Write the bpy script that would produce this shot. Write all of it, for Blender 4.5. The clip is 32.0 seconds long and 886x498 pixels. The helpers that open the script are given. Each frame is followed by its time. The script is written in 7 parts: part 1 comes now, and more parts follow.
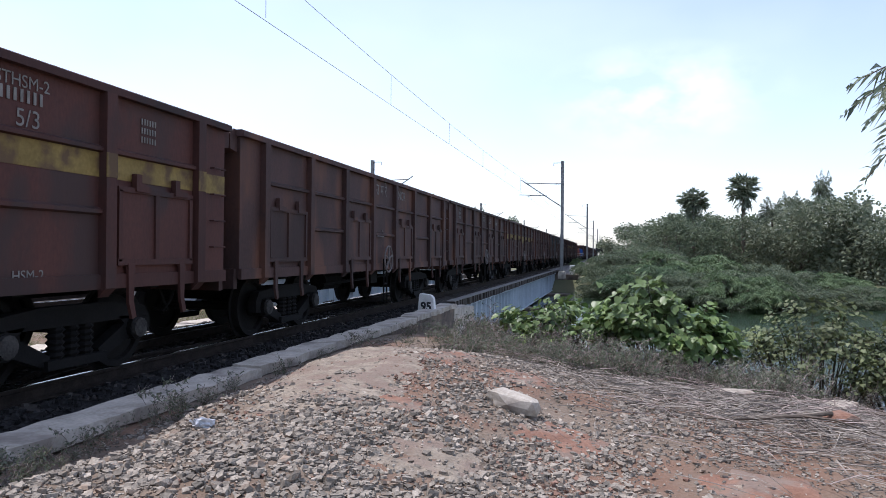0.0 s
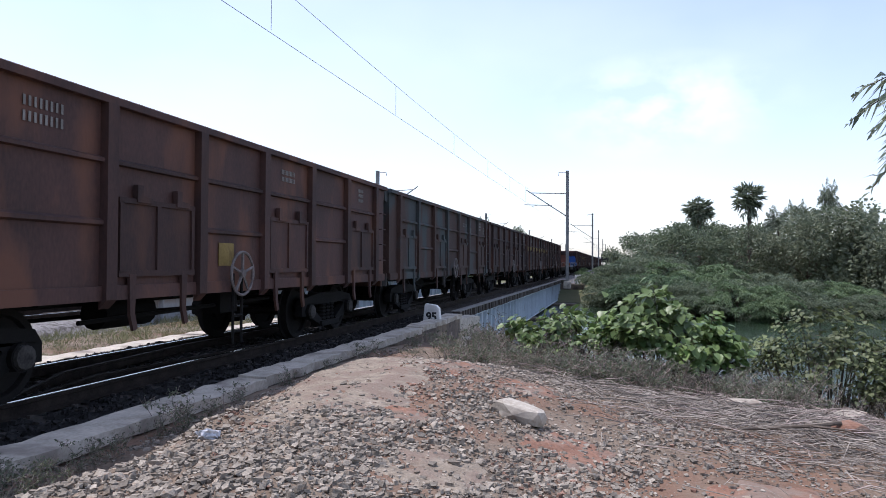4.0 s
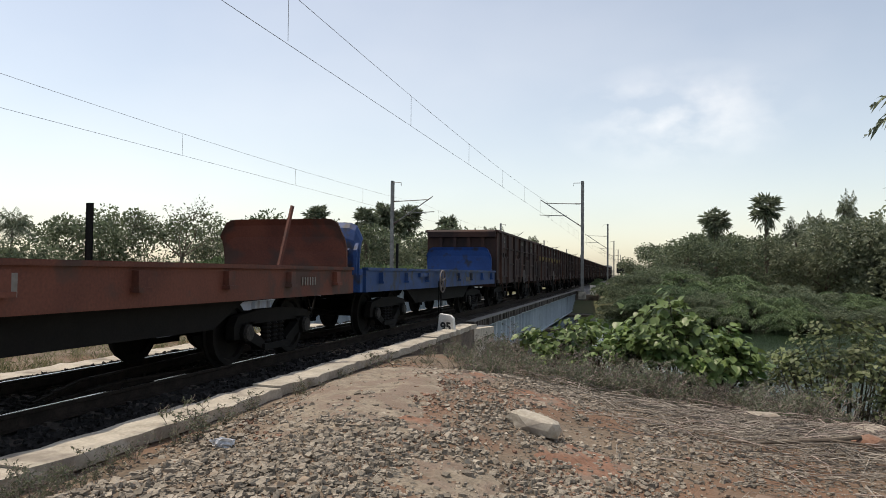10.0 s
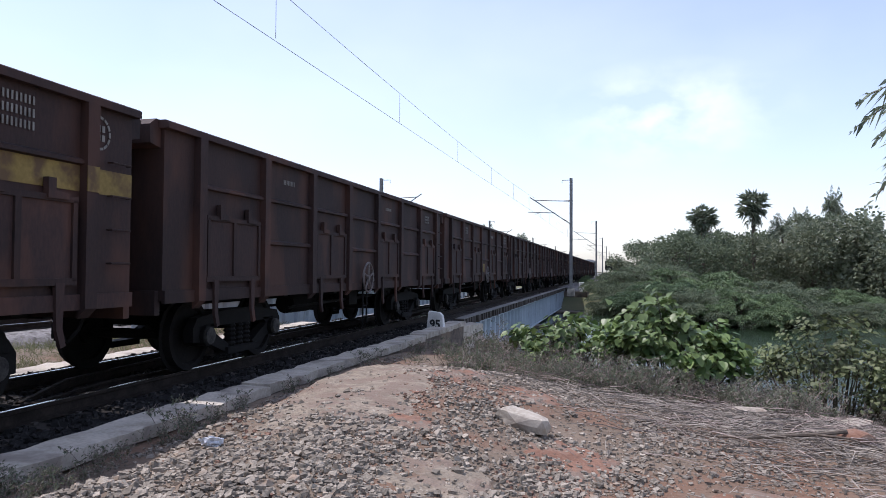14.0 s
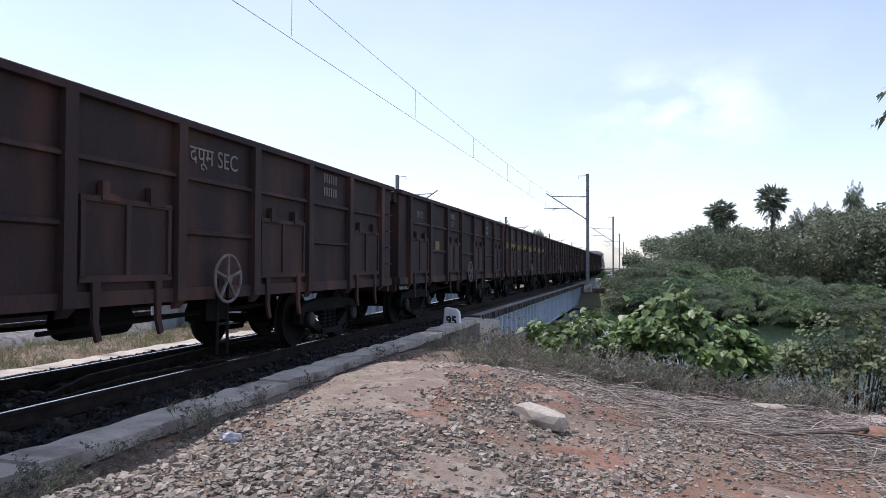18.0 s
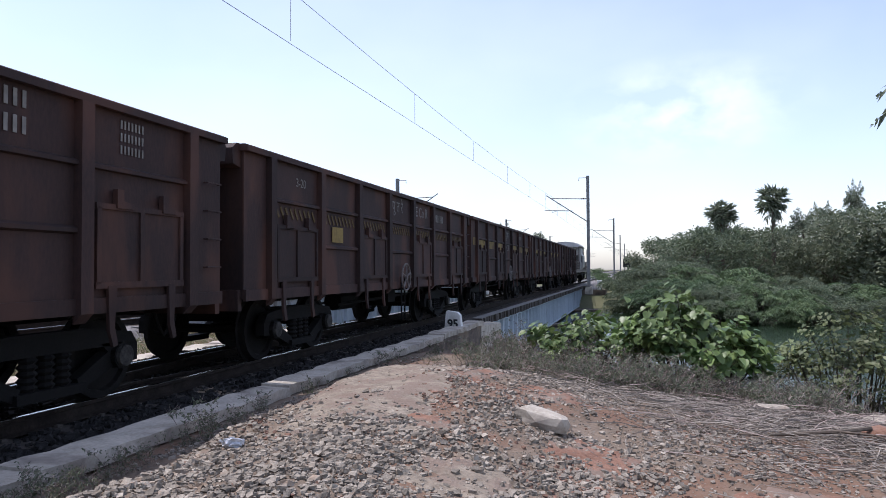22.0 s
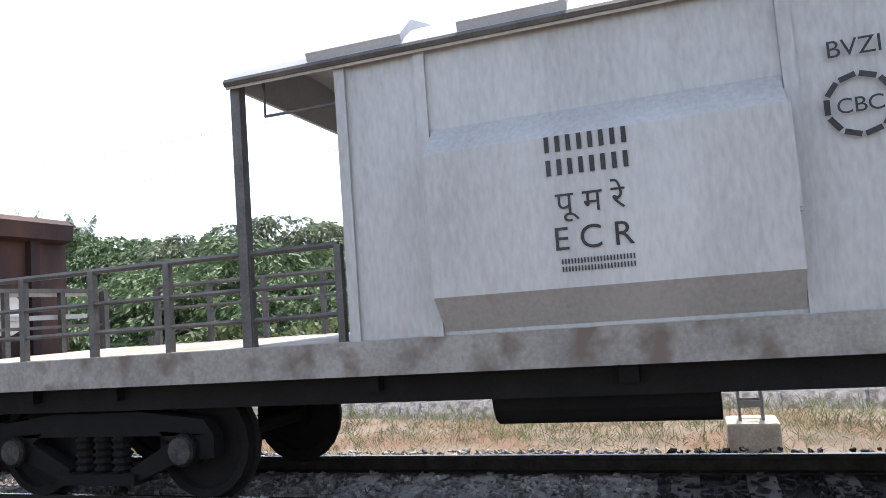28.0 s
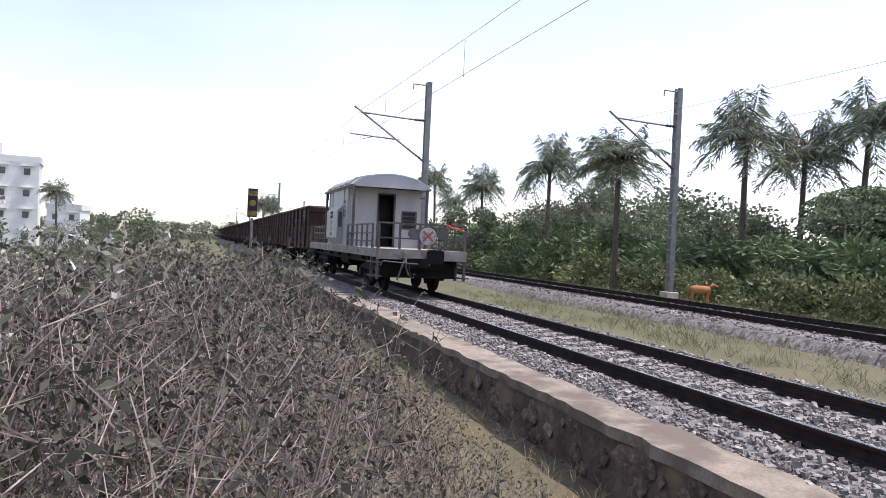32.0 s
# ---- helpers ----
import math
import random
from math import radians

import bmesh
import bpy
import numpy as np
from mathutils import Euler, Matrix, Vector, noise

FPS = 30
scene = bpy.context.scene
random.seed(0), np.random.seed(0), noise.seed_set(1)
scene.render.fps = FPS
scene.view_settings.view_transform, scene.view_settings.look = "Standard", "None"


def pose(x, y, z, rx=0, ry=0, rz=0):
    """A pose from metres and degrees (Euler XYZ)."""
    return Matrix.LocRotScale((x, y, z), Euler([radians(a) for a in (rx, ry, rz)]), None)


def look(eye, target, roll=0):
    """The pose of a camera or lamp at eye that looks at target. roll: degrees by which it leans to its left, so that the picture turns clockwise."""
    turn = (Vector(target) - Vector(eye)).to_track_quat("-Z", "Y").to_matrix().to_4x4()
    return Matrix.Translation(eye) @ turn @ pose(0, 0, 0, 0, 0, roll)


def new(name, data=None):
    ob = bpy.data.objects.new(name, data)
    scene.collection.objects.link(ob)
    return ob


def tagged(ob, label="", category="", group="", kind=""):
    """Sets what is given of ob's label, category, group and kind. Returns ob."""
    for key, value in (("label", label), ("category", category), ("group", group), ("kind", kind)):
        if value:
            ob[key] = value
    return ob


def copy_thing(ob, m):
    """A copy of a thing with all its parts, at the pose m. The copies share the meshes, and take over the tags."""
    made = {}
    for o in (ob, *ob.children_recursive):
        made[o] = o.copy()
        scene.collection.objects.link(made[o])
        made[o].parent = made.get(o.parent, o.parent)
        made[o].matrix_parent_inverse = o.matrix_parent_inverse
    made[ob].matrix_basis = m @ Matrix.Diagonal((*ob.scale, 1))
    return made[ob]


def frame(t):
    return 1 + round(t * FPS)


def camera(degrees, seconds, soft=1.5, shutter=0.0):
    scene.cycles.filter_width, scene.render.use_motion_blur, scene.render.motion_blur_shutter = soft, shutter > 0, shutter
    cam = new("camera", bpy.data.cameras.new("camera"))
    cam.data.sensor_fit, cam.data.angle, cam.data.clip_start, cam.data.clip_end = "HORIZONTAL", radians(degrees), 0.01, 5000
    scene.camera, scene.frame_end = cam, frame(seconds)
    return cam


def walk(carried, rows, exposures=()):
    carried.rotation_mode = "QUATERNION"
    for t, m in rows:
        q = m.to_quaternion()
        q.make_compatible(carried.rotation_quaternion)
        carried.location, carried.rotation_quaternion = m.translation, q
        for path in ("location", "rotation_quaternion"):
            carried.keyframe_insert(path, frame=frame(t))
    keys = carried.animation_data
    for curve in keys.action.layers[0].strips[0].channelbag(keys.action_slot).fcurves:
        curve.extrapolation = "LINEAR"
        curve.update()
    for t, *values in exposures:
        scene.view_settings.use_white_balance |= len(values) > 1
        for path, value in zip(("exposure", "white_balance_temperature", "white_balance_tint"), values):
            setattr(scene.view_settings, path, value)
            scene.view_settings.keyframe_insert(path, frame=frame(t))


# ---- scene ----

# ================= camera and its walk =================
cam = camera(63.2, 32.0, 0.9)
PATH = [
    (0, 6.86, 0, 1.45, 13, 0.28, 0.5), (0.5, 6.86, 0, 1.45, 13.51, -0.13, 0.56), (1, 6.86, 0, 1.45, 13.6, 0.02, 0.05),
    (1.5, 6.86, 0, 1.45, 13.31, 0.35, 0.04), (2, 6.86, 0, 1.45, 12.95, 0.51, -0), (2.5, 6.86, 0, 1.45, 12.85, 0.64, 0.41),
    (3, 6.86, 0, 1.45, 13.16, 1.06, 0.52), (3.5, 6.86, 0, 1.45, 13.43, 1.12, 0.27), (5.5, 6.86, 0, 1.45, 13.56, 0.86, 0.58),
    (6, 6.86, 0, 1.45, 13.82, 1.08, 0.86), (6.5, 6.86, 0, 1.45, 14.42, 1.25, 0.68), (7, 6.86, 0, 1.45, 14.18, 1.05, 0.67),
    (7.5, 6.86, 0, 1.45, 13.88, 1.4, 0.38), (8, 6.86, 0, 1.45, 14.15, 1.46, 0.35), (8.5, 6.86, 0, 1.45, 13.84, 1.67, 0.39),
    (9, 6.86, 0, 1.45, 14.05, 2.16, 0.42), (9.5, 6.86, 0, 1.45, 14.39, 2.32, 1.2), (10, 6.86, 0, 1.45, 14.58, 1.87, 0.55),
    (10.5, 6.86, 0, 1.45, 14.22, 1.17, 0.58), (11, 6.86, 0, 1.45, 13.89, 1.28, 0.64), (11.5, 6.86, 0, 1.45, 13.7, 1.64, 0.7),
    (12, 6.86, 0, 1.45, 14.14, 1.6, 0.54), (12.5, 6.86, 0, 1.45, 13.93, 1.52, 0.28), (13, 6.86, 0, 1.45, 13.85, 1.67, 0.33),
    (13.5, 6.86, 0, 1.45, 13.64, 1.66, 0.07), (14, 6.86, 0, 1.45, 13.71, 1.67, 0.34), (14.5, 6.86, 0, 1.45, 14.01, 1.44, 0.57),
    (16.5, 6.86, 0, 1.45, 14.4, 1.46, 0.1), (17, 6.86, 0, 1.45, 14.74, 1.66, 0.28), (17.5, 6.86, 0, 1.45, 14.97, 1.25, 0.31),
    (18, 6.86, 0, 1.45, 14.99, 1.38, 0.18), (18.5, 6.86, 0, 1.45, 15.13, 1.74, 0.04), (19, 6.86, 0, 1.45, 15.27, 1.73, 0.21),
    (19.5, 6.86, 0, 1.45, 15.27, 1.78, 0.02), (20, 6.86, 0, 1.45, 15.28, 1.56, 0.03), (20.5, 6.86, 0, 1.45, 15.17, 1.4, -0.22),
    (21, 6.86, 0, 1.45, 15.04, 1.52, -0.14), (21.5, 6.86, 0, 1.45, 15.18, 1.65, -0.26), (22, 6.86, 0, 1.45, 15.05, 1.64, -0.35),
    (22.5, 6.86, 0, 1.45, 15.53, 1.54, -0.35), (23, 6.86, 0, 1.45, 15.42, 1.87, -0.37), (23.5, 6.86, 0, 1.45, 15.74, 1.65, -0.62),
    (24, 6.86, 0, 1.45, 16.31, 1.48, -0.72), (24.5, 6.86, 0, 1.45, 16.42, 1.34, -0.81), (25, 6.86, 0, 1.45, 16.33, 1.59, -0.61),
    (25.5, 6.86, 0, 1.45, 16.85, 1.51, -0.44), (26, 6.86, 0, 1.45, 19.03, 1.39, -0.86), (26.5, 6.86, 0, 1.45, 23.97, 2.26, -0.78),
    (27.5, 6.7, 0, 1.53, 78, 3.4, -2.6), (28.5, 6.55, 0, 1.61, 134.23, 3.19, -4.29), (29, 6.55, 0, 1.61, 152.41, -1.52, -3.76),
    (29.5, 6.55, 0, 1.61, 163.65, -3.9, -2.13), (30, 6.55, 0, 1.61, 163.65, -2.09, -1.62), (30.5, 6.55, -0.1, 1.61, 165.1, -0.92, 1.12),
    (31, 6.55, -11.42, 1.61, 164.39, -0.48, 2.06), (31.5, 6.55, -22.86, 1.61, 165.22, -0.86, 2.04), (32, 6.55, -30.75, 1.61, 161.62, -0.41, 2.7),
]


def cam_pose(x, y, z, yaw, pitch, roll):
    return pose(x, y, z, 0, 0, yaw) @ pose(0, 0, 0, 90 + pitch) @ pose(0, 0, 0, 0, 0, roll)


EXPOSURES = [(0, 0.97, 6000, 18), (3, 0.96, 6000, 19), (6, 0.92, 6020, 19), (8.5, 0.78, 6020, 19), (9.3, 0.52, 7000, 11), (11, 0.58, 7500, 14), (12, 0.78, 6250, 20), (14, 0.84, 6080, 20), (26.0, 0.88, 6040, 19), (27.2, 1.25, 6350, 14), (28.5, 2.05, 6550, 13), (29.0, 2.0, 6500, 14), (30, 1.6, 6400, 14), (31, 1.08, 6450, 19), (32, 1.14, 6450, 20)]
walk(cam, [(r[0], cam_pose(*r[1:])) for r in PATH], EXPOSURES)

# ================= world and sun =================
SUN_EL, SUN_DIR = 67.0, Vector((-math.cos(radians(67)) * 0.995, 0.05, math.sin(radians(67))))
world = bpy.data.worlds.new("sky")
scene.world = world
world.use_nodes = True
wn, wl = world.node_tree.nodes, world.node_tree.links
wn.clear()
sky = wn.new("ShaderNodeTexSky")
sky.sky_type = "NISHITA"
sky.sun_disc = False
sky.sun_elevation = radians(SUN_EL)
sky.sun_rotation = math.atan2(SUN_DIR.x, SUN_DIR.y)
sky.air_density, sky.dust_density, sky.ozone_density = 1.0, 1.0, 1.2
bg = wn.new("ShaderNodeBackground")
bg.inputs["Strength"].default_value = 0.125
wout = wn.new("ShaderNodeOutputWorld")
# thin veil of cloud, and one small fair-weather cloud over the bridge
tc = wn.new("ShaderNodeTexCoord")


def cloud_layer(scale, squash, low, high, amount, detail):
    cm, cn, cr = wn.new("ShaderNodeMapping"), wn.new("ShaderNodeTexNoise"), wn.new("ShaderNodeValToRGB")
    cm.inputs["Scale"].default_value = (1, 1, squash)
    cm.inputs["Location"].default_value = (0.3, 0.1, 0.2)
    cn.inputs["Scale"].default_value, cn.inputs["Detail"].default_value = scale, detail
    cr.color_ramp.elements[0].position, cr.color_ramp.elements[1].position = low, high
    cr.color_ramp.elements[0].color = (0, 0, 0, 1)
    cr.color_ramp.elements[1].color = (amount, amount, amount, 1)
    wl.new(tc.outputs["Generated"], cm.inputs["Vector"])
    wl.new(cm.outputs[0], cn.inputs["Vector"])
    wl.new(cn.outputs["Fac"], cr.inputs["Fac"])
    return cr.outputs["Color"]


veil = cloud_layer(2.2, 2.0, 0.4, 0.8, 0.12, 4)
puff = cloud_layer(15.0, 1.6, 0.38, 0.66, 0.28, 5)
away = wn.new("ShaderNodeVectorMath")
away.operation = "SUBTRACT"
away.inputs[1].default_value = (0.06, 0.975, 0.205)
flat_way = wn.new("ShaderNodeVectorMath")
flat_way.operation = "MULTIPLY"
flat_way.inputs[1].default_value = (1.0, 1.0, 2.3)
dist = wn.new("ShaderNodeVectorMath")
dist.operation = "LENGTH"
fade = wn.new("ShaderNodeMapRange")
fade.inputs["From Min"].default_value, fade.inputs["From Max"].default_value = 0.03, 0.17
fade.inputs["To Min"].default_value, fade.inputs["To Max"].default_value = 1.0, 0.0
local = wn.new("ShaderNodeMath")
local.operation = "MULTIPLY_ADD"
wl.new(tc.outputs["Generated"], away.inputs[0])
wl.new(away.outputs[0], flat_way.inputs[0])
wl.new(flat_way.outputs[0], dist.inputs[0])
wl.new(dist.outputs["Value"], fade.inputs["Value"])
wl.new(puff, local.inputs[0])
wl.new(fade.outputs[0], local.inputs[1])
wl.new(veil, local.inputs[2])
cmix = wn.new("ShaderNodeMix")
cmix.data_type = "RGBA"
cmix.inputs[7].default_value = (8.5, 8.6, 8.8, 1)
wl.new(local.outputs[0], cmix.inputs[0])
wl.new(sky.outputs[0], cmix.inputs[6])
hz = wn.new("ShaderNodeHueSaturation")
hz.inputs["Saturation"].default_value = 0.76
hz.inputs["Hue"].default_value = 0.5
wl.new(cmix.outputs[2], hz.inputs["Color"])
wl.new(hz.outputs["Color"], bg.inputs["Color"])
wl.new(bg.outputs[0], wout.inputs["Surface"])

sun = new("sun", bpy.data.lights.new("sun", "SUN"))
sun.data.energy, sun.data.angle, sun.data.color = 2.2, radians(0.55), (1.0, 0.95, 0.87)
sun.matrix_world = look((0, 0, 40), Vector((0, 0, 40)) - SUN_DIR)

# ================= materials =================
def surf(name, dark, light, scale=4.0, rough=0.8, bump=0.3, metal=0.0, vary=0.0, fine=40.0, spots=None, spot_scale=2.0, spot_lim=0.62, island=False, spec=0.4, bump_dist=0.02, stretch=None):
    """A rough procedural surface: two scales of noise between two colours, patches, relief, and a change from piece to piece."""
    m = bpy.data.materials.new(name)
    m.use_nodes = True
    n, l = m.node_tree.nodes, m.node_tree.links
    p = n["Principled BSDF"]
    p.inputs["Roughness"].default_value = rough
    p.inputs["Metallic"].default_value = metal
    p.inputs["Specular IOR Level"].default_value = spec
    co = n.new("ShaderNodeTexCoord")
    vec = co.outputs["Object"]
    if stretch:
        mp = n.new("ShaderNodeMapping")
        mp.inputs["Scale"].default_value = stretch
        l.new(vec, mp.inputs["Vector"])
        vec = mp.outputs[0]
    a, b = n.new("ShaderNodeTexNoise"), n.new("ShaderNodeTexNoise")
    a.inputs["Scale"].default_value, a.inputs["Detail"].default_value = scale, 5
    b.inputs["Scale"].default_value, b.inputs["Detail"].default_value = fine, 4
    l.new(vec, a.inputs["Vector"])
    l.new(vec, b.inputs["Vector"])
    add = n.new("ShaderNodeMath")
    add.operation = "MULTIPLY_ADD"
    add.inputs[1].default_value = 0.4
    l.new(b.outputs["Fac"], add.inputs[0])
    half = n.new("ShaderNodeMath")
    half.operation = "MULTIPLY"
    half.inputs[1].default_value = 0.6
    l.new(a.outputs["Fac"], half.inputs[0])
    l.new(half.outputs[0], add.inputs[2])
    ramp = n.new("ShaderNodeValToRGB")
    ramp.color_ramp.elements[0].position, ramp.color_ramp.elements[1].position = 0.36, 0.64
    ramp.color_ramp.elements[0].color, ramp.color_ramp.elements[1].color = (*dark, 1), (*light, 1)
    l.new(add.outputs[0], ramp.inputs["Fac"])
    col = ramp.outputs["Color"]
    if spots:
        s = n.new("ShaderNodeTexNoise")
        s.inputs["Scale"].default_value, s.inputs["Detail"].default_value = spot_scale, 7
        l.new(vec, s.inputs["Vector"])
        sr = n.new("ShaderNodeValToRGB")
        sr.color_ramp.elements[0].position, sr.color_ramp.elements[1].position = spot_lim - 0.06, spot_lim + 0.06
        l.new(s.outputs["Fac"], sr.inputs["Fac"])
        mx = n.new("ShaderNodeMix")
        mx.data_type = "RGBA"
        mx.inputs[7].default_value = (*spots, 1)
        l.new(sr.outputs["Color"], mx.inputs[0])
        l.new(col, mx.inputs[6])
        col = mx.outputs[2]
    if vary:
        src = n.new("ShaderNodeNewGeometry").outputs["Random Per Island"] if island else n.new("ShaderNodeObjectInfo").outputs["Random"]
        mr = n.new("ShaderNodeMapRange")
        mr.inputs["To Min"].default_value, mr.inputs["To Max"].default_value = 1 - vary, 1 + vary
        l.new(src, mr.inputs["Value"])
        hs = n.new("ShaderNodeHueSaturation")
        l.new(mr.outputs[0], hs.inputs["Value"])
        l.new(col, hs.inputs["Color"])
        col = hs.outputs["Color"]
    l.new(col, p.inputs["Base Color"])
    if bump:
        bp = n.new("ShaderNodeBump")
        bp.inputs["Strength"].default_value, bp.inputs["Distance"].default_value = bump, bump_dist
        l.new(add.outputs[0], bp.inputs["Height"])
        l.new(bp.outputs[0], p.inputs["Normal"])
    return m


def leafy(name, dark, light, trans=0.35, vary=0.35, rough=0.55):
    """Leaves: colour from leaf to leaf, some light through the blade."""
    m = bpy.data.materials.new(name)
    m.use_nodes = True
    n, l = m.node_tree.nodes, m.node_tree.links
    p = n["Principled BSDF"]
    p.inputs["Roughness"].default_value = rough
    p.inputs["Specular IOR Level"].default_value = 0.35
    g = n.new("ShaderNodeNewGeometry")
    ramp = n.new("ShaderNodeValToRGB")
    ramp.color_ramp.elements[0].color, ramp.color_ramp.elements[1].color = (*dark, 1), (*light, 1)
    l.new(g.outputs["Random Per Island"], ramp.inputs["Fac"])
    co = n.new("ShaderNodeTexCoord")
    nz = n.new("ShaderNodeTexNoise")
    nz.inputs["Scale"].default_value = 0.9
    l.new(co.outputs["Object"], nz.inputs["Vector"])
    mr = n.new("ShaderNodeMapRange")
    mr.inputs["From Min"].default_value, mr.inputs["From Max"].default_value = 0.3, 0.7
    mr.inputs["To Min"].default_value, mr.inputs["To Max"].default_value = 1 - vary, 1 + vary
    l.new(nz.outputs["Fac"], mr.inputs["Value"])
    hs = n.new("ShaderNodeHueSaturation")
    l.new(mr.outputs[0], hs.inputs["Value"])
    l.new(ramp.outputs["Color"], hs.inputs["Color"])
    l.new(hs.outputs["Color"], p.inputs["Base Color"])
    if trans:
        t = n.new("ShaderNodeBsdfTranslucent")
        l.new(hs.outputs["Color"], t.inputs["Color"])
        mix = n.new("ShaderNodeMixShader")
        mix.inputs[0].default_value = trans
        l.new(p.outputs[0], mix.inputs[1])
        l.new(t.outputs[0], mix.inputs[2])
        l.new(mix.outputs[0], n["Material Output"].inputs["Surface"])
    return m


M = {}
M["wagon"] = surf("rusty maroon wagon paint", (0.036, 0.019, 0.016), (0.07, 0.033, 0.027), 1.6, 0.75, 0.25, 0.0, 0.3, 30, (0.1, 0.043, 0.026), 1.3, 0.56, stretch=(1, 1, 0.45))
M["wagon_dark"] = surf("sooty maroon wagon paint", (0.021, 0.0115, 0.0105), (0.046, 0.0225, 0.0185), 1.6, 0.78, 0.25, 0.0, 0.35, 30, (0.07, 0.03, 0.02), 1.3, 0.55, stretch=(1, 1, 0.4))
M["wagon_red"] = surf("faded red wagon paint", (0.048, 0.0165, 0.0125), (0.08, 0.027, 0.019), 1.3, 0.75, 0.2, 0.0, 0.25, 30, (0.04, 0.021, 0.018), 1.5, 0.56, stretch=(1, 1, 0.45))
M["wagon_teal"] = surf("weathered teal paint flaked to rust", (0.04, 0.022, 0.017), (0.075, 0.04, 0.03), 1.3, 0.8, 0.3, 0.0, 0.2, 30, (0.05, 0.06, 0.06), 1.1, 0.56, stretch=(1, 1, 0.6))
M["flat_red"] = surf("red oxide paint", (0.1, 0.032, 0.021), (0.17, 0.056, 0.035), 1.3, 0.75, 0.2, 0.0, 0.25, 30, (0.075, 0.04, 0.032), 1.8, 0.56)
M["flat_blue"] = surf("blue wagon paint", (0.01, 0.042, 0.145), (0.018, 0.075, 0.25), 1.2, 0.55, 0.12, 0.0, 0.2, 30, (0.03, 0.035, 0.05), 2.4, 0.6)
# running gear, wheels, axle covers: colours lowered to hold the shade under the wagons
M["dark_steel"] = surf("oily running gear, blackened for underside shade", (0.003, 0.003, 0.003), (0.008, 0.0072, 0.0065), 3, 0.85, 0.3, 0.0, 0.2, spec=0.25)
M["wheel"] = surf("worn wheel steel, darkened for underside shade", (0.004, 0.0036, 0.0034), (0.011, 0.0095, 0.0085), 4, 0.85, 0.2, 0.0, spec=0.25)
M["axle_dust"] = surf("dusty grey axle box cover", (0.012, 0.011, 0.01), (0.06, 0.055, 0.05), 9, 0.85, 0.3)
M["tread"] = surf("polished steel tread", (0.4, 0.4, 0.4), (0.55, 0.54, 0.53), 12, 0.25, 0.05, 1.0)
M["yellow"] = surf("faded yellow paint", (0.17, 0.115, 0.028), (0.27, 0.19, 0.055), 1.6, 0.75, 0.1, 0, 0.1, 25, (0.11, 0.065, 0.03), 3, 0.55)
M["yellow_worn"] = surf("almost worn off yellow paint", (0.07, 0.045, 0.02), (0.14, 0.095, 0.035), 2, 0.8, 0.1)
M["marking"] = surf("faded stencil paint", (0.15, 0.14, 0.125), (0.27, 0.255, 0.235), 3, 0.85, 0.05, fine=14)
M["van"] = surf("aluminium paint with rust streaks", (0.3, 0.295, 0.285), (0.43, 0.425, 0.415), 1.2, 0.5, 0.1, 0.15, 0.03, 30, (0.34, 0.29, 0.24), 1.8, 0.68, stretch=(1, 1, 0.3))
M["van_roof"] = surf("weathered silver roof", (0.34, 0.34, 0.345), (0.46, 0.46, 0.465), 1.4, 0.55, 0.1, 0.1)
# near-black colour stands in for the shade inside the cabin
M["van_shade"] = surf("near-black for the unlit van interior", (0.02, 0.02, 0.02), (0.04, 0.04, 0.04), 3, 0.9, 0)
M["black_mark"] = surf("black stencil paint", (0.02, 0.02, 0.02), (0.05, 0.05, 0.05), 3, 0.8, 0)
M["railing"] = surf("grimy grey railing paint", (0.055, 0.05, 0.046), (0.11, 0.103, 0.097), 4, 0.6, 0.1, 0.1, 0.1)
M["red"] = surf("red paint", (0.45, 0.03, 0.03), (0.6, 0.06, 0.05), 4, 0.6, 0.05)
M["rail"] = surf("rust brown rail web", (0.016, 0.012, 0.01), (0.038, 0.029, 0.023), 6, 0.9, 0.2, 0.0, spec=0.15)
M["sleeper"] = surf("grey concrete sleeper", (0.17, 0.16, 0.145), (0.28, 0.265, 0.24), 5, 0.9, 0.3, 0, 0.15)
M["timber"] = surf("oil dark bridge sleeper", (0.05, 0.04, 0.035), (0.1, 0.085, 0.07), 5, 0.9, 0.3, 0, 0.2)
M["ballast"] = surf("grey ballast bed", (0.13, 0.12, 0.115), (0.3, 0.285, 0.27), 14, 0.95, 1.0, 0, 0, 60, (0.1, 0.09, 0.08), 6, 0.55, bump_dist=0.05)
# same ballast and stones, with the train's shade put into the colour
M["shade_ballast"] = surf("ballast blackened for train shade", (0.01, 0.009, 0.0085), (0.028, 0.025, 0.023), 14, 0.95, 1.0, 0, 0, 60, bump_dist=0.05)
M["shade_stone"] = surf("stone blackened for train shade", (0.012, 0.011, 0.0105), (0.034, 0.031, 0.0285), 5, 0.95, 0.3, 0, 0.4, 40, island=True)
M["ballast_stone"] = surf("broken granite", (0.15, 0.138, 0.126), (0.32, 0.297, 0.272), 5, 0.95, 0.3, 0, 0.5, 40, island=True)
M["rubble_stone"] = surf("pale broken stone", (0.13, 0.113, 0.09), (0.35, 0.306, 0.248), 9, 0.95, 0.5, 0, 0.36, 60, (0.24, 0.18, 0.13), 7, 0.62, island=True)
M["single_stone"] = surf("grey broken stone", (0.14, 0.121, 0.097), (0.32, 0.281, 0.228), 4, 0.95, 0.5, 0, 0.5, 14, (0.24, 0.165, 0.115), 3, 0.6)
M["red_stone"] = surf("red laterite lump", (0.16, 0.088, 0.06), (0.25, 0.15, 0.108), 5, 0.95, 0.4, 0, 0.35, 40, island=True)
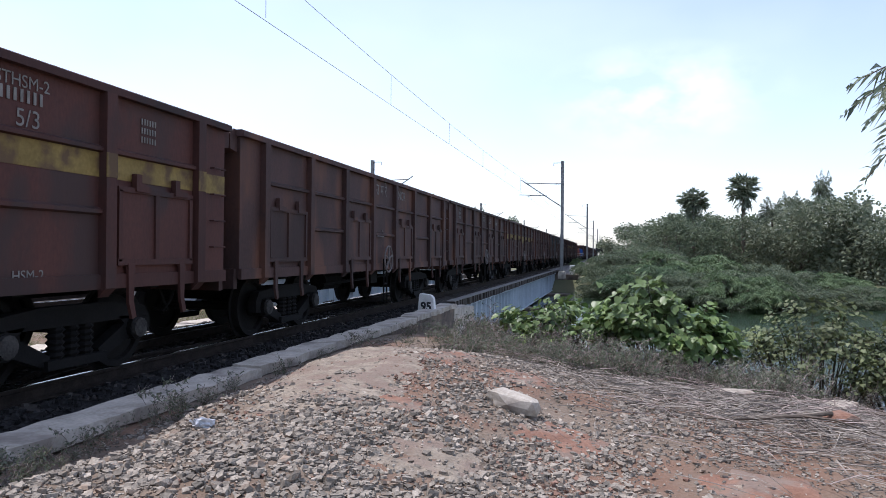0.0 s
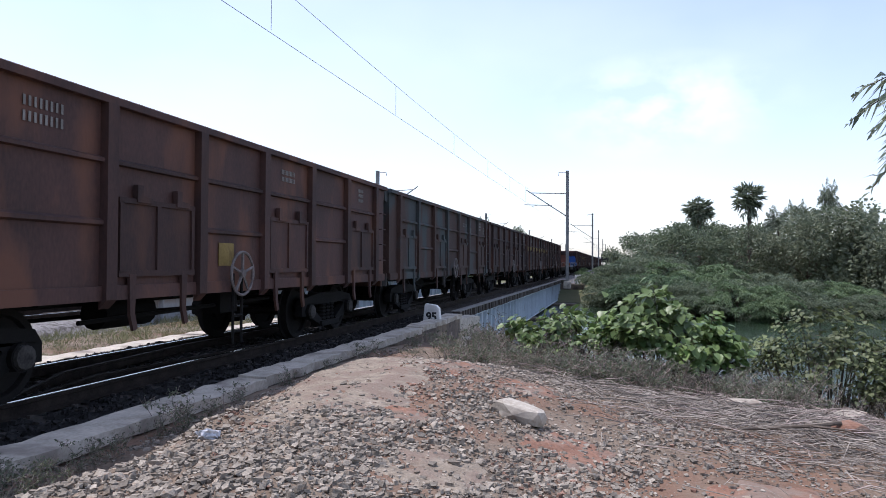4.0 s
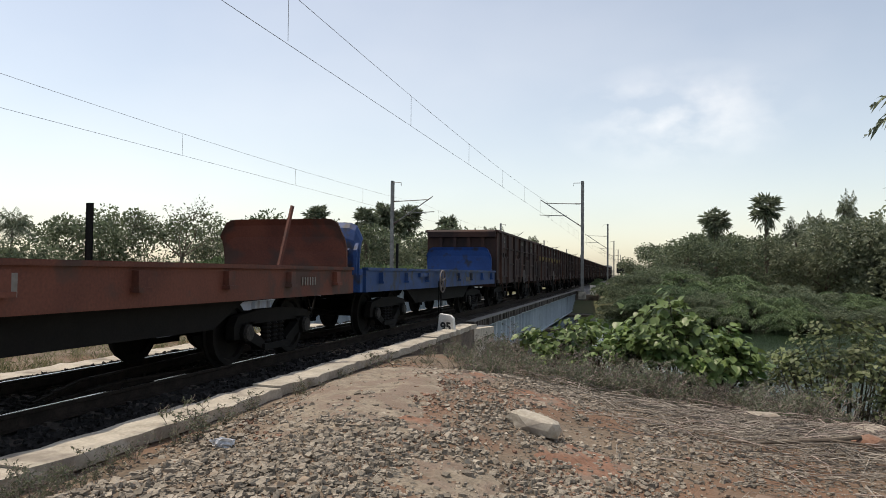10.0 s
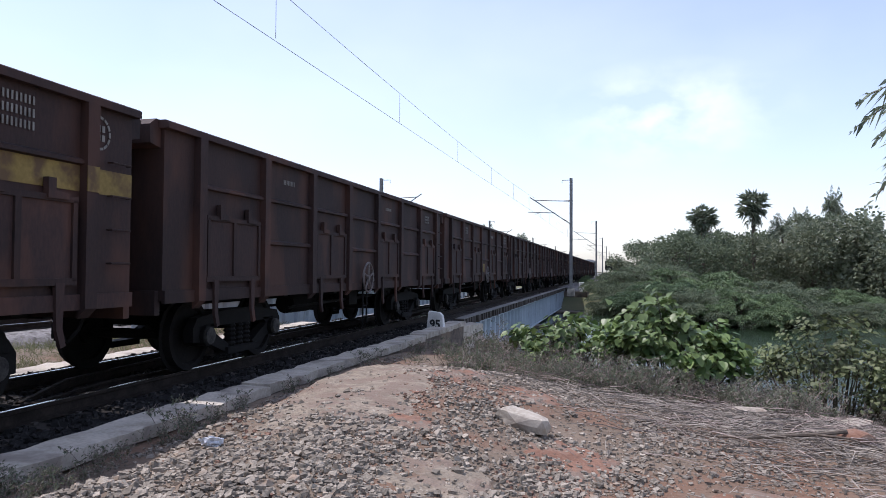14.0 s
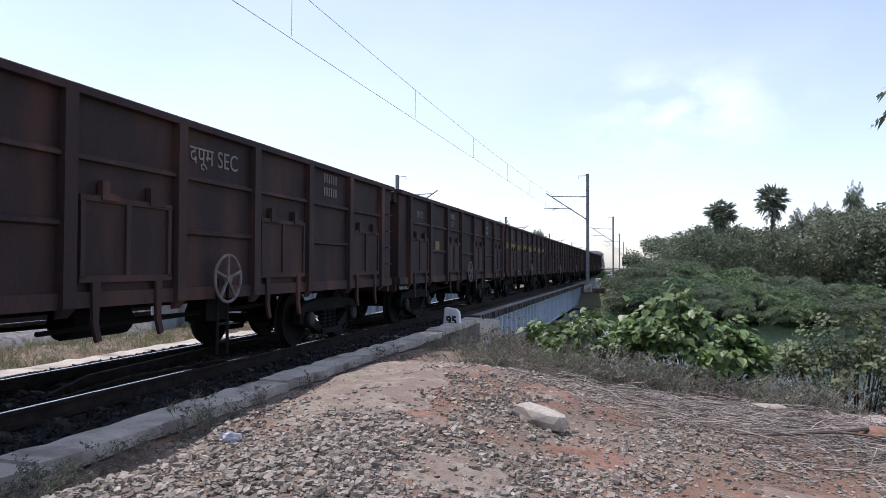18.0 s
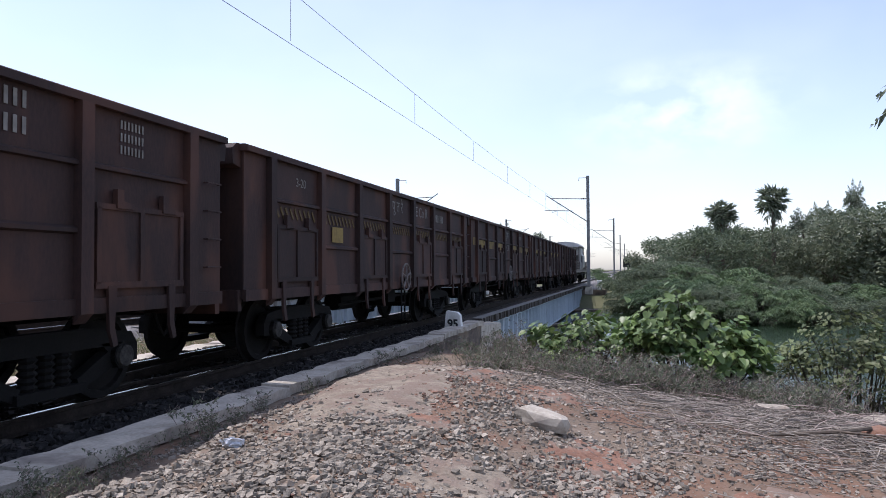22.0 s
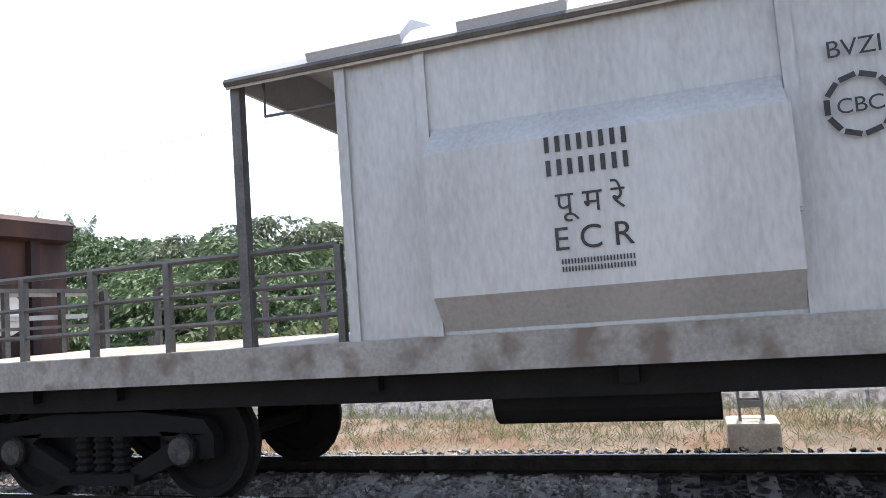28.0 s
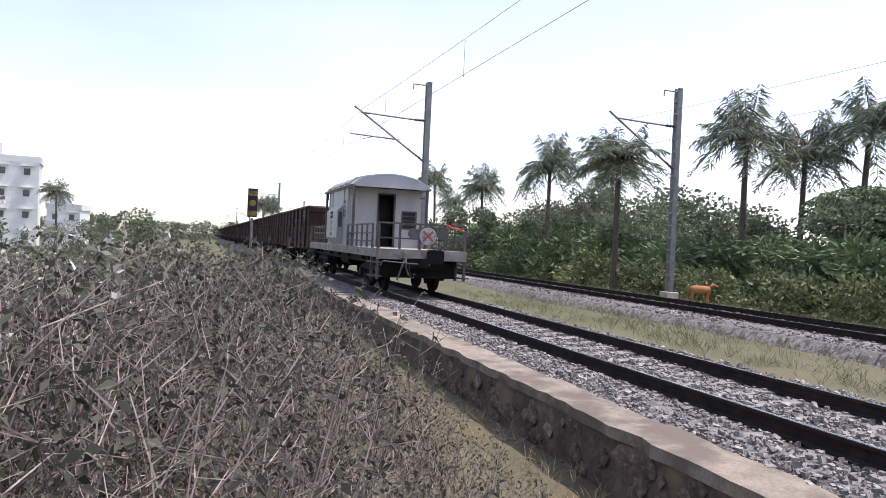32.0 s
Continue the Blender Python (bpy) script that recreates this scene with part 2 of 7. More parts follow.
M["heap_lump"] = surf("fresh orange laterite lump", (0.165, 0.072, 0.042), (0.28, 0.14, 0.085), 8, 0.95, 0.5, 0, 0.45, 50, island=True)
M["ground"] = surf("dry dusty soil", (0.12, 0.09, 0.064), (0.225, 0.172, 0.124), 1.1, 0.95, 0.9, 0, 0, 22, (0.17, 0.1, 0.064), 0.7, 0.54, bump_dist=0.05)
M["dust"] = surf("bare pinkish dust", (0.16, 0.13, 0.096), (0.31, 0.26, 0.198), 7, 0.95, 1.0, 0, 0, 30, (0.2, 0.15, 0.115), 3.4, 0.52, bump_dist=0.045)
M["heap"] = surf("fresh orange soil", (0.165, 0.08, 0.047), (0.28, 0.15, 0.094), 5, 0.95, 1.0, 0, 0, 30, (0.21, 0.13, 0.09), 3.6, 0.52, bump_dist=0.06)
M["laterite"] = surf("red laterite soil", (0.165, 0.083, 0.053), (0.27, 0.15, 0.1), 3, 0.95, 0.9, 0, 0, 25, (0.2, 0.145, 0.11), 2.6, 0.52, bump_dist=0.04)
M["wall"] = surf("weathered concrete coping", (0.33, 0.295, 0.24), (0.54, 0.49, 0.41), 3.5, 0.95, 0.7, 0, 0.06, 30, (0.22, 0.19, 0.16), 1.6, 0.6)
M["coping"] = surf("broken brown concrete coping", (0.17, 0.142, 0.108), (0.31, 0.266, 0.208), 3.5, 0.95, 0.8, 0, 0.1, 30, (0.14, 0.115, 0.09), 1.6, 0.56)
M["wall_face"] = surf("stained rubble wall", (0.075, 0.06, 0.05), (0.2, 0.16, 0.125), 2.2, 0.95, 0.8, 0, 0.1, 18, (0.22, 0.17, 0.12), 2.2, 0.6, bump_dist=0.05)
M["wall_rubble"] = surf("dirty rubble stone", (0.085, 0.066, 0.052), (0.22, 0.176, 0.138), 3, 0.95, 0.7, 0, 0.45, 18, (0.26, 0.2, 0.15), 3, 0.6)
M["brick"] = surf("old red brick", (0.2, 0.07, 0.045), (0.32, 0.13, 0.08), 6, 0.95, 0.4, 0, 0.2)
M["girder"] = surf("pale blue grey girder paint", (0.36, 0.42, 0.47), (0.5, 0.56, 0.6), 1.2, 0.6, 0.1, 0, 0.05, 25, (0.25, 0.25, 0.24), 2, 0.66, stretch=(1, 1, 0.3))
M["white"] = surf("whitewash", (0.62, 0.61, 0.58), (0.8, 0.79, 0.76), 4, 0.9, 0.1, 0, 0, 30, (0.4, 0.37, 0.32), 3, 0.66)
M["van_sill"] = surf("grimy silver-grey sill paint", (0.16, 0.148, 0.132), (0.28, 0.265, 0.24), 2, 0.7, 0.15, 0.05, 0.04, 30, (0.13, 0.1, 0.08), 2.6, 0.6)
M["van_deck"] = surf("worn pale deck boards", (0.26, 0.235, 0.2), (0.42, 0.39, 0.35), 2, 0.85, 0.3, 0, 0, 25, (0.3, 0.22, 0.16), 1.8, 0.55)
M["tail_white"] = surf("chipped off-white enamel", (0.3, 0.29, 0.28), (0.45, 0.44, 0.42), 8, 0.7, 0.2, 0, 0, 30, (0.2, 0.16, 0.14), 6, 0.62)
M["tail_red"] = surf("faded red enamel", (0.26, 0.06, 0.05), (0.36, 0.1, 0.08), 8, 0.7, 0.1)
M["galv"] = surf("galvanised steel", (0.15, 0.15, 0.147), (0.26, 0.26, 0.255), 3, 0.6, 0.05, 0.3)
M["wire"] = surf("old copper wire", (0.09, 0.085, 0.08), (0.15, 0.14, 0.13), 3, 0.5, 0, 0.5)
M["insulator"] = surf("brown porcelain", (0.05, 0.025, 0.02), (0.09, 0.04, 0.03), 3, 0.3, 0)
M["bark"] = surf("grey brown bark", (0.07, 0.055, 0.042), (0.16, 0.13, 0.1), 6, 0.95, 0.7, 0, 0.15, 30, stretch=(1, 1, 0.3))
M["stem"] = surf("dry brown stems", (0.14, 0.112, 0.097), (0.34, 0.28, 0.245), 6, 0.95, 0, 0, 0.45, 30, island=True)
M["straw"] = surf("bleached straw and twigs", (0.12, 0.103, 0.085), (0.32, 0.285, 0.24), 6, 0.95, 0, 0, 0.45, 30, island=True)
# leaf_tree and leaf_grey are lightened: distance haze is mixed into the leaf colour
M["leaf_tree"] = leafy("dark tree leaves paled for haze", (0.08, 0.108, 0.066), (0.175, 0.208, 0.124))
M["leaf_grey"] = leafy("dusty grey green leaves paled for haze", (0.105, 0.128, 0.08), (0.215, 0.238, 0.155))
M["leaf_fern"] = leafy("feathery bright green leaves", (0.07, 0.112, 0.052), (0.16, 0.225, 0.1), 0.18)
M["leaf_bright"] = leafy("fresh broad leaves", (0.055, 0.105, 0.03), (0.21, 0.285, 0.1), 0.25, 0.35, 0.4)
M["leaf_vine"] = leafy("dull vine leaves", (0.07, 0.1, 0.038), (0.21, 0.24, 0.11), 0.3, 0.45, 0.55)
M["umbrella"] = leafy("feathery thorn leaves", (0.038, 0.072, 0.036), (0.118, 0.178, 0.082), 0.12, 0.3)
M["bush_stem"] = surf("brown green stems", (0.035, 0.032, 0.02), (0.075, 0.065, 0.04), 6, 0.9, 0, 0, 0.3, 30, island=True)
M["leaf_dry"] = leafy("dusty dry leaves", (0.052, 0.06, 0.04), (0.145, 0.145, 0.105), 0.2, 0.4, 0.8)
# frond colour raised and greyed to carry the haze over far palms
M["leaf_palm"] = leafy("palm fronds paled for haze", (0.09, 0.115, 0.075), (0.24, 0.275, 0.185), 0.25)
M["grass"] = leafy("dry grass", (0.19, 0.155, 0.098), (0.43, 0.365, 0.255), 0.3, 0.4, 0.8)
M["strip"] = leafy("half-green trackside grass", (0.085, 0.1, 0.046), (0.235, 0.24, 0.125), 0.3, 0.4, 0.8)
M["undergrowth"] = leafy("dead brown undergrowth", (0.135, 0.11, 0.1), (0.32, 0.27, 0.24), 0.2, 0.4, 0.9)
M["bank_stalks"] = leafy("grey dead stalks", (0.1, 0.095, 0.062), (0.21, 0.195, 0.14), 0.2, 0.3, 0.9)
M["wheel_paint"] = surf("dull grey hand wheel paint", (0.1, 0.085, 0.08), (0.19, 0.165, 0.155), 5, 0.7, 0.1)
M["flower"] = leafy("white seed heads", (0.5, 0.48, 0.42), (0.7, 0.68, 0.62), 0.3, 0.1, 0.9)
M["plastic"] = surf("white plastic litter", (0.4, 0.41, 0.43), (0.62, 0.63, 0.65), 9, 0.4, 0.6)
M["water"] = surf("green pond water", (0.012, 0.026, 0.014), (0.024, 0.042, 0.022), 0.6, 0.16, 0.05, 0, 0, 3, (0.05, 0.08, 0.03), 0.25, 0.74, spec=0.35)
M["building"] = surf("white washed house wall", (0.6, 0.6, 0.58), (0.74, 0.74, 0.72), 0.4, 0.9, 0.05, 0, 0, 5)
M["window_dark"] = surf("dark window opening", (0.06, 0.065, 0.07), (0.13, 0.14, 0.15), 1, 0.3, 0)
M["orange"] = surf("orange brown hide", (0.3, 0.12, 0.04), (0.42, 0.18, 0.07), 4, 0.8, 0.1)
M["signal_black"] = surf("matt black signal paint", (0.012, 0.012, 0.012), (0.025, 0.025, 0.025), 3, 0.7, 0)


# ================= mesh tools =================
class Build:
    """Collects faces; every call adds one closed piece."""

    def __init__(self):
        self.v, self.f = [], []

    def raw(self, verts, faces):
        o = len(self.v)
        self.v += [tuple(p) for p in verts]
        self.f += [tuple(i + o for i in q) for q in faces]
        return self

    def box(self, c, s, m=None):
        x, y, z = s[0] / 2, s[1] / 2, s[2] / 2
        vs = [Vector((a, b, d)) for a in (-x, x) for b in (-y, y) for d in (-z, z)]
        if m:
            vs = [m @ p for p in vs]
        vs = [p + Vector(c) for p in vs]
        return self.raw(vs, [(0, 1, 3, 2), (4, 6, 7, 5), (0, 4, 5, 1), (2, 3, 7, 6), (0, 2, 6, 4), (1, 5, 7, 3)])

    def tube(self, pts, r, n=6, cap=True):
        """A round bar through the points; r may be a list."""
        pts = [Vector(p) for p in pts]
        rs = r if isinstance(r, (list, tuple)) else [r] * len(pts)
        vs, fs = [], []
        for i, p in enumerate(pts):
            d = (pts[min(i + 1, len(pts) - 1)] - pts[max(i - 1, 0)]).normalized()
            s = d.cross(Vector((0, 0, 1)) if abs(d.z) < 0.95 else Vector((1, 0, 0))).normalized()
            u = s.cross(d)
            vs += [p + (s * math.cos(a) + u * math.sin(a)) * rs[i] for a in (2 * math.pi * k / n for k in range(n))]
        for i in range(len(pts) - 1):
            fs += [(i * n + k, i * n + (k + 1) % n, (i + 1) * n + (k + 1) % n, (i + 1) * n + k) for k in range(n)]
        if cap:
            fs += [tuple(reversed(range(n))), tuple(range((len(pts) - 1) * n, len(pts) * n))]
        return self.raw(vs, fs)

    def prism(self, poly, axis, a, b):
        """A polygon in the plane across axis ('x' or 'y' or 'z'), swept from a to b."""
        def p3(q, d):
            return {"x": (d, q[0], q[1]), "y": (q[0], d, q[1]), "z": (q[0], q[1], d)}[axis]
        n = len(poly)
        vs = [p3(q, a) for q in poly] + [p3(q, b) for q in poly]
        fs = [tuple(range(n)), tuple(reversed(range(n, 2 * n)))] + [(k, k + n, (k + 1) % n + n, (k + 1) % n) for k in range(n)]
        return self.raw(vs, fs)

    def disc(self, c, r, w, axis="x", n=16):
        d = {"x": Vector((w / 2, 0, 0)), "y": Vector((0, w / 2, 0)), "z": Vector((0, 0, w / 2))}[axis]
        return self.tube([Vector(c) - d, Vector(c) + d], r, n)

    def mesh(self, name, mat, smooth=False):
        me = bpy.data.meshes.new(name)
        me.from_pydata(self.v, [], self.f)
        bm = bmesh.new()
        bm.from_mesh(me)
        if len(bm.faces) < 60000:
            bmesh.ops.recalc_face_normals(bm, faces=bm.faces)
        bm.to_mesh(me)
        bm.free()
        if mat:
            me.materials.append(mat)
        if smooth:
            me.polygons.foreach_set("use_smooth", [True] * len(me.polygons))
        return me


def part(name, b, mat, parent=None, label="", at=None, smooth=False):
    """One mesh object under a thing or a part."""
    me = b if isinstance(b, bpy.types.Mesh) else b.mesh(name, mat, smooth)
    ob = new(name, me)
    if parent:
        ob.parent = parent
    if at is not None:
        ob.matrix_basis = at
    if label:
        tagged(ob, label)
    return ob


def bevel(ob, w=0.01, seg=2):
    m = ob.modifiers.new("edge", "BEVEL")
    m.width, m.segments, m.limit_method = w, seg, "ANGLE"
    return ob


def thing(name, label, category, group="", kind="", at=None):
    ob = new(name)
    ob.empty_display_size = 0.2
    if at is not None:
        ob.matrix_basis = at
    return tagged(ob, label, category, group, kind)


def smooth(a, b, x):
    t = min(1, max(0, (x - a) / (b - a)))
    return t * t * (3 - 2 * t)


rng = random.Random(7)

# ================= ground =================
def ground_z(x, y):
    """Height of the land, rail top being 0."""
    n = noise.noise(Vector((x * 0.35, y * 0.35, 0.3))) * 0.12 + noise.noise(Vector((x * 1.3, y * 1.3, 4.3))) * 0.05
    far = noise.noise(Vector((x * 0.03, y * 0.03, 9.1))) * 0.5 * smooth(30, 90, math.hypot(x, y))
    valley = smooth(21, 27, y) * (1 - smooth(64, 74, y))
    if x > 2:
        q = (y - 9.5) + 0.9 * (x - 6)
        z = -0.2 - 0.03 * max(0, x - 6) - 2.4 * smooth(0, 19, q) + 1.9 * smooth(42, 66, y)
        z -= 0.72 * smooth(3.2, 9.5, -y) * (1 - smooth(30, 60, -y)) + 0.5 * smooth(30, 60, -y)
        z += 0.13 * math.exp(-((x - 4.6) ** 2 / 3 + (y - 8) ** 2 / 14))
        z += 0.1 * math.exp(-((x - 3.85) ** 2 / 0.7 + (y + 4.3) ** 2 / 0.6)) * (1 + 0.5 * noise.noise(Vector((x * 3, y * 3, 1))))
        rim = x + 0.22 * noise.noise(Vector((0.7, y * 0.8, 3.3)))
        z += (0.28 + 0.09 * noise.noise(Vector((x * 1.1, y * 0.9, 6.1)))) * smooth(2.95, 3.75, rim) * smooth(0.5, 3.5, y) * (1 - smooth(8.5, 11.5, y)) * (1 - smooth(4.3, 7.0, x))
        edge = smooth(2.5, 3.5, x)
        z = z * edge + (1 - edge) * min(z, -0.24 + smooth(1, 3, y) * (0.12 + 0.06 * noise.noise(Vector((x * 2, y * 1.6, 8.8))) - 0.2 * (1 - smooth(2.25, 2.42, x))))
        z += n * smooth(2.4, 3.5, x)
    elif x > -2.4:
        z = -0.6
    else:
        z = -0.42 + n * smooth(2.6, 3.4, -x) * 0.7 - 0.3 * smooth(12.5, 16, -x)
        if -11.2 < x < -6.6:
            z = -0.62
    z = z * (1 - valley) + min(z, -2.6) * valley
    return z + far


def axis_lines(stops):
    out = []
    for (a, b, st) in stops:
        k = max(1, round((b - a) / st))
        out += [a + (b - a) * i / k for i in range(k)]
    return out + [stops[-1][1]]


gx = axis_lines([(-900, -200, 70), (-200, -40, 16), (-40, -12, 2), (-12, -2.6, 0.6), (-2.6, 2.2, 1.2), (2.2, 12, 0.22), (12, 30, 1.2), (30, 120, 9), (120, 900, 78)])
gy = axis_lines([(-1500, -200, 100), (-200, -40, 8), (-40, -14, 1.0), (-14, 22, 0.25), (22, 40, 0.9), (40, 100, 3), (100, 300, 20), (300, 1500, 120)])
gv = [(x, y, ground_z(x, y)) for y in gy for x in gx]
nx = len(gx)
gf = [(j * nx + i, j * nx + i + 1, (j + 1) * nx + i + 1, (j + 1) * nx + i) for j in range(len(gy) - 1) for i in range(nx - 1)]
gb = Build()
gb.v, gb.f = gv, gf
gm = M["ground"].node_tree
gp = gm.nodes["Principled BSDF"]
g_old = gp.inputs["Base Color"].links[0].from_socket
g_co, g_len, g_mr, g_mx, g_nz, g_rp = (gm.nodes.new(k) for k in ("ShaderNodeTexCoord", "ShaderNodeVectorMath", "ShaderNodeMapRange", "ShaderNodeMix", "ShaderNodeTexNoise", "ShaderNodeValToRGB"))
g_len.operation = "LENGTH"
g_mx.data_type = "RGBA"
g_mr.inputs["From Min"].default_value, g_mr.inputs["From Max"].default_value = 22, 48
g_nz.inputs["Scale"].default_value = 0.5
g_rp.color_ramp.elements[0].color, g_rp.color_ramp.elements[1].color = (0.06, 0.075, 0.03, 1), (0.15, 0.14, 0.075, 1)
gm.links.new(g_co.outputs["Object"], g_len.inputs[0])
gm.links.new(g_co.outputs["Object"], g_nz.inputs["Vector"])
gm.links.new(g_nz.outputs["Fac"], g_rp.inputs["Fac"])
gm.links.new(g_len.outputs["Value"], g_mr.inputs["Value"])
gm.links.new(g_mr.outputs[0], g_mx.inputs[0])
gm.links.new(g_old, g_mx.inputs[6])
gm.links.new(g_rp.outputs["Color"], g_mx.inputs[7])
gm.links.new(g_mx.outputs[2], gp.inputs["Base Color"])
ground = tagged(part("ground", gb, M["ground"], smooth=True), "dusty stony soil sloping down to a pond", "ground", kind="structure")

wb = Build()
wb.raw([(-200, 12, -2.15), (300, 12, -2.15), (300, 78, -2.15), (-200, 78, -2.15)], [(0, 1, 2, 3)])
tagged(part("water", wb, M["water"]), "still green pond water with scum", "water", kind="structure")

# ballast beds
def bed(name, x0, y0, y1, half=2.0, mat="ballast"):
    b = Build()
    ys = axis_lines([(y0, y1, 1.5)])
    prof = [(-half - 0.35, -0.75), (-half, -0.26), (-1.4, -0.18), (-0.5, -0.21), (0.5, -0.21), (1.4, -0.18), (half, -0.26), (half + 0.35, -0.75)]
    v = [(x0 + px + rng.uniform(-0.02, 0.02), y, pz + rng.uniform(-0.02, 0.02)) for y in ys for px, pz in prof]
    k = len(prof)
    f = [(j * k + i, j * k + i + 1, (j + 1) * k + i + 1, (j + 1) * k + i) for j in range(len(ys) - 1) for i in range(k - 1)]
    b.v, b.f = v, f
    return tagged(part(name, b, M[mat], smooth=True), "bed of grey crushed stone ballast" if mat == "ballast" else "bed of ballast blackened for train shade", "ballast", kind="structure")


bed("ballast_bed", 0, -420, -0.5, 1.95)
# near stretch: black colour stands in for shade under the train
bed("ballast_bed", 0, -0.5, 23.4, 1.95, "shade_ballast")
bed("ballast_bed", -9, -420, 19, 2.1)
bed("ballast_bed", 0, 72, 700, 2.3)
bed("ballast_bed", -9, 64, 700, 2.3)

# ================= tracks =================
RAIL = [(-0.035, 0), (0.035, 0), (0.037, -0.035), (0.01, -0.05), (0.01, -0.145), (0.075, -0.16), (0.075, -0.172), (-0.075, -0.172), (-0.075, -0.16), (-0.01, -0.145), (-0.01, -0.05), (-0.037, -0.035)]


def track(x0, label):
    t = thing("rail_track", label, "railway track", "tracks", "structure", pose(x0, 0, 0))
    for s in (-0.87, 0.87):
        b = Build()
        b.prism([(s + px, pz) for px, pz in RAIL], "y", -420, 700)
        part("rail", b, M["rail"], t)
        h = Build()
        h.box((s, 140, 0.002), (0.045, 1120, 0.006))
        part("running_surface", h, M["tread"], t, "bright worn strip on the rail head")
    return t


def guard_rail_pair(t, y0, y1):
    """Check rails inside the running rails on the bridge, bent together at a nose before it."""
    for s in (-1, 1):
        b = Build()
        pts = [(s * 0.1, y0), (s * 0.3, y0 + 1.0), (s * 0.62, y0 + 4.2), (s * 0.66, y1)]
        for (xa, ya), (xb, yb) in zip(pts[:-1], pts[1:]):
            za, zb = (-0.16 if ya == y0 else -0.03), -0.03
            q = [(px * 0.9, pz * 0.9) for px, pz in RAIL]
            n = len(q)
            b.raw([(xa + px, ya, za + pz) for px, pz in q] + [(xb + px, yb, zb + pz) for px, pz in q], [(k, k + n, (k + 1) % n + n, (k + 1) % n) for k in range(n)])
        part("check_rail", b, M["rail"], t, "dark bent check rail inside the running rail")


track_a = track(0, "broad gauge track with bright worn rail heads")
track_b = track(-9, "second broad gauge track beside the grass strip")
guard_rail_pair(track_a, 7.2, 76)

# ================= retaining walls =================
def retaining_wall(x_in, x_out, y0, y1, label, dz=0.0, top="wall"):
    t = thing("retaining_wall", label, "wall", "retaining walls", "structure")
    b = Build()
    xa, xb = sorted((x_in, x_out))
    y = y0
    b.box(((xa + xb) / 2, (y0 + y1) / 2, -0.85 + dz), (xb - xa - 0.1, y1 - y0, 1.16))
    part("wall_body", b, M["wall_face"], t)
    cop = Build()
    while y < y1 - 0.1:
        ln = min(rng.uniform(2.6, 5.0), y1 - y)
        j = rng.uniform(-0.02, 0.02) + dz
        k = max(2, int(ln / 0.24))
        vs, fs = [], []
        for i in range(k + 1):
            yy = y + (ln - 0.015) * i / k
            wa, wo = rng.uniform(-0.03, 0.03), rng.uniform(-0.045, 0.03)
            lift = rng.uniform(-0.012, 0.012)
            vs += [(xa + wa, yy, -0.15 + j + lift), (xb + wo, yy, -0.15 + j + lift - 0.01), (xb + wo + rng.uniform(-0.03, 0.02), yy, -0.28 + j), (xa + wa, yy, -0.28 + j)]
        for i in range(k):
            fs += [(i * 4 + q, i * 4 + (q + 1) % 4, (i + 1) * 4 + (q + 1) % 4, (i + 1) * 4 + q) for q in range(4)]
        fs += [(0, 1, 2, 3), tuple(k * 4 + q for q in (3, 2, 1, 0))]
        part("coping_slab", Build().raw(vs, fs), M[top], t)
        y += ln
    return t


wall_near = retaining_wall(1.92, 2.52, -110, -5.22, "ballast retaining wall with a broken concrete coping", 0.0, "coping")
retaining_wall(2.08, 2.56, -5.14, 0.6, "low ballast kerb wall with chipped brown concrete top", 0.03, "coping")
retaining_wall(2.14, 2.58, 0.62, 20.4, "low ballast kerb wall with worn concrete top", 0.125)
retaining_wall(-2.0, -2.5, 3, 20.4, "low concrete kerb wall beside the far rail")

# ================= wagons =================
BODY = 13.9
HALF = BODY / 2
POSTS = [-6.23 + 1.78 * i for i in range(8)]


def wheelset(parent, y):
    for s in (-1, 1):
        w = Build()
        ring = [(0.06, -0.11), (0.16, -0.13), (0.17, -0.06), (0.4, -0.045), (0.42, -0.1), (0.54, -0.1), (0.55, -0.075), (0.505, -0.06), (0.495, 0.05), (0.42, 0.05), (0.4, 0.0), (0.17, 0.03), (0.16, 0.09), (0.06, 0.09)]
        n, k = 20, len(ring)
        vs = [(s * (0.87 + d), q * math.cos(2 * math.pi * i / n), q * math.sin(2 * math.pi * i / n)) for i in range(n) for q, d in ring]
        w.raw(vs, [(i * k + j, i * k + (j + 1) % k, ((i + 1) % n) * k + (j + 1) % k, ((i + 1) % n) * k + j) for i in range(n) for j in range(k)])
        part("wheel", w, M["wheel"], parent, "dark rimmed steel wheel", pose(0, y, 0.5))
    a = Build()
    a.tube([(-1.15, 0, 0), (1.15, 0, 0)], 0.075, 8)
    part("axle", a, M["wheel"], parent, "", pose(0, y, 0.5))


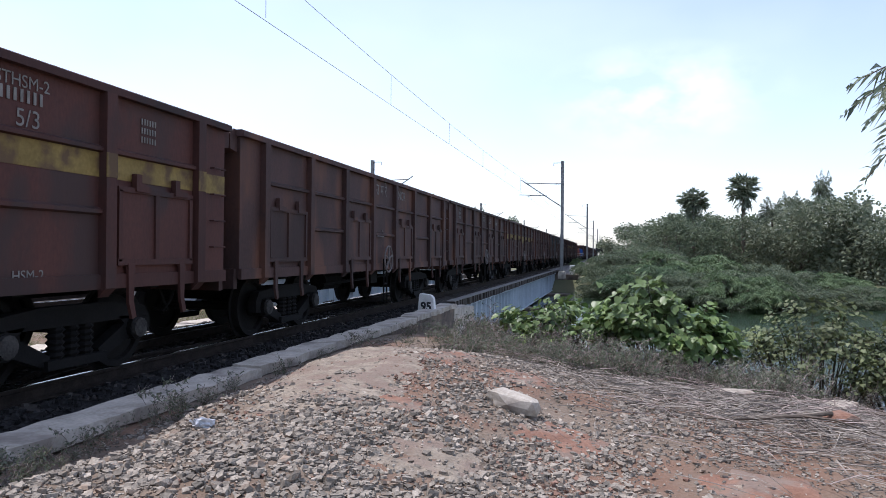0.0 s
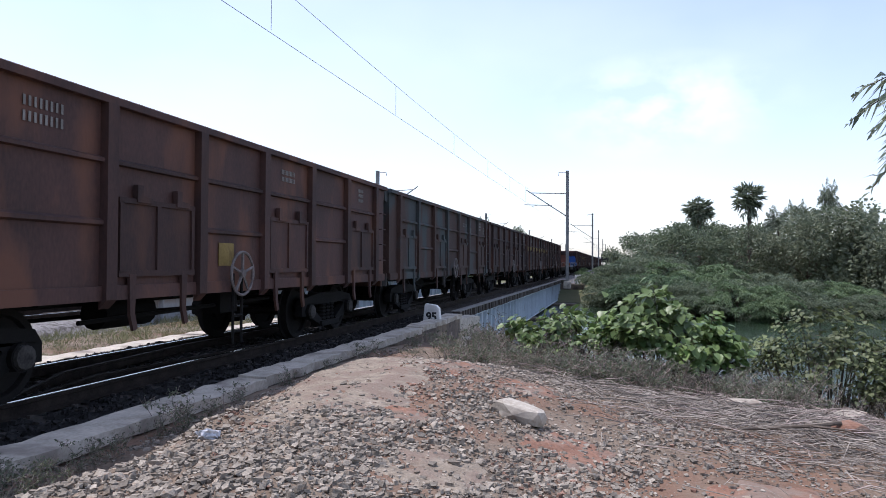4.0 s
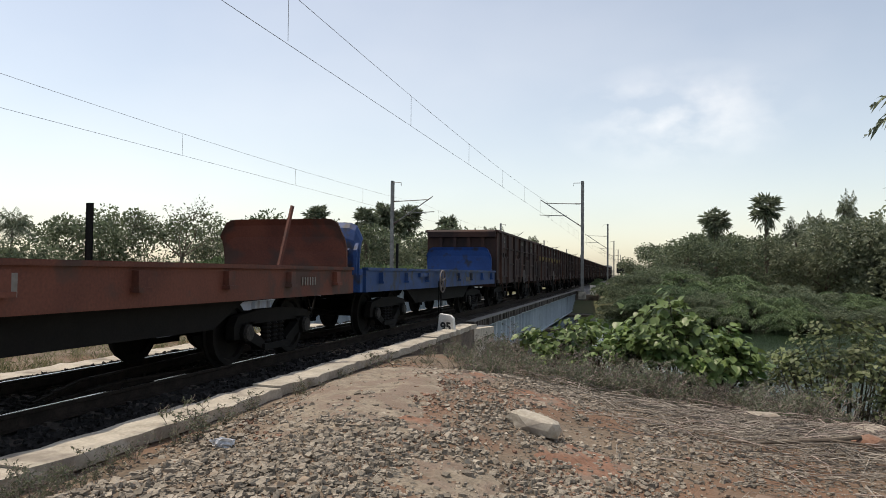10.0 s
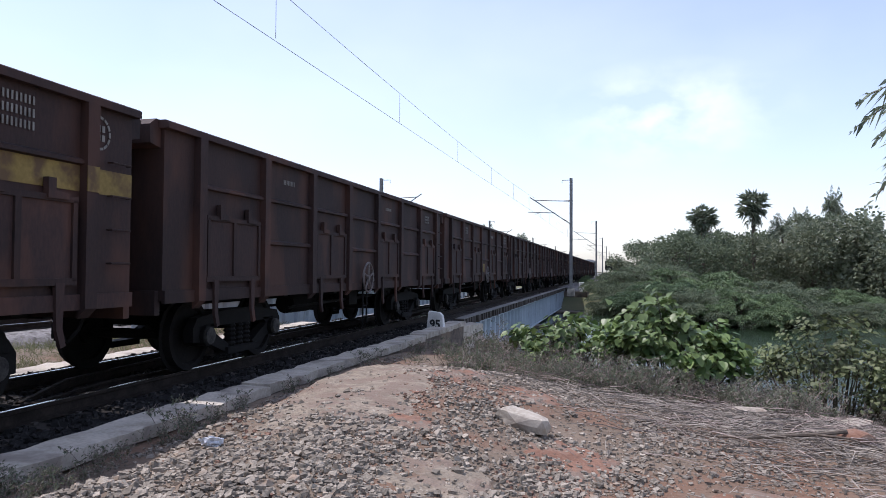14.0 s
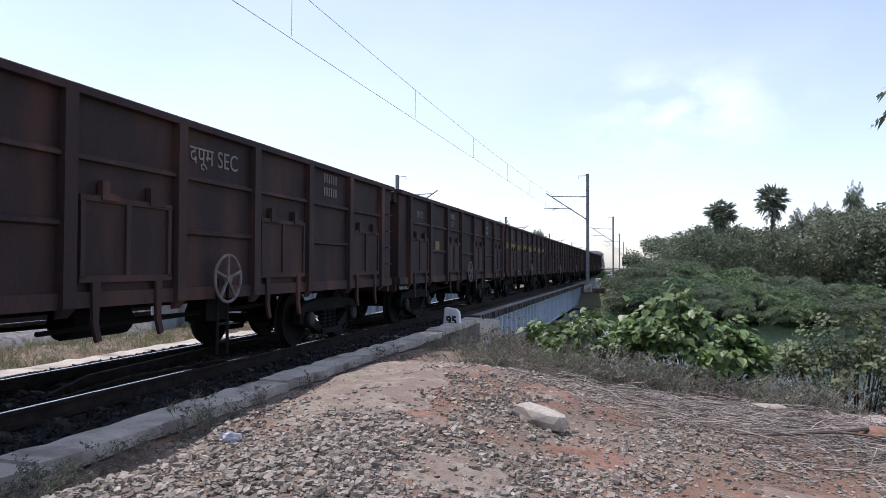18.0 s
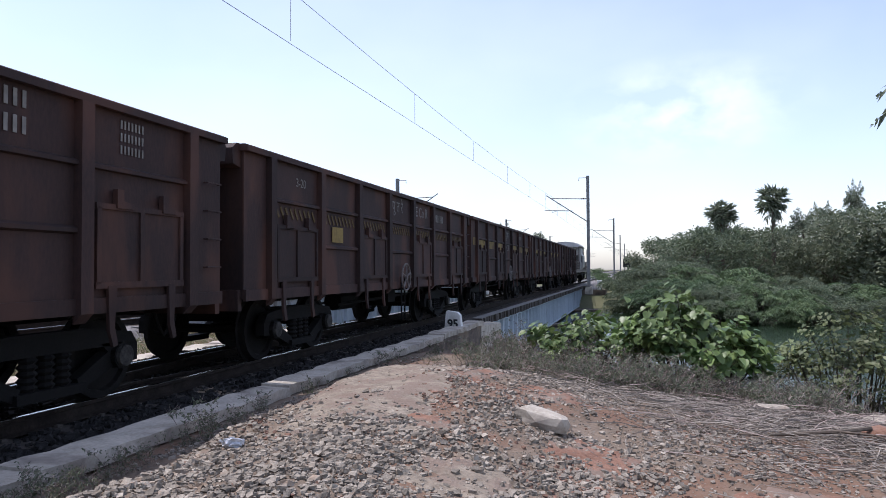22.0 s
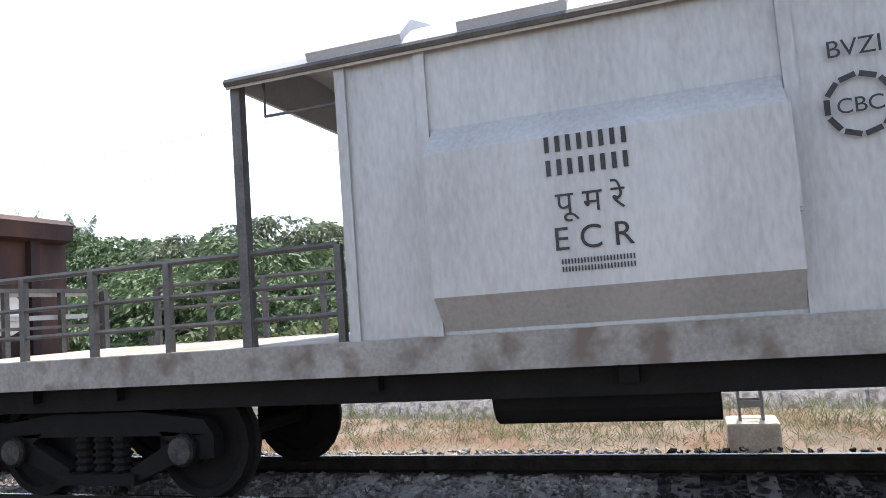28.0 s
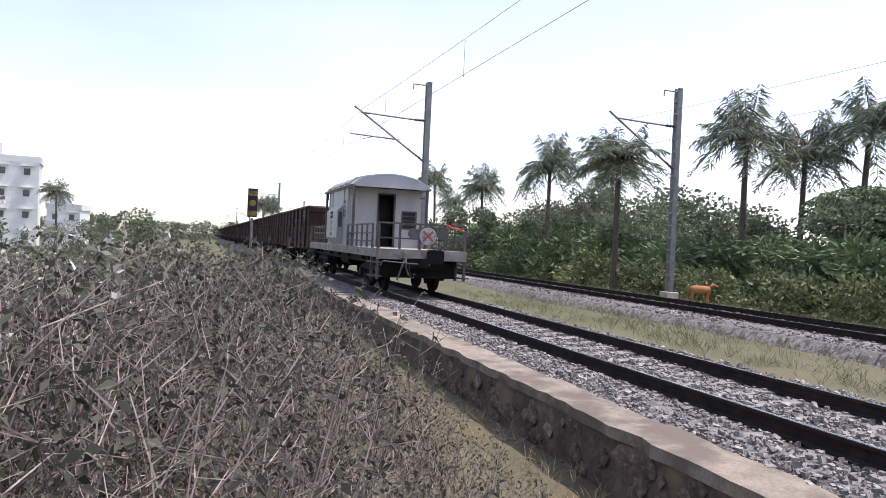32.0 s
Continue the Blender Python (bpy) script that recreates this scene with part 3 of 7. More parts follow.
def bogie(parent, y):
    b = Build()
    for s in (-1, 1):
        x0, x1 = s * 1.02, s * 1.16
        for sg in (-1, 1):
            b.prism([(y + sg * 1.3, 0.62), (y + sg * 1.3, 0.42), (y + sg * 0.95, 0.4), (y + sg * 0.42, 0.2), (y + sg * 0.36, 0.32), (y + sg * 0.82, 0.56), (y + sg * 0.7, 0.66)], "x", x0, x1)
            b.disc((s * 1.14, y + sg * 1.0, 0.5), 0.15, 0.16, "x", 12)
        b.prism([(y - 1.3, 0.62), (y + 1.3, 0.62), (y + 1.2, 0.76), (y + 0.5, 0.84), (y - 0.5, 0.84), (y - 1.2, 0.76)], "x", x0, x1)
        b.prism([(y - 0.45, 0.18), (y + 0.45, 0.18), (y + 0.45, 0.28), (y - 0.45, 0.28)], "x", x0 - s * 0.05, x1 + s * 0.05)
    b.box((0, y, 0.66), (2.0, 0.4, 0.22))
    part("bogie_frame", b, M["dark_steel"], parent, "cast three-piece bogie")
    for sg in (-1, 1):
        ac = Build()
        ac.tube([(1.2, y + sg, 0.5), (1.26, y + sg, 0.5), (1.27, y + sg, 0.5)], [0.13, 0.12, 0.06], 12)
        part("axle_cap", ac, M["axle_dust"], parent, "dusty pale axle box cover")
    for dy in (-0.22, 0, 0.22):
        sp = Build()
        zs = [0.28 + 0.034 * k for k in range(11)]
        sp.tube([(1.09, y + dy, z) for z in zs], [0.1 if k % 2 else 0.07 for k in range(11)], 8)
        part("spring", sp, M["dark_steel"], parent)
    for sg in (-1, 1):
        wheelset(parent, y + sg * 1.0)


def coupler(parent, y, s):
    b = Build()
    b.box((0, y + s * 0.12, 0.98), (0.2, 0.36, 0.2))
    b.box((0.06, y + s * 0.34, 0.98), (0.3, 0.16, 0.28))
    part("coupler", b, M["dark_steel"], parent)
    h = Build()
    h.tube([(0.45, y, 0.95), (0.45, y + s * 0.12, 0.7), (0.42, y + s * 0.28, 0.55), (0.3, y + s * 0.34, 0.6)], 0.025, 6)
    part("brake_hose", h, M["dark_steel"], parent)


def handwheel(parent, x, y, z, mat, r=0.31):
    b = Build()
    ring = [(x, y + r * math.cos(a), z + r * math.sin(a)) for a in (2 * math.pi * k / 24 for k in range(25))]
    b.tube(ring, 0.022, 6, False)
    for k in range(5):
        a = 2 * math.pi * k / 5 + 0.3
        b.tube([(x, y, z), (x, y + r * math.cos(a), z + r * math.sin(a))], 0.022, 5)
    b.disc((x, y, z), 0.06, 0.06, "x", 10)
    part("brake_wheel", b, mat, parent, "spoked brake hand wheel")
    s = Build()
    for d in (-0.12, 0.12):
        s.tube([(x - 0.08, y + d, z), (x - 0.08, y + d, 0.28)], 0.022, 5)
    s.tube([(x - 0.08, y - 0.12, 0.45), (x - 0.08, y + 0.12, 0.45)], 0.018, 5)
    s.tube([(x - 0.08, y - 0.12, 0.68), (x - 0.08, y + 0.12, 0.68)], 0.018, 5)
    part("foot_step", s, M["dark_steel"], parent)


def box_wagon(label, mat, stripe=""):
    """Open high-sided bogie wagon, 13.9 m over the body; travels towards -y."""
    t = thing("open_wagon", label, "railway wagon", "wagons of the goods train")
    W, T, B = 1.5, 3.25, 1.05
    for s in (-1, 1):
        b = Build()
        b.box((s * (W - 0.01), 0, (T + B) / 2), (0.02, BODY, T - B))
        part("side_plate", b, mat, t)
        c = Build()
        c.prism([(s * (W - 0.06), T - 0.1), (s * (W + 0.09), T - 0.1), (s * (W + 0.09), T - 0.02), (s * (W + 0.05), T), (s * (W - 0.06), T)], "y", -HALF - 0.05, HALF + 0.05)
        part("top_coping", c, mat, t)
        so = Build()
        so.box((s * (W + 0.015), 0, B + 0.05), (0.05, BODY, 0.16))
        part("sole_bar", so, mat, t)
        for y in POSTS:
            p = Build()
            p.prism([(s * W, B - 0.12), (s * (W + 0.1), B - 0.02), (s * (W + 0.1), T - 0.1), (s * W, T - 0.1)], "y", y - 0.085, y + 0.085)
            part("side_post", p, mat, t)
        for i in range(7):
            ya, yb = POSTS[i] + 0.085, POSTS[i + 1] - 0.085
            r = Build()
            r.prism([(s * W, 2.5), (s * (W + 0.06), 2.51), (s * (W + 0.06), 2.55), (s * W, 2.58)], "y", ya, yb)
            part("upper_rib", r, mat, t)
            if i % 2:
                r = Build()
                r.prism([(s * W, 1.82), (s * (W + 0.055), 1.84), (s * (W + 0.055), 1.88), (s * W, 1.91)], "y", ya, yb)
                part("lower_rib", r, mat, t)
            else:
                ym = (ya + yb) / 2
                d = Build()
                d.box((s * (W + 0.02), ym, 1.72), (0.035, 1.32, 0.78))
                door = part("discharge_door", d, mat, t)
                fr = Build()
                for (cy, cz, sy, sz) in ((ym, 2.13, 1.46, 0.06), (ym, 1.31, 1.46, 0.07), (ym - 0.69, 1.72, 0.06, 0.8), (ym + 0.69, 1.72, 0.06, 0.8), (ym - 0.02, 1.72, 0.07, 0.76)):
                    fr.box((s * (W + 0.035), cy, cz), (0.06, sy, sz))
                part("door_frame", fr, mat, door)
                if s < 0:
                    continue
                for dy in (-0.4, 0.36):
                    hg = Build()
                    q = ym + dy
                    hg.prism([(q - 0.05, 2.12), (q + 0.22, 2.12), (q + 0.22, 2.18), (q + 0.05, 2.2), (q + 0.05, 2.32), (q - 0.05, 2.32)], "x", W + 0.02, W + 0.085)
                    part("door_hinge", hg, mat, door)
                for dy in (-0.5, 0.5):
                    lt = Build()
                    lt.prism([(ym + dy - 0.06, 1.3), (ym + dy + 0.06, 1.3), (ym + dy + 0.04, 0.86), (ym + dy + 0.09, 0.68), (ym + dy + 0.02, 0.66), (ym + dy - 0.04, 0.84)], "x", s * (W + 0.03), s * (W + 0.07))
                    part("door_latch", lt, mat, door)
        for k in range(4 if s > 0 else 0):
            st = Build()
            st.tube([(s * (W + 0.03), HALF - 0.12, 1.5 + k * 0.36), (s * (W + 0.09), HALF - 0.12, 1.5 + k * 0.36), (s * (W + 0.09), HALF - 0.42, 1.5 + k * 0.36), (s * (W + 0.03), HALF - 0.42, 1.5 + k * 0.36)], 0.012, 5)
            part("ladder_rung", st, mat, t)
    for s in (-1, 1):
        b = Build()
        b.box((0, s * (HALF - 0.01), (T + B) / 2), (2 * W - 0.04, 0.02, T - B))
        part("end_plate", b, mat, t)
        c = Build()
        c.prism([(s * HALF - s * 0.02, T - 0.34), (s * (HALF + 0.2), T - 0.3), (s * (HALF + 0.22), T - 0.08), (s * (HALF + 0.1), T + 0.005), (s * HALF - s * 0.02, T + 0.005)], "x", -W + 0.05, W - 0.05)
        part("end_coping", c, mat, t)
        for x in (-0.9, -0.3, 0.3, 0.9):
            p = Build()
            p.prism([(x - 0.07, s * HALF), (x + 0.07, s * HALF), (x + 0.07, s * (HALF + 0.1)), (x - 0.07, s * (HALF + 0.1))], "z", B, T - 0.25)
            part("end_post", p, mat, t)
        hs = Build()
        hs.box((0, s * (HALF + 0.02), B - 0.02), (2.9, 0.1, 0.3))
        part("headstock", hs, mat, t)
        coupler(t, s * (HALF + 0.02), s)
    fl = Build()
    fl.box((0, 0, 1.2), (2 * W - 0.05, BODY - 0.05, 0.04))
    part("floor_plate", fl, mat, t)
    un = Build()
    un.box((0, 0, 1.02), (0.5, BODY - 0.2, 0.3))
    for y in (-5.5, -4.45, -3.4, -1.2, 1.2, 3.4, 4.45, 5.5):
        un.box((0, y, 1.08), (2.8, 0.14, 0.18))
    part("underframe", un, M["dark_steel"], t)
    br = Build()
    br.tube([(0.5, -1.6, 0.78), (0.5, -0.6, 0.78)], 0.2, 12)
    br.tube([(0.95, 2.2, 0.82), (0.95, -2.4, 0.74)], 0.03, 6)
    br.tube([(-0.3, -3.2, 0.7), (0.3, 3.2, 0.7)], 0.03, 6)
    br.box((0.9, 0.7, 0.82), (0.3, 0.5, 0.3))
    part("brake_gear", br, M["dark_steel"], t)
    bogie(t, -4.45)
    bogie(t, 4.45)
    handwheel(t, W + 0.14, 0.05, 1.28, M["wheel_paint"])
    if stripe:
        for s in (-1, 1):
            for i in range(-1, 8):
                ya = POSTS[i] + 0.086 if i >= 0 else -HALF
                yb = POSTS[i + 1] - 0.086 if i < 7 else HALF
                b = Build()
                if stripe == "dash":
                    if i == 3:
                        continue
                    ya, yb = ya + 0.25, yb - 0.2
                    if yb - ya < 0.3:
                        continue
                b.box((s * (W + 0.003), (ya + yb) / 2, 2.365), (0.006, yb - ya, 0.265))
                part("painted_band", b, M["yellow"], t, "faded yellow band")
            if stripe == "band":
                for y in POSTS:
                    b = Build()
                    b.box((s * (W + 0.1), y, 2.365), (0.012, 0.172, 0.265))
                    part("painted_band", b, M["yellow"], t, "faded yellow band")
    return t


def lettering(parent, body, x, y, z, size, mat, face="side"):
    """Stencilled words on the side that faces +x."""
    cu = bpy.data.curves.new("lettering", "FONT")
    cu.body, cu.size, cu.extrude, cu.align_x = body, size, 0.001, "CENTER"
    tmp = bpy.data.objects.new("tmp", cu)
    me = bpy.data.meshes.new_from_object(tmp)
    bpy.data.objects.remove(tmp)
    me.materials.clear()
    me.materials.append(mat)
    rot = pose(0, 0, 0, 90, 0, 90) if face == "side" else pose(0, 0, 0, 90, 0, 180)
    part("lettering", me, mat, parent, "", pose(x, y, z) @ rot)


def bars(parent, x, y, z, w, h, mat, lines=1):
    """Writing too faint to read."""
    for k in range(lines):
        b = Build()
        n = max(2, int(w / (h * 0.62)))
        for i in range(n):
            b.box((x, y - w / 2 + (i + 0.5) * w / n, z - k * h * 1.5), (0.006, w / n * 0.42, h))
        part("faint_marking", b, mat, parent)


def flat_wagon(label, mat, wheel_y=-2.2, leaning=True):
    """Low-sided bogie flat with a curved bulkhead at each end and a few stakes."""
    t = thing("flat_wagon", label, "railway wagon", "wagons of the goods train")
    L = 7.6
    for s in (-1, 1):
        b = Build()
        b.prism([(s * 1.42, 1.02), (s * 1.5, 1.02), (s * 1.5, 1.5), (s * 1.42, 1.5)], "y", -L + 0.2, L - 0.2)
        part("side_sill", b, mat, t)
        c = Build()
        c.box((s * 1.48, 0, 1.51), (0.14, 2 * L - 0.4, 0.06))
        part("sill_cap", c, mat, t)
        for i in range(8):
            y = -6.5 + i * 1.86
            k = Build()
            k.box((s * 1.54, y, 1.34), (0.1, 0.16, 0.2))
            k.box((s * 1.56, y, 1.22), (0.12, 0.22, 0.05))
            part("stake_pocket", k, mat, t)
        r = Build()
        r.box((s * 1.53, -2.9, 1.38), (0.06, 1.3, 0.1))
        part("rub_plate", r, mat, t)
        # curved bulkhead sheet, rounded at its upper corners
        prof = [(0, 1.25), (0.05, 1.85), (0.13, 2.15), (0.3, 2.38), (0.52, 2.5)]
        e = Build()
        cols = [-1.37 + 2.74 * i / 20 for i in range(21)]
        vs, fs = [], []
        for x in cols:
            over = max(0.0, abs(x) - 1.02)
            top_z = 1 - (0.35 - math.sqrt(max(0.0, 0.35 ** 2 - over ** 2))) / 1.25
            for off in (0.0, 0.05):
                vs += [(x, s * (L - 0.15 + off - a * 0.4), 1.25 + (z - 1.25) * top_z) for a, z in prof]
        m = len(prof)
        for i in range(20):
            o1, o2 = i * 2 * m, (i + 1) * 2 * m
            for k in range(m - 1):
                fs += [(o1 + k, o1 + k + 1, o2 + k + 1, o2 + k), (o1 + m + k, o2 + m + k, o2 + m + k + 1, o1 + m + k + 1)]
            fs.append((o1 + m - 1, o1 + 2 * m - 1, o2 + 2 * m - 1, o2 + m - 1))
        for o1 in (0, 20 * 2 * m):
            fs += [(o1 + k, o1 + k + 1, o1 + m + k + 1, o1 + m + k) for k in range(m - 1)]
        part("bulkhead", e.raw(vs, fs), mat, t, "curved end bulkhead sheet with rounded corners", smooth=False)
        for x in (-1.3, 0, 1.3):
            g = Build()
            g.prism([(s * (L - 0.1), 1.3), (s * (L - 0.02), 1.3), (s * (L - 0.06), 1.9), (s * (L - 0.16), 2.05)], "x", x - 0.04, x + 0.04)
            part("bulkhead_stiffener", g, mat, t)
        hb = Build()
        hb.tube([(-1.2, s * (L - 0.02), 1.9), (1.2, s * (L - 0.02), 1.9)], 0.04, 6)
        part("bulkhead_bar", hb, mat, t)
        hs = Build()
        hs.box((0, s * (L - 0.06), 1.2), (2.9, 0.14, 0.36))
        part("headstock", hs, mat, t)
        coupler(t, s * L, s)
    d = Build()
    d.box((0, 0, 1.2), (2.85, 2 * L - 0.3, 0.08))
    part("deck", d, mat, t)
    for (x, y) in ((-1.44, -1.0), (-1.44, 3.6)):
        k = Build()
        k.box((x, y, 1.85), (0.08, 0.08, 1.3))
        part("stake", k, M["dark_steel"], t)
    if leaning:
        k = Build()
        k.tube([(1.3, 4.6, 1.3), (1.3, 5.15, 2.55)], 0.04, 6)
        part("leaning_stake", k, mat, t)
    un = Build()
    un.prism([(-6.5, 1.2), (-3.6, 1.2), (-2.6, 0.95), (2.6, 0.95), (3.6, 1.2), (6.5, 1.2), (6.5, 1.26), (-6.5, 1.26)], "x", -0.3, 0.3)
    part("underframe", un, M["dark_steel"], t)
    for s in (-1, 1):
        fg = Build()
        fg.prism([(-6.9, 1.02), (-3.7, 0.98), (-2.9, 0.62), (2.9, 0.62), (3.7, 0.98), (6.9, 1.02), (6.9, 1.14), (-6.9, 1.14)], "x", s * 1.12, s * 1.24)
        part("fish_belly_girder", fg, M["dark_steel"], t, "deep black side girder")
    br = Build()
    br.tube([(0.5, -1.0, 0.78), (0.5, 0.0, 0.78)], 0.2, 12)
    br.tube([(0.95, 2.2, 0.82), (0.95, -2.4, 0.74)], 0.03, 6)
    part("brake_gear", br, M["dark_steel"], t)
    bogie(t, -4.9)
    bogie(t, 4.9)
    handwheel(t, 1.66, wheel_y, 1.2, M["wheel_paint"])
    return t


def railing(parent, pts, top, mid, base, mat):
    b = Build()
    b.tube([(*p, top) for p in pts], 0.03, 6)
    part("handrail", b, mat, parent)
    for z in mid:
        c = Build()
        c.tube([(*p, z) for p in pts], 0.024, 6)
        part("guard_rail", c, mat, parent)
    for a, b2 in zip(pts[:-1], pts[1:]):
        n = max(1, round(math.hypot(b2[0] - a[0], b2[1] - a[1]) / 0.85))
        for i in range(n + (1 if b2 == pts[-1] else 0)):
            x, y = a[0] + (b2[0] - a[0]) * i / n, a[1] + (b2[1] - a[1]) * i / n
            p = Build()
            p.box((x, y, (top + base) / 2), (0.06, 0.06, top - base))
            part("railing_post", p, mat, parent)


def brake_van():
    """Guard's brake van: silver cabin in the middle, an open railed platform at each end."""
    t = thing("brake_van", "silver brake van with railed end platforms and a domed roof", "railway wagon", "wagons of the goods train")
    L = 7.4
    fl = Build()
    fl.box((0, 0, 1.33), (2.9, 2 * L, 0.1))
    part("deck", fl, M["van_deck"], t)
    for s in (-1, 1):
        b = Build()
        b.box((s * 1.45, 0, 1.24), (0.06, 2 * L, 0.27))
        part("sole_bar", b, M["van_sill"], t)
        h = Build()
        h.box((0, s * (L + 0.03), 1.22), (2.94, 0.08, 0.32))
        part("headstock", h, M["van_sill"], t)
        coupler(t, s * (L + 0.06), s)
    un = Build()
    un.box((0, 0, 1.0), (0.5, 2 * L - 0.3, 0.3))
    for y in (-5.6, -4.6, -2, 0, 2, 4.6, 5.6):
        un.box((0, y, 1.05), (2.7, 0.14, 0.16))
    part("underframe", un, M["dark_steel"], t)
    for s in (-1, 1):
        dg = Build()
        dg.prism([(-0.55, 0.8), (0.55, 0.8), (0.7, 1.1), (-0.7, 1.1)], "y", s * (L - 0.9), s * (L + 0.07))
        part("draft_box", dg, M["dark_steel"], t)
        bm2 = Build()
        bm2.box((0, s * (L - 1.2), 0.62), (2.3, 0.12, 0.3))
        part("brake_beam", bm2, M["dark_steel"], t)
        lv = Build()
        lv.tube([(-0.2, s * (L + 0.2), 0.92), (0.5, s * (L + 0.22), 0.95), (1.3, s * (L + 0.1), 1.0), (1.36, s * (L + 0.1), 0.85)], 0.025, 6)
        part("uncoupling_lever", lv, M["railing"], t)
    for s in (-1, 1):
        sb = Build()
        sb.box((s * 1.2, 0, 1.0), (0.1, 2 * L - 0.6, 0.26))
        part("side_girder", sb, M["dark_steel"], t)
        eb2 = Build()
        eb2.box((0, s * (L - 0.5), 0.72), (2.5, 0.14, 0.5))
        part("end_beam", eb2, M["dark_steel"], t)
    ta = Build()
    ta.tube([(0.8, -1.1, 0.85), (0.8, 0.6, 0.85)], 0.24, 14)
    part("air_tank", ta, M["dark_steel"], t)
    # cabin y -1.85 .. 1.85, roof -3.1 .. 3.1
    C, R0, ZB, ZS = 2.08, 3.1, 1.38, 3.62
    for s in (-1, 1):
        b = Build()
        b.box((s * 1.4, 0, (ZB + ZS) / 2), (0.05, 2 * C, ZS - ZB))
        part("cabin_side", b, M["van"], t)
        for y in (-C + 0.03, -1.36, 1.22, C - 0.03):
            p = Build()
            p.box((s * 1.435, y, (1.12 + ZS) / 2), (0.04, 0.09, ZS - 1.12))
            part("cabin_rib", p, M["van"], t)
        # look-out bay
        k = Build()
        k.prism([(s * 1.42, 1.4), (s * 1.66, 1.66), (s * 1.66, 2.72), (s * 1.42, 2.96)], "y", -1.3, 1.16)
        bay = part("lookout_bay", k, M["van"], t)
        for e in (-1, 1):
            w = Build()
            eo = 1.164 if e > 0 else -1.304
            w.box((s * 1.54, eo, 2.38), (0.14, 0.012, 0.6))
            part("bay_window", w, M["window_dark"], bay, "dark slot window")
            f = Build()
            for dz in (-0.33, 0.33):
                f.box((s * 1.54, eo + e * 0.004, 2.38 + dz), (0.19, 0.02, 0.05))
            f.box((s * 1.64, eo + e * 0.004, 2.38), (0.03, 0.02, 0.66))
            part("window_frame", f, M["van"], bay)
        # end walls with door opening
        for (xa, xb, za, zb) in ((-1.38, -0.24, ZB, ZS), (0.36, 1.38, ZB, ZS), (-0.24, 0.36, 3.4, ZS)):
            xs = sorted((s * xa * -1, s * xb * -1))
            q = Build()
            q.box(((xs[0] + xs[1]) / 2, s * C, (za + zb) / 2), (xs[1] - xs[0], 0.05, zb - za))
            part("end_wall", q, M["van"], t)
        df = Build()
        for x in (-0.27, 0.39):
            df.box((-s * x, s * (C + 0.03), 2.4), (0.06, 0.04, 2.05))
        df.box((-s * 0.06, s * (C + 0.03), 3.42), (0.72, 0.04, 0.06))
        part("door_frame", df, M["railing"], t)
        # louvre window
        wx = -s * 0.98
        wb2 = Build()
        wb2.box((wx, s * (C + 0.028), 2.45), (0.5, 0.012, 0.62))
        win = part("vent_window", wb2, M["van_shade"], t, "dark barred window")
        fr = Build()
        for dz in (-0.33, 0.33):
            fr.box((wx, s * (C + 0.04), 2.45 + dz), (0.6, 0.03, 0.05))
        for dx in (-0.28, 0.28):
            fr.box((wx + dx, s * (C + 0.04), 2.45), (0.05, 0.03, 0.66))
        part("window_frame", fr, M["railing"], win)
        for k2 in range(3):
            sl = Build()
            sl.box((wx, s * (C + 0.045), 2.27 + k2 * 0.17), (0.52, 0.02, 0.035))
            part("window_bar", sl, M["railing"], win)
        # canopy posts
        for x in (-1.4, 1.4):
            p = Build()
            p.box((x, s * (R0 - 0.05), (1.38 + ZS) / 2), (0.09, 0.09, ZS - 1.38))
            part("canopy_post", p, M["railing"], t)
        for x in (-1.38, 1.38):
            gh = Build()
            gh.tube([(x, s * 2.1, ZS), (x, s * 2.1, ZS - 0.3), (x, s * 2.8, ZS - 0.3), (x, s * 2.8, ZS)], 0.015, 5)
            part("hanging_bar", gh, M["railing"], t)
        # bench under the canopy
        be = Build()
        be.box((s * 0.95, s * 2.1, 1.86), (0.75, 0.45, 0.05))
        be.box((s * 0.95, s * 2.1, 1.6), (0.6, 0.35, 0.46))
        part("guard_bench", be, M["van"], t)
    # roof: an arch
    def arch(half, rise, z0, n=14):
        return [(half * math.sin(a), z0 + rise * (math.cos(a) - math.cos(1.25)) / (1 - math.cos(1.25))) for a in (-math.asin(1) * 0 + (-1.25 + 2.5 * i / n) for i in range(n + 1))]
    sc = 1.52 / math.sin(1.25)
    outer = [(x * sc, z) for x, z in arch(1.0, 0.5, 3.62)]
    inner = [(x * 0.98, z - 0.05) for x, z in outer]
    rf = Build()
    n = len(outer)
    vs = [(x, y, z) for y in (-R0, R0) for x, z in outer + inner[::-1]]
    m2 = 2 * n
    fs = [(k, (k + 1) % m2, (k + 1) % m2 + m2, k + m2) for k in range(m2)]
    for e in (0, m2):
        fs += [(e + k, e + k + 1, e + m2 - 2 - k, e + m2 - 1 - k) for k in range(n - 1)]
    rf.raw(vs, fs)
    part("roof", rf, M["van_roof"], t, "weathered domed silver roof")
    for s in (-1, 1):
        tp = Build()
        tp.prism([(x * 0.985, z - 0.03) for x, z in outer], "y", s * R0 - 0.02 * s, s * (R0 - 0.06))
        part("roof_end", tp, M["van_roof"], t)
        gt = Build()
        for x in (-1.5, 1.5):
            gt.tube([(x, -R0, 3.62), (x, R0, 3.62)], 0.035, 6)
        if s > 0:
            part("gutter", gt, M["railing"], t)
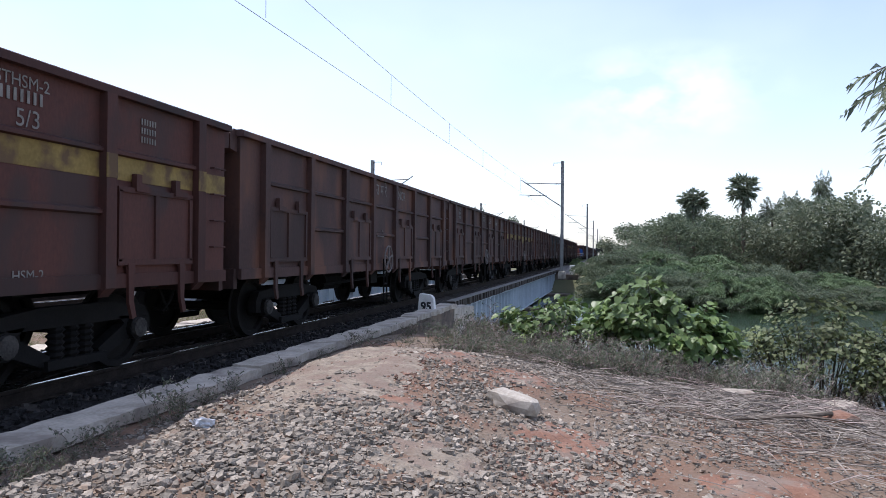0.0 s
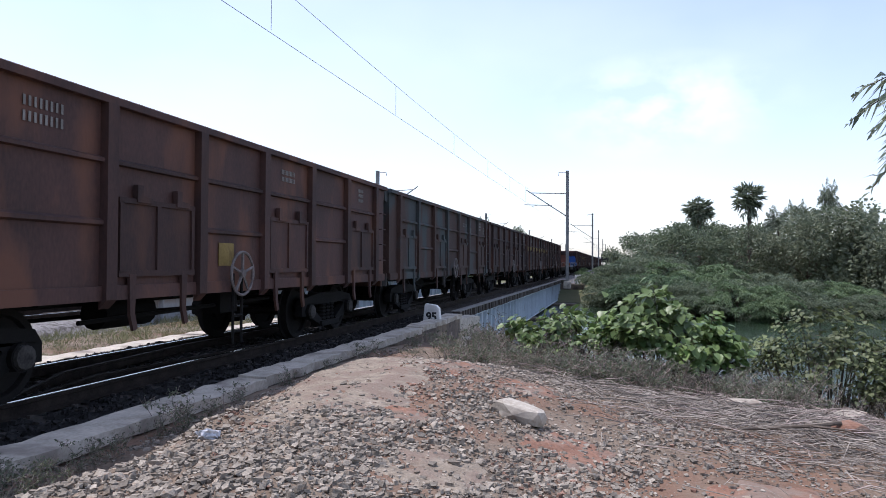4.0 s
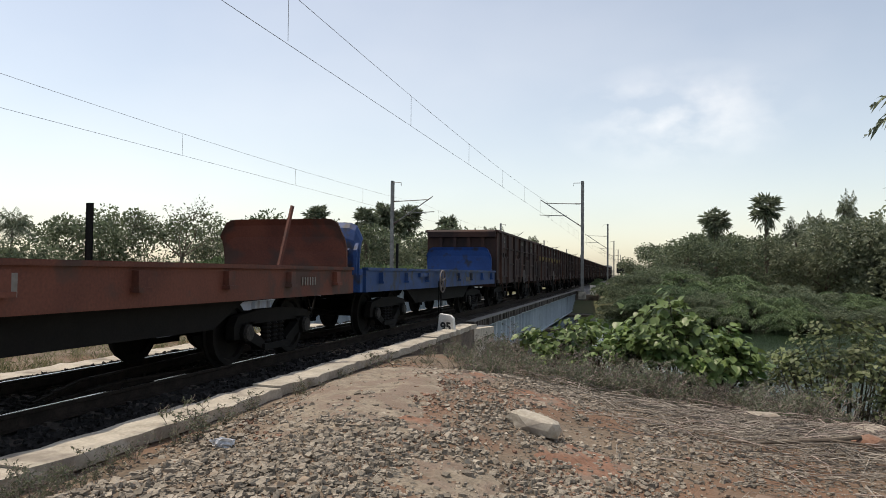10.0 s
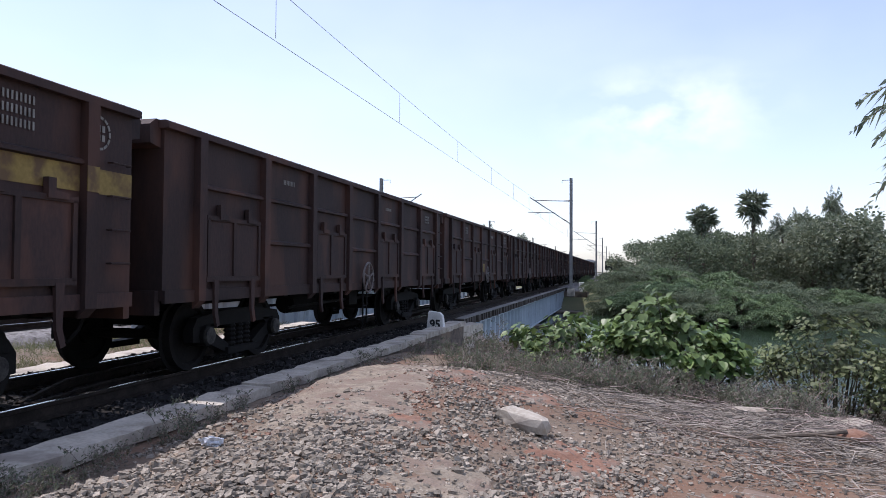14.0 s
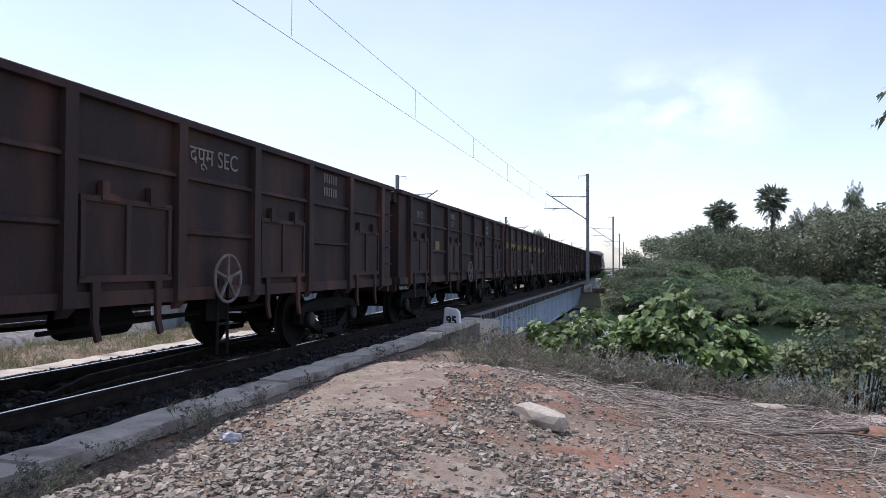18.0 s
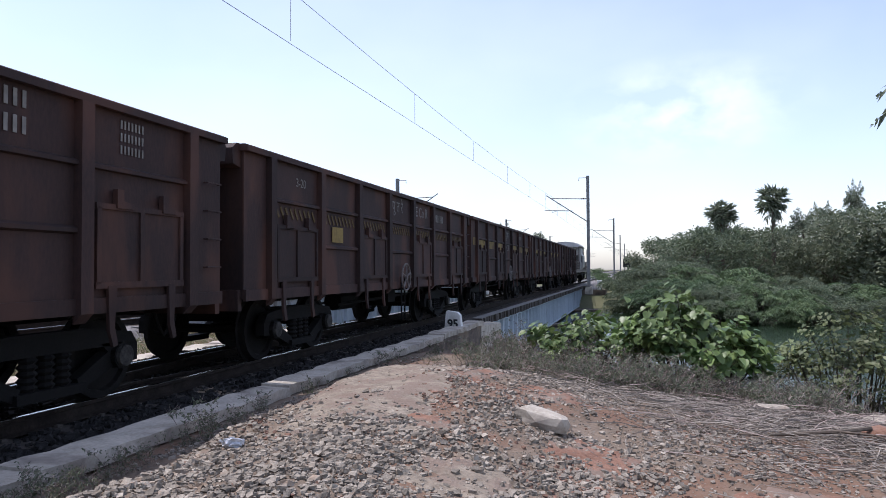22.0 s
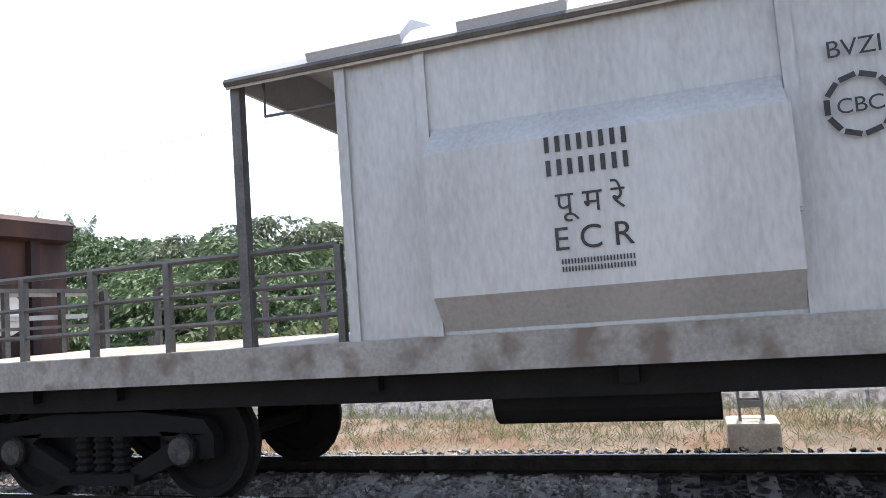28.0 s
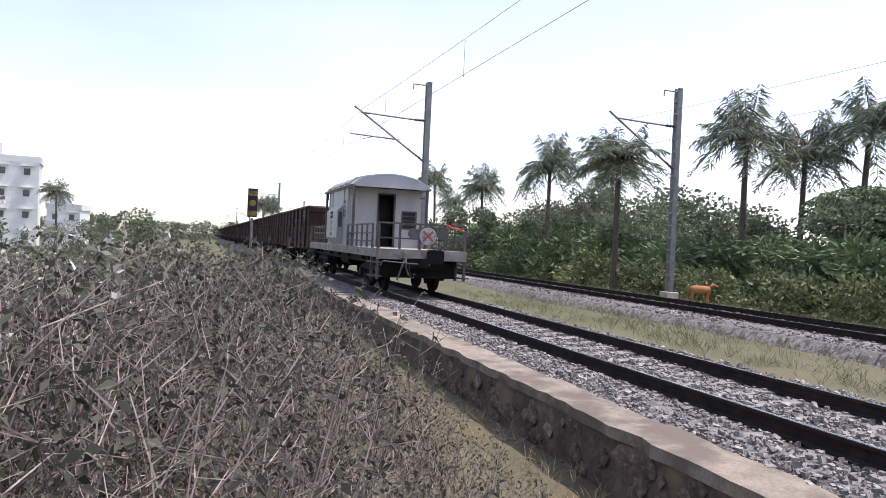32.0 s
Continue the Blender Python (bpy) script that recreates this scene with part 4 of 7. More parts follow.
    for y in (-1.9, -0.6, 0.7, 2.0):
        v = Build()
        for e in (-1, 1):
            v.prism([(e * 0.4, 3.9), (e * 1.44, 3.62), (e * 1.5, 3.74), (e * 1.22, 3.96), (e * 0.7, 4.1), (e * 0.4, 4.08)], "y", y - 0.42, y + 0.42)
        part("roof_vent", v, M["van_roof"], t)
    # added near-black sheets that make the cabin inside look unlit
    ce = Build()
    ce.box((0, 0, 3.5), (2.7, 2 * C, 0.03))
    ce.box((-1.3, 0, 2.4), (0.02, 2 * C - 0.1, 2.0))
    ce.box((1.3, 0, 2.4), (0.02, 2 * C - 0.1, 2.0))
    part("shade_lining", ce, M["van_shade"], t)
    # platforms
    for s in (-1, 1):
        for x in (-1.4, 1.4):
            railing(t, [(x, s * (C + 0.1)), (x, s * (L - 1.0))], 2.16, (1.86, 1.6), 1.12, M["railing"])
            st = Build()
            for d in (-0.86, -0.05):
                st.box((x * 1.02, s * (L + d), 1.3 if d > -0.5 else 0.95), (0.08, 0.08, 1.75 if d > -0.5 else 1.1))
            st.box((x * 1.03, s * (L - 0.45), 0.95), (0.3, 0.9, 0.04))
            st.box((x * 1.03, s * (L - 0.45), 0.52), (0.3, 0.9, 0.04))
            part("entrance_steps", st, M["railing"], t)
            gr = Build()
            gr.tube([(x, s * (L - 0.95), 1.4), (x, s * (L - 0.95), 2.05), (x, s * (L - 1.15), 2.12)], 0.018, 6)
            part("grab_handle", gr, M["railing"], t)
        e = Build()
        e.box((0, s * (L - 0.03), 2.19), (2.9, 0.07, 0.05))
        part("end_rail", e, M["railing"], t)
        for x in (-1.42, -0.72, 0.1, 0.75, 1.42):
            p = Build()
            p.box((x, s * (L - 0.03), 1.78), (0.07, 0.06, 0.84))
            part("end_rail_post", p, M["railing"], t)
        g2 = Build()
        g2.box((0, s * (L - 0.03), 1.72), (2.9, 0.05, 0.04))
        part("guard_rail", g2, M["railing"], t)
    # tail board at the rear end
    y = L + 0.03
    tb = Build()
    tb.disc((-0.15, y, 1.82), 0.28, 0.02, "y", 24)
    tail = part("tail_board", tb, M["tail_white"], t, "round white last-vehicle board with a red cross")
    for a, dy in ((45, 0.014), (-45, 0.019)):
        c = Build()
        c.box((0, 0, 0), (0.46, 0.008, 0.06))
        part("red_cross", c, M["tail_red"], tail, "", pose(-0.15, y + dy, 1.82) @ pose(0, 0, 0, 0, a))
    bx = Build()
    bx.prism([(-0.68, 0.95), (-0.12, 0.95), (-0.12, 1.33), (-0.2, 1.4), (-0.6, 1.4), (-0.68, 1.33)], "y", L - 0.2, L + 0.16)
    part("buffer_box", bx, M["dark_steel"], t, "black box over the coupling")
    for x, r in ((0.32, 0.18), (-0.62, 0.16)):
        tl = Build()
        tl.disc((x, y, 1.88), r, 0.05, "y", 16)
        part("tail_disc", tl, M["railing"], t)
    fg = Build()
    fg.tube([(-0.78, y + 0.02, 2.21), (-0.92, y + 0.03, 2.13), (-1.15, y + 0.03, 2.1), (-1.36, y + 0.02, 2.01)], [0.03, 0.026, 0.03, 0.022], 6)
    part("red_flag", fg, M["red"], t, "rolled red flag on the end rail")
    ho = Build()
    ho.tube([(0.55, L + 0.06, 1.1), (0.58, L + 0.2, 0.85), (0.5, L + 0.26, 0.6), (0.35, L + 0.2, 0.5), (0.25, L + 0.1, 0.62)], 0.035, 7)
    ho.tube([(0.6, L + 0.06, 1.05), (0.75, L + 0.2, 0.7), (0.85, L + 0.2, 0.42)], 0.03, 7)
    part("vacuum_hose", ho, M["railing"], t)
    fb = Build()
    fb.box((0, -L - 0.05, 1.85), (2.4, 0.04, 0.06))
    fb.box((0, -L - 0.05, 2.15), (2.4, 0.04, 0.06))
    part("front_gate", fb, M["van"], t)
    fd = Build()
    fd.disc((0.0, -L - 0.08, 1.9), 0.26, 0.02, "y", 20)
    part("end_disc", fd, M["white"], t)
    # writing on the side that faces +x
    lettering(t, "BVZI", 1.463, 1.6, 3.0, 0.16, M["black_mark"])
    lettering(t, "CBC", 1.463, 1.6, 2.63, 0.14, M["black_mark"])
    ring = Build()
    for k in range(10):
        a = 2 * math.pi * k / 10
        ring.box((1.466, 1.6 + 0.19 * math.cos(a), 2.68 + 0.19 * math.sin(a)), (0.006, 0.1, 0.035), Matrix.Rotation(a + math.pi / 2, 3, "X"))
    part("ring_marking", ring, M["black_mark"], t)
    lettering(t, "BVZI", 1.485, 4.6, 1.18, 0.17, M["black_mark"])
    lettering(t, "E C R", 1.668, -0.12, 1.92, 0.23, M["black_mark"])
    lettering(t, "\u092a\u0942 \u092e \u0930\u0947", 1.668, -0.12, 2.17, 0.22, M["black_mark"])
    bars(t, 1.668, -0.12, 2.66, 0.6, 0.11, M["black_mark"], 2)
    bars(t, 1.668, -0.1, 1.84, 0.5, 0.035, M["black_mark"], 2)
    bogie(t, -4.95)
    bogie(t, 4.95)
    return t


plain_d = box_wagon("sooty dark brown open goods wagon with ribbed steel sides", M["wagon_dark"])
band_d = box_wagon("sooty maroon open goods wagon with a faded yellow band", M["wagon_dark"], "band")
dash_d = box_wagon("sooty brown open goods wagon with broken yellow dashes", M["wagon_dark"], "dash")
teal = box_wagon("rust-brown open goods wagon with flaking teal paint", M["wagon_teal"])
plain = box_wagon("rust-brown open goods wagon with ribbed steel sides", M["wagon"])
band = box_wagon("maroon open goods wagon with a faded yellow band", M["wagon"], "band")
redband = box_wagon("faded red open goods wagon with a yellow band", M["wagon_red"], "band")
flat_a = flat_wagon("red oxide flat wagon with curved end bulkheads", M["flat_red"])
flat_b = flat_wagon("blue flat wagon with curved end bulkheads", M["flat_blue"], -1.62, False)
van = brake_van()

PITCH, GAP = 14.5, 0.6
TRAIN = [(0, 343.95), (6, 268.2), (9, 230.0), (11, 204.8), (13, 179.2), (19, 104.4), (23, 54.0), (26, 16.9), (28.5, -14.7), (29, -20.8), (30, -33.5), (30.5, -39.2), (31, -50.3), (31.5, -60.7), (32, -68.0)]
# offsets of the wagons' middles from the rear of the last open wagon
used = set()
ROW = []


def couple(master, off):
    if master.name in used:
        ob = copy_thing(master, pose(0, off, 0))
    else:
        used.add(master.name)
        ob = master
    ROW.append((ob, off))
    return ob


KINDS_BACK = [plain_d, dash_d, dash_d, plain_d, plain_d, band_d, plain_d, plain_d, plain_d, plain_d, plain_d, band_d, plain_d]
back = [couple(k, -HALF - PITCH * i) for i, k in enumerate(KINDS_BACK)]
o = -PITCH * 13 + GAP
couple(flat_b, o - 0.3 - 7.6)
couple(flat_a, o - 0.3 - 15.2 - 0.4 - 7.6)
o = o - 0.3 - 15.2 - 0.4 - 15.2 - 0.85
KINDS_FRONT = [plain_d, band_d, plain_d, teal, plain, band, plain, plain, redband, plain, plain, plain, plain]
front = [couple(k, o - HALF - 14.35 * i) for i, k in enumerate(KINDS_FRONT)]
couple(van, 8.1)


def motions():
    for ob, off in ROW:
        walk(ob, [(t, pose(0, s + off, 0)) for t, s in TRAIN])

# ================= sleepers =================
def sleeper_mesh(w=2.75, mat="sleeper"):
    b = Build()
    prof = [(-w / 2, -0.36), (-w / 2, -0.19), (-0.6, -0.168), (-0.45, -0.19), (0.45, -0.19), (0.6, -0.168), (w / 2, -0.19), (w / 2, -0.36)]
    b.prism(prof, "y", -0.125, 0.125)
    for s in (-0.87, 0.87):
        for d in (-0.13, 0.13):
            b.box((s + d, 0, -0.165), (0.05, 0.06, 0.03))
    return b.mesh("sleeper", M[mat])


SLEEPER = sleeper_mesh()
# sleepers of the near stretch, coloured dark for the shade under the train
SHADE_SLEEPER = sleeper_mesh(2.75, "timber")
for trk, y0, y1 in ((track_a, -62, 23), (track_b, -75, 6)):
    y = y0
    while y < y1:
        part("sleeper", SHADE_SLEEPER if trk is track_a and y > -0.8 else SLEEPER, None, trk, "", pose(rng.uniform(-0.02, 0.02), y, rng.uniform(-0.008, 0.008), 0, 0, rng.uniform(-0.6, 0.6)))
        y += 0.65
far_sl = Build()
for x0, a, b2 in ((0, -300, -62), (-9, -300, -75), (0, 72, 260), (-9, 6, 19), (-9, 64, 200)):
    y = a
    while y < b2:
        far_sl.box((x0, y, -0.26), (2.75, 0.25, 0.16))
        y += 0.65
tagged(part("far_sleepers", far_sl, M["sleeper"]), "concrete sleepers further along the tracks", "sleepers", kind="stuff")

# ================= bridge =================
def girder_bridge(x0, y0, y1, label, up=0.0, half=1.55):
    t = thing("girder_bridge", label, "bridge", "bridges", "structure")
    for s in (-1, 1):
        xf = x0 + s * half
        b = Build()
        b.box((xf, (y0 + y1) / 2, -1.25 + up), (0.03, y1 - y0, 1.45))
        part("girder_web", b, M["girder"], t)
        for z in (-0.5, -1.99):
            f = Build()
            f.box((xf, (y0 + y1) / 2, z + up), (0.36, y1 - y0, 0.05))
            part("girder_flange", f, M["girder"], t)
        y = y0 + 0.3
        while y < y1:
            k = Build()
            k.box((xf + s * 0.085, y, -1.25 + up), (0.14, 0.03, 1.42))
            part("stiffener", k, M["girder"], t)
            y += 1.15
    y = y0 + 0.2
    tm = Build()
    tm.box((0, 0, 0), (3.7, 0.24, 0.26))
    tmesh = tm.mesh("bridge_sleeper", M["timber"])
    while y < y1:
        part("bridge_sleeper", tmesh, None, t, "", pose(x0 + rng.uniform(-0.04, 0.04), y, -0.32))
        y += 0.5
    for s in (-1, 1):
        g = Build()
        g.box((x0 + s * 0.6, (y0 + y1) / 2, -0.14), (0.14, y1 - y0, 0.06))
        part("guard_timber", g, M["timber"], t)
        w = Build()
        w.box((x0 + s * 1.72, (y0 + y1) / 2, -0.17), (0.3, y1 - y0, 0.03))
        part("walkway_plate", w, M["sleeper"], t)
    return t


girder_bridge(0, 23.4, 72, "pale blue plate girder railway bridge over the pond")
girder_bridge(-9, 18, 64, "pale ribbed half-through girder bridge of the second track", 0.85, 2.3)


def masonry(name, x0, x1, y0, y1, z1, label, mat="wall_face"):
    b = Build()
    b.box(((x0 + x1) / 2, (y0 + y1) / 2, (z1 - 3.6) / 2), (x1 - x0, y1 - y0, z1 + 3.6))
    t = tagged(bevel(part(name, b, M[mat]), 0.04), label, "bridge support", kind="structure")
    return t


masonry("abutment", -2.5, 2.5, 20.4, 23.5, -0.52, "concrete bridge abutment", "wall")
masonry("abutment", -11.2, -6.4, 15, 18.1, -0.52, "concrete bridge abutment", "wall")
masonry("pier", -2.6, 3.3, 45.5, 47.0, -2.02, "masonry bridge pier")
masonry("pier", -2.6, 3.6, 62.0, 64.0, -2.02, "masonry bridge pier")
masonry("abutment", -2.6, 3.9, 71.5, 76, -0.6, "far masonry abutment with a white pillar")
masonry("abutment", -11.4, -6.2, 63.5, 68, -0.6, "far masonry abutment")
cap = Build()
cap.raw([(1.3, 20.2, -0.16), (2.55, 20.2, -0.16), (2.55, 23.3, -0.3), (1.95, 24.4, -0.34), (1.3, 24.4, -0.34)] + [(1.3, 20.2, -0.5), (2.55, 20.2, -0.5), (2.55, 23.3, -0.5), (1.95, 24.4, -0.5), (1.3, 24.4, -0.5)],
        [(0, 1, 2, 3, 4), (9, 8, 7, 6, 5)] + [(i, i + 5, (i + 1) % 5 + 5, (i + 1) % 5) for i in range(5)])
tagged(part("abutment_cap", cap, M["wall"]), "sloping concrete slab at the bridge end", "kerb", kind="structure")
bp = Build()
bp.box((3.3, 72.5, -0.3), (0.5, 0.5, 1.2))
tagged(bevel(part("pillar", bp, M["white"]), 0.03), "short white bridge end pillar", "pillar", kind="structure")

# bridge number stone
stone = thing("number_stone", "whitewashed bridge marker stone with black numerals", "marker stone", at=pose(2.22, 18.3, -0.16, 0, 0, -8))
sb = Build()
sb.prism([(-0.25, 0), (0.25, 0), (0.2, 0.42), (0.12, 0.5), (-0.17, 0.54), (-0.2, 0.5)], "y", -0.07, 0.07)
bevel(part("slab", sb, M["white"], stone), 0.015)


def flat_text(body, size, mat, parent, m):
    cu = bpy.data.curves.new("lettering", "FONT")
    cu.body, cu.size, cu.extrude, cu.align_x, cu.offset = body, size, 0.002, "CENTER", 0.012
    tmp = bpy.data.objects.new("tmp", cu)
    me = bpy.data.meshes.new_from_object(tmp)
    bpy.data.objects.remove(tmp)
    me.materials.clear()
    me.materials.append(mat)
    part("painted_number", me, mat, parent, "black painted numerals", m)


flat_text("95", 0.3, M["black_mark"], stone, pose(0.0, -0.074, 0.1, 90, 0, 0))

# ================= overhead line =================
def mast(x, y, side, h=9.3, reach=3.0, name="mast"):
    """Traction mast; the arm reaches to the side."""
    t = thing("catenary_mast", "grey steel overhead line mast with a cantilever arm", "mast", "overhead line masts", at=pose(x, y, -0.45))
    for d in (-0.13, 0.13):
        c = Build()
        c.prism([(-0.12, d - 0.015), (0.12, d - 0.015), (0.12, d + 0.015), (-0.12, d + 0.015)], "z", -0.25, h + 0.25)
        part("column_leg", c, M["galv"], t)
    bt = Build()
    z = 0.6
    while z < h - 0.3:
        bt.box((0.12, 0, z), (0.012, 0.26, 0.08))
        bt.box((-0.12, 0, z), (0.012, 0.26, 0.08))
        z += 0.55
    part("batten", bt, M["galv"], t)
    f = Build()
    f.box((0, 0, 0.1), (0.6, 0.6, 0.6))
    bevel(part("footing", f, M["wall"], t), 0.03)
    tb = Build()
    tb.tube([(0, 0, h + 0.1), (side * 0.75, 0, h + 0.1), (side * 0.75, 0, h - 0.15)], 0.03, 6)
    part("top_bracket", tb, M["galv"], t)
    zc = 7.75
    a = Build()
    a.tube([(side * 0.6, 0, zc), (side * (reach + 0.15), 0, zc + 0.1)], 0.04, 6)
    part("stay_tube", a, M["galv"], t)
    b = Build()
    b.tube([(side * 0.55, 0, 6.15), (side * (reach + 0.45), 0, zc + 0.35)], 0.045, 6)
    part("bracket_tube", b, M["galv"], t)
    r = Build()
    r.tube([(side * 1.3, 0, 6.75), (side * (reach + 0.6), 0, 6.85)], 0.035, 6)
    r.tube([(side * (reach - 0.6), 0, 6.83), (side * reach, 0, 6.66)], 0.018, 6)
    part("register_arm", r, M["galv"], t)
    for (p, q) in (((side * 0.1, 0, zc), (side * 0.62, 0, zc)), ((side * 0.1, 0, 5.85), (side * 0.56, 0, 6.17))):
        i = Build()
        p, q = Vector(p), Vector(q)
        for k in range(7):
            s = p.lerp(q, (k + 0.5) / 7)
            d = (q - p).normalized() * 0.02
            i.tube([s - d, s + d], 0.07 if k % 2 else 0.05, 8)
        i.tube([p, q], 0.03, 6)
        part("insulator", i, M["insulator"], t)
    return t


for (x, y, s, h) in ((3.0, 61, -1, 9.4), (3.5, 114, -1, 9.4), (3.2, 172, -1, 9.4), (3.2, 232, -1, 9.4), (3.2, 295, -1, 9.4), (3.2, 360, -1, 9.4), (-3.1, 0.5, 1, 9.3), (-3.1, -63, 1, 9.3), (-3.1, -133, 1, 9.2), (-3.1, -200, 1, 9.2), (-3.1, -270, 1, 9.2)):
    mast(x, y, s, h)
for (x, y) in ((-12.2, 56.5), (-12.2, 108), (-12.2, 165), (-12.2, 225), (-12.2, 290), (-12.6, 0), (-13.2, -58), (-12.6, -118), (-12.6, -180), (-12.6, -250)):
    mast(x, y, 1, 9.2)


def overhead(x0, sup, zc, zm, dz):
    t = thing("overhead_line", "thin contact wire hung from a catenary wire", "overhead wire", "overhead lines")
    cw = Build()
    cw.tube([(x0 + (0.15 if i % 2 else -0.15), y, zc) for i, y in enumerate(sup)], 0.0062, 5)
    part("contact_wire", cw, M["wire"], t)
    pts = []
    for a, b in zip(sup[:-1], sup[1:]):
        for k in range(10):
            u = k / 10
            pts.append((x0, a + (b - a) * u, zm - dz * 4 * u * (1 - u)))
    pts.append((x0, sup[-1], zm))
    m = Build()
    m.tube(pts, 0.006, 5)
    part("catenary_wire", m, M["wire"], t)
    for a, b in zip(sup[:-1], sup[1:]):
        n = max(1, round((b - a) / 9))
        for k in range(n):
            u = (k + 0.5) / n
            d = Build()
            d.tube([(x0, a + (b - a) * u, zc), (x0, a + (b - a) * u, zm - dz * 4 * u * (1 - u))], 0.006, 4)
            part("dropper", d, M["wire"], t)


overhead(0.0, [-270, -200, -133, -63, 0.5, 61, 114, 172, 232, 295, 360], 6.2, 7.55, 0.45)
overhead(-9.4, [-250, -180, -118, -58, 0, 56.5, 108, 165, 225, 290], 5.75, 7.0, 0.45)

# ================= stones =================
def stone_field(name, count, place, size, mat, label, seed, flat=0.8):
    """Many broken stones in one mesh."""
    r = np.random.RandomState(seed)
    cube = np.array([[a, b, c] for a in (-1, 1) for b in (-1, 1) for c in (-1, 1)], float)
    quad = np.array([(0, 1, 3, 2), (4, 6, 7, 5), (0, 4, 5, 1), (2, 3, 7, 6), (0, 2, 6, 4), (1, 5, 7, 3)])
    pts = place(r, count)
    n = len(pts)
    s = size[0] + (size[1] - size[0]) * r.rand(n) ** 2.8
    sh = cube[None] * (0.6 + 0.4 * r.rand(n, 8, 1)) + r.uniform(-0.33, 0.33, (n, 8, 3))
    sh *= (s[:, None, None] * np.stack([0.7 + 0.6 * r.rand(n), 0.7 + 0.6 * r.rand(n), flat * (0.6 + 0.6 * r.rand(n))], 1)[:, None, :])
    a, b = r.rand(n) * 6.28, r.uniform(-0.6, 0.6, n)
    ca, sa, cb, sb2 = np.cos(a), np.sin(a), np.cos(b), np.sin(b)
    x = sh[..., 0] * ca[:, None] - sh[..., 1] * sa[:, None]
    y = sh[..., 0] * sa[:, None] + sh[..., 1] * ca[:, None]
    z = sh[..., 2]
    y, z = y * cb[:, None] - z * sb2[:, None], y * sb2[:, None] + z * cb[:, None]
    v = np.stack([x, y, z], -1) + pts[:, None, :] + np.array([0, 0, 0.32]) * s[:, None, None]
    f = (quad[None] + 8 * np.arange(n)[:, None, None]).reshape(-1, 4)
    b2 = Build()
    b2.v, b2.f = v.reshape(-1, 3).tolist(), f.tolist()
    me = bpy.data.meshes.new(name)
    me.from_pydata(b2.v, [], b2.f)
    me.materials.append(M[mat])
    return tagged(new(name, me), label, "stones", kind="stuff")


def on_ground(fx, fy, keep):
    def place(r, count):
        out = []
        while len(out) < count:
            x, y = fx(r), fy(r)
            if r.rand() < keep(x, y):
                out.append((x, y, ground_z(x, y)))
        return np.array(out)
    return place


def rubble_keep(x, y):
    pile = 0.75 * math.exp(-((x - 6.7) ** 2 / 0.7 + (y - 5.0) ** 2 / 2.2)) + 0.6 * math.exp(-((x - 4.3) ** 2 / 1.0 + (y - 4.6) ** 2 / 0.8))
    n = pile + noise.noise(Vector((x * 0.9, y * 0.9, 2.2))) + 0.5 * noise.noise(Vector((x * 2.3, y * 2.3, 5.2)))
    path = math.exp(-((x - 3.7) ** 2) / 1.4) * smooth(5.2, 6.6, y)
    hollow = math.exp(-((x - 5.6) ** 2 / 0.12 + (y - 4.9) ** 2 / 0.16))
    right = 1 - 0.85 * smooth(7.4, 9.0, x)
    far = 1 - 0.75 * smooth(9.5, 12.5, y + 0.4 * (x - 5))
    return max(0.012, (0.3 + 0.95 * n) * (1 - 0.95 * path) * (1 - hollow) * right * far)


stone_field("rubble_stones", 21000, on_ground(lambda r: 2.75 + 7 * r.rand(), lambda r: 2.2 + 11 * r.rand() ** 1.15, rubble_keep), (0.009, 0.029), "rubble_stone", "loose broken stones strewn over the soil", 3, 0.75)
stone_field("rubble_grit", 24000, on_ground(lambda r: 2.7 + 6.5 * r.rand(), lambda r: 2.2 + 9 * r.rand(), lambda x, y: 0.55 + 0.45 * rubble_keep(x, y)), (0.004, 0.017), "rubble_stone", "fine grit and chippings", 4)
stone_field("scattered_stones", 4200, on_ground(lambda r: 2.75 + 9 * r.rand(), lambda r: -3.8 + 7.2 * r.rand(), lambda x, y: max(0.03, 0.35 + 0.6 * noise.noise(Vector((x * 0.8, y * 0.8, 1.4)))) * (0.25 + 0.75 * smooth(-1.5, 2.6, y)) * (1 - 0.7 * smooth(7, 10, x))), (0.008, 0.036), "rubble_stone", "scattered broken stones on the bare soil", 15, 0.6)
stone_field("laterite_lumps", 2200, on_ground(lambda r: 3 + 6 * r.rand(), lambda r: 2.5 + 8.5 * r.rand(), lambda x, y: 1.0 if noise.noise(Vector((x * 0.8, y * 0.8, 7.7))) > 0.28 else 0.04), (0.005, 0.02), "red_stone", "crumbling red laterite lumps", 5)


def heap_keep(x, y):
    return 1.0 if x > 2.7 else 0.0


stone_field("heap_lumps", 6500, on_ground(lambda r: r.normal(3.85, 0.6), lambda r: r.normal(-4.3, 0.5), heap_keep), (0.004, 0.032), "heap_lump", "crumbling orange laterite lumps", 6)
stone_field("heap_stones", 1900, on_ground(lambda r: 2.65 + 2.6 * r.rand(), lambda r: -8.0 + 6.0 * r.rand(), lambda x, y: (0.35 + 0.6 * (noise.noise(Vector((x, y, 3))) > 0)) * smooth(0.75, 1.25, math.hypot((x - 3.85) * 0.9, y + 4.3))), (0.012, 0.05), "rubble_stone", "grey stones beside the wall", 8)


def ballast_place(x0, y0, y1, half):
    def place(r, count):
        x = x0 + r.uniform(-half, half, count)
        y = r.uniform(y0, y1, count)
        z = np.where(np.abs(x - x0) > 1.0, -0.178, -0.192)
        ok = (np.abs(np.abs(x - x0) - 0.87) > 0.1)
        return np.stack([x, y, z], 1)[ok]
    return place


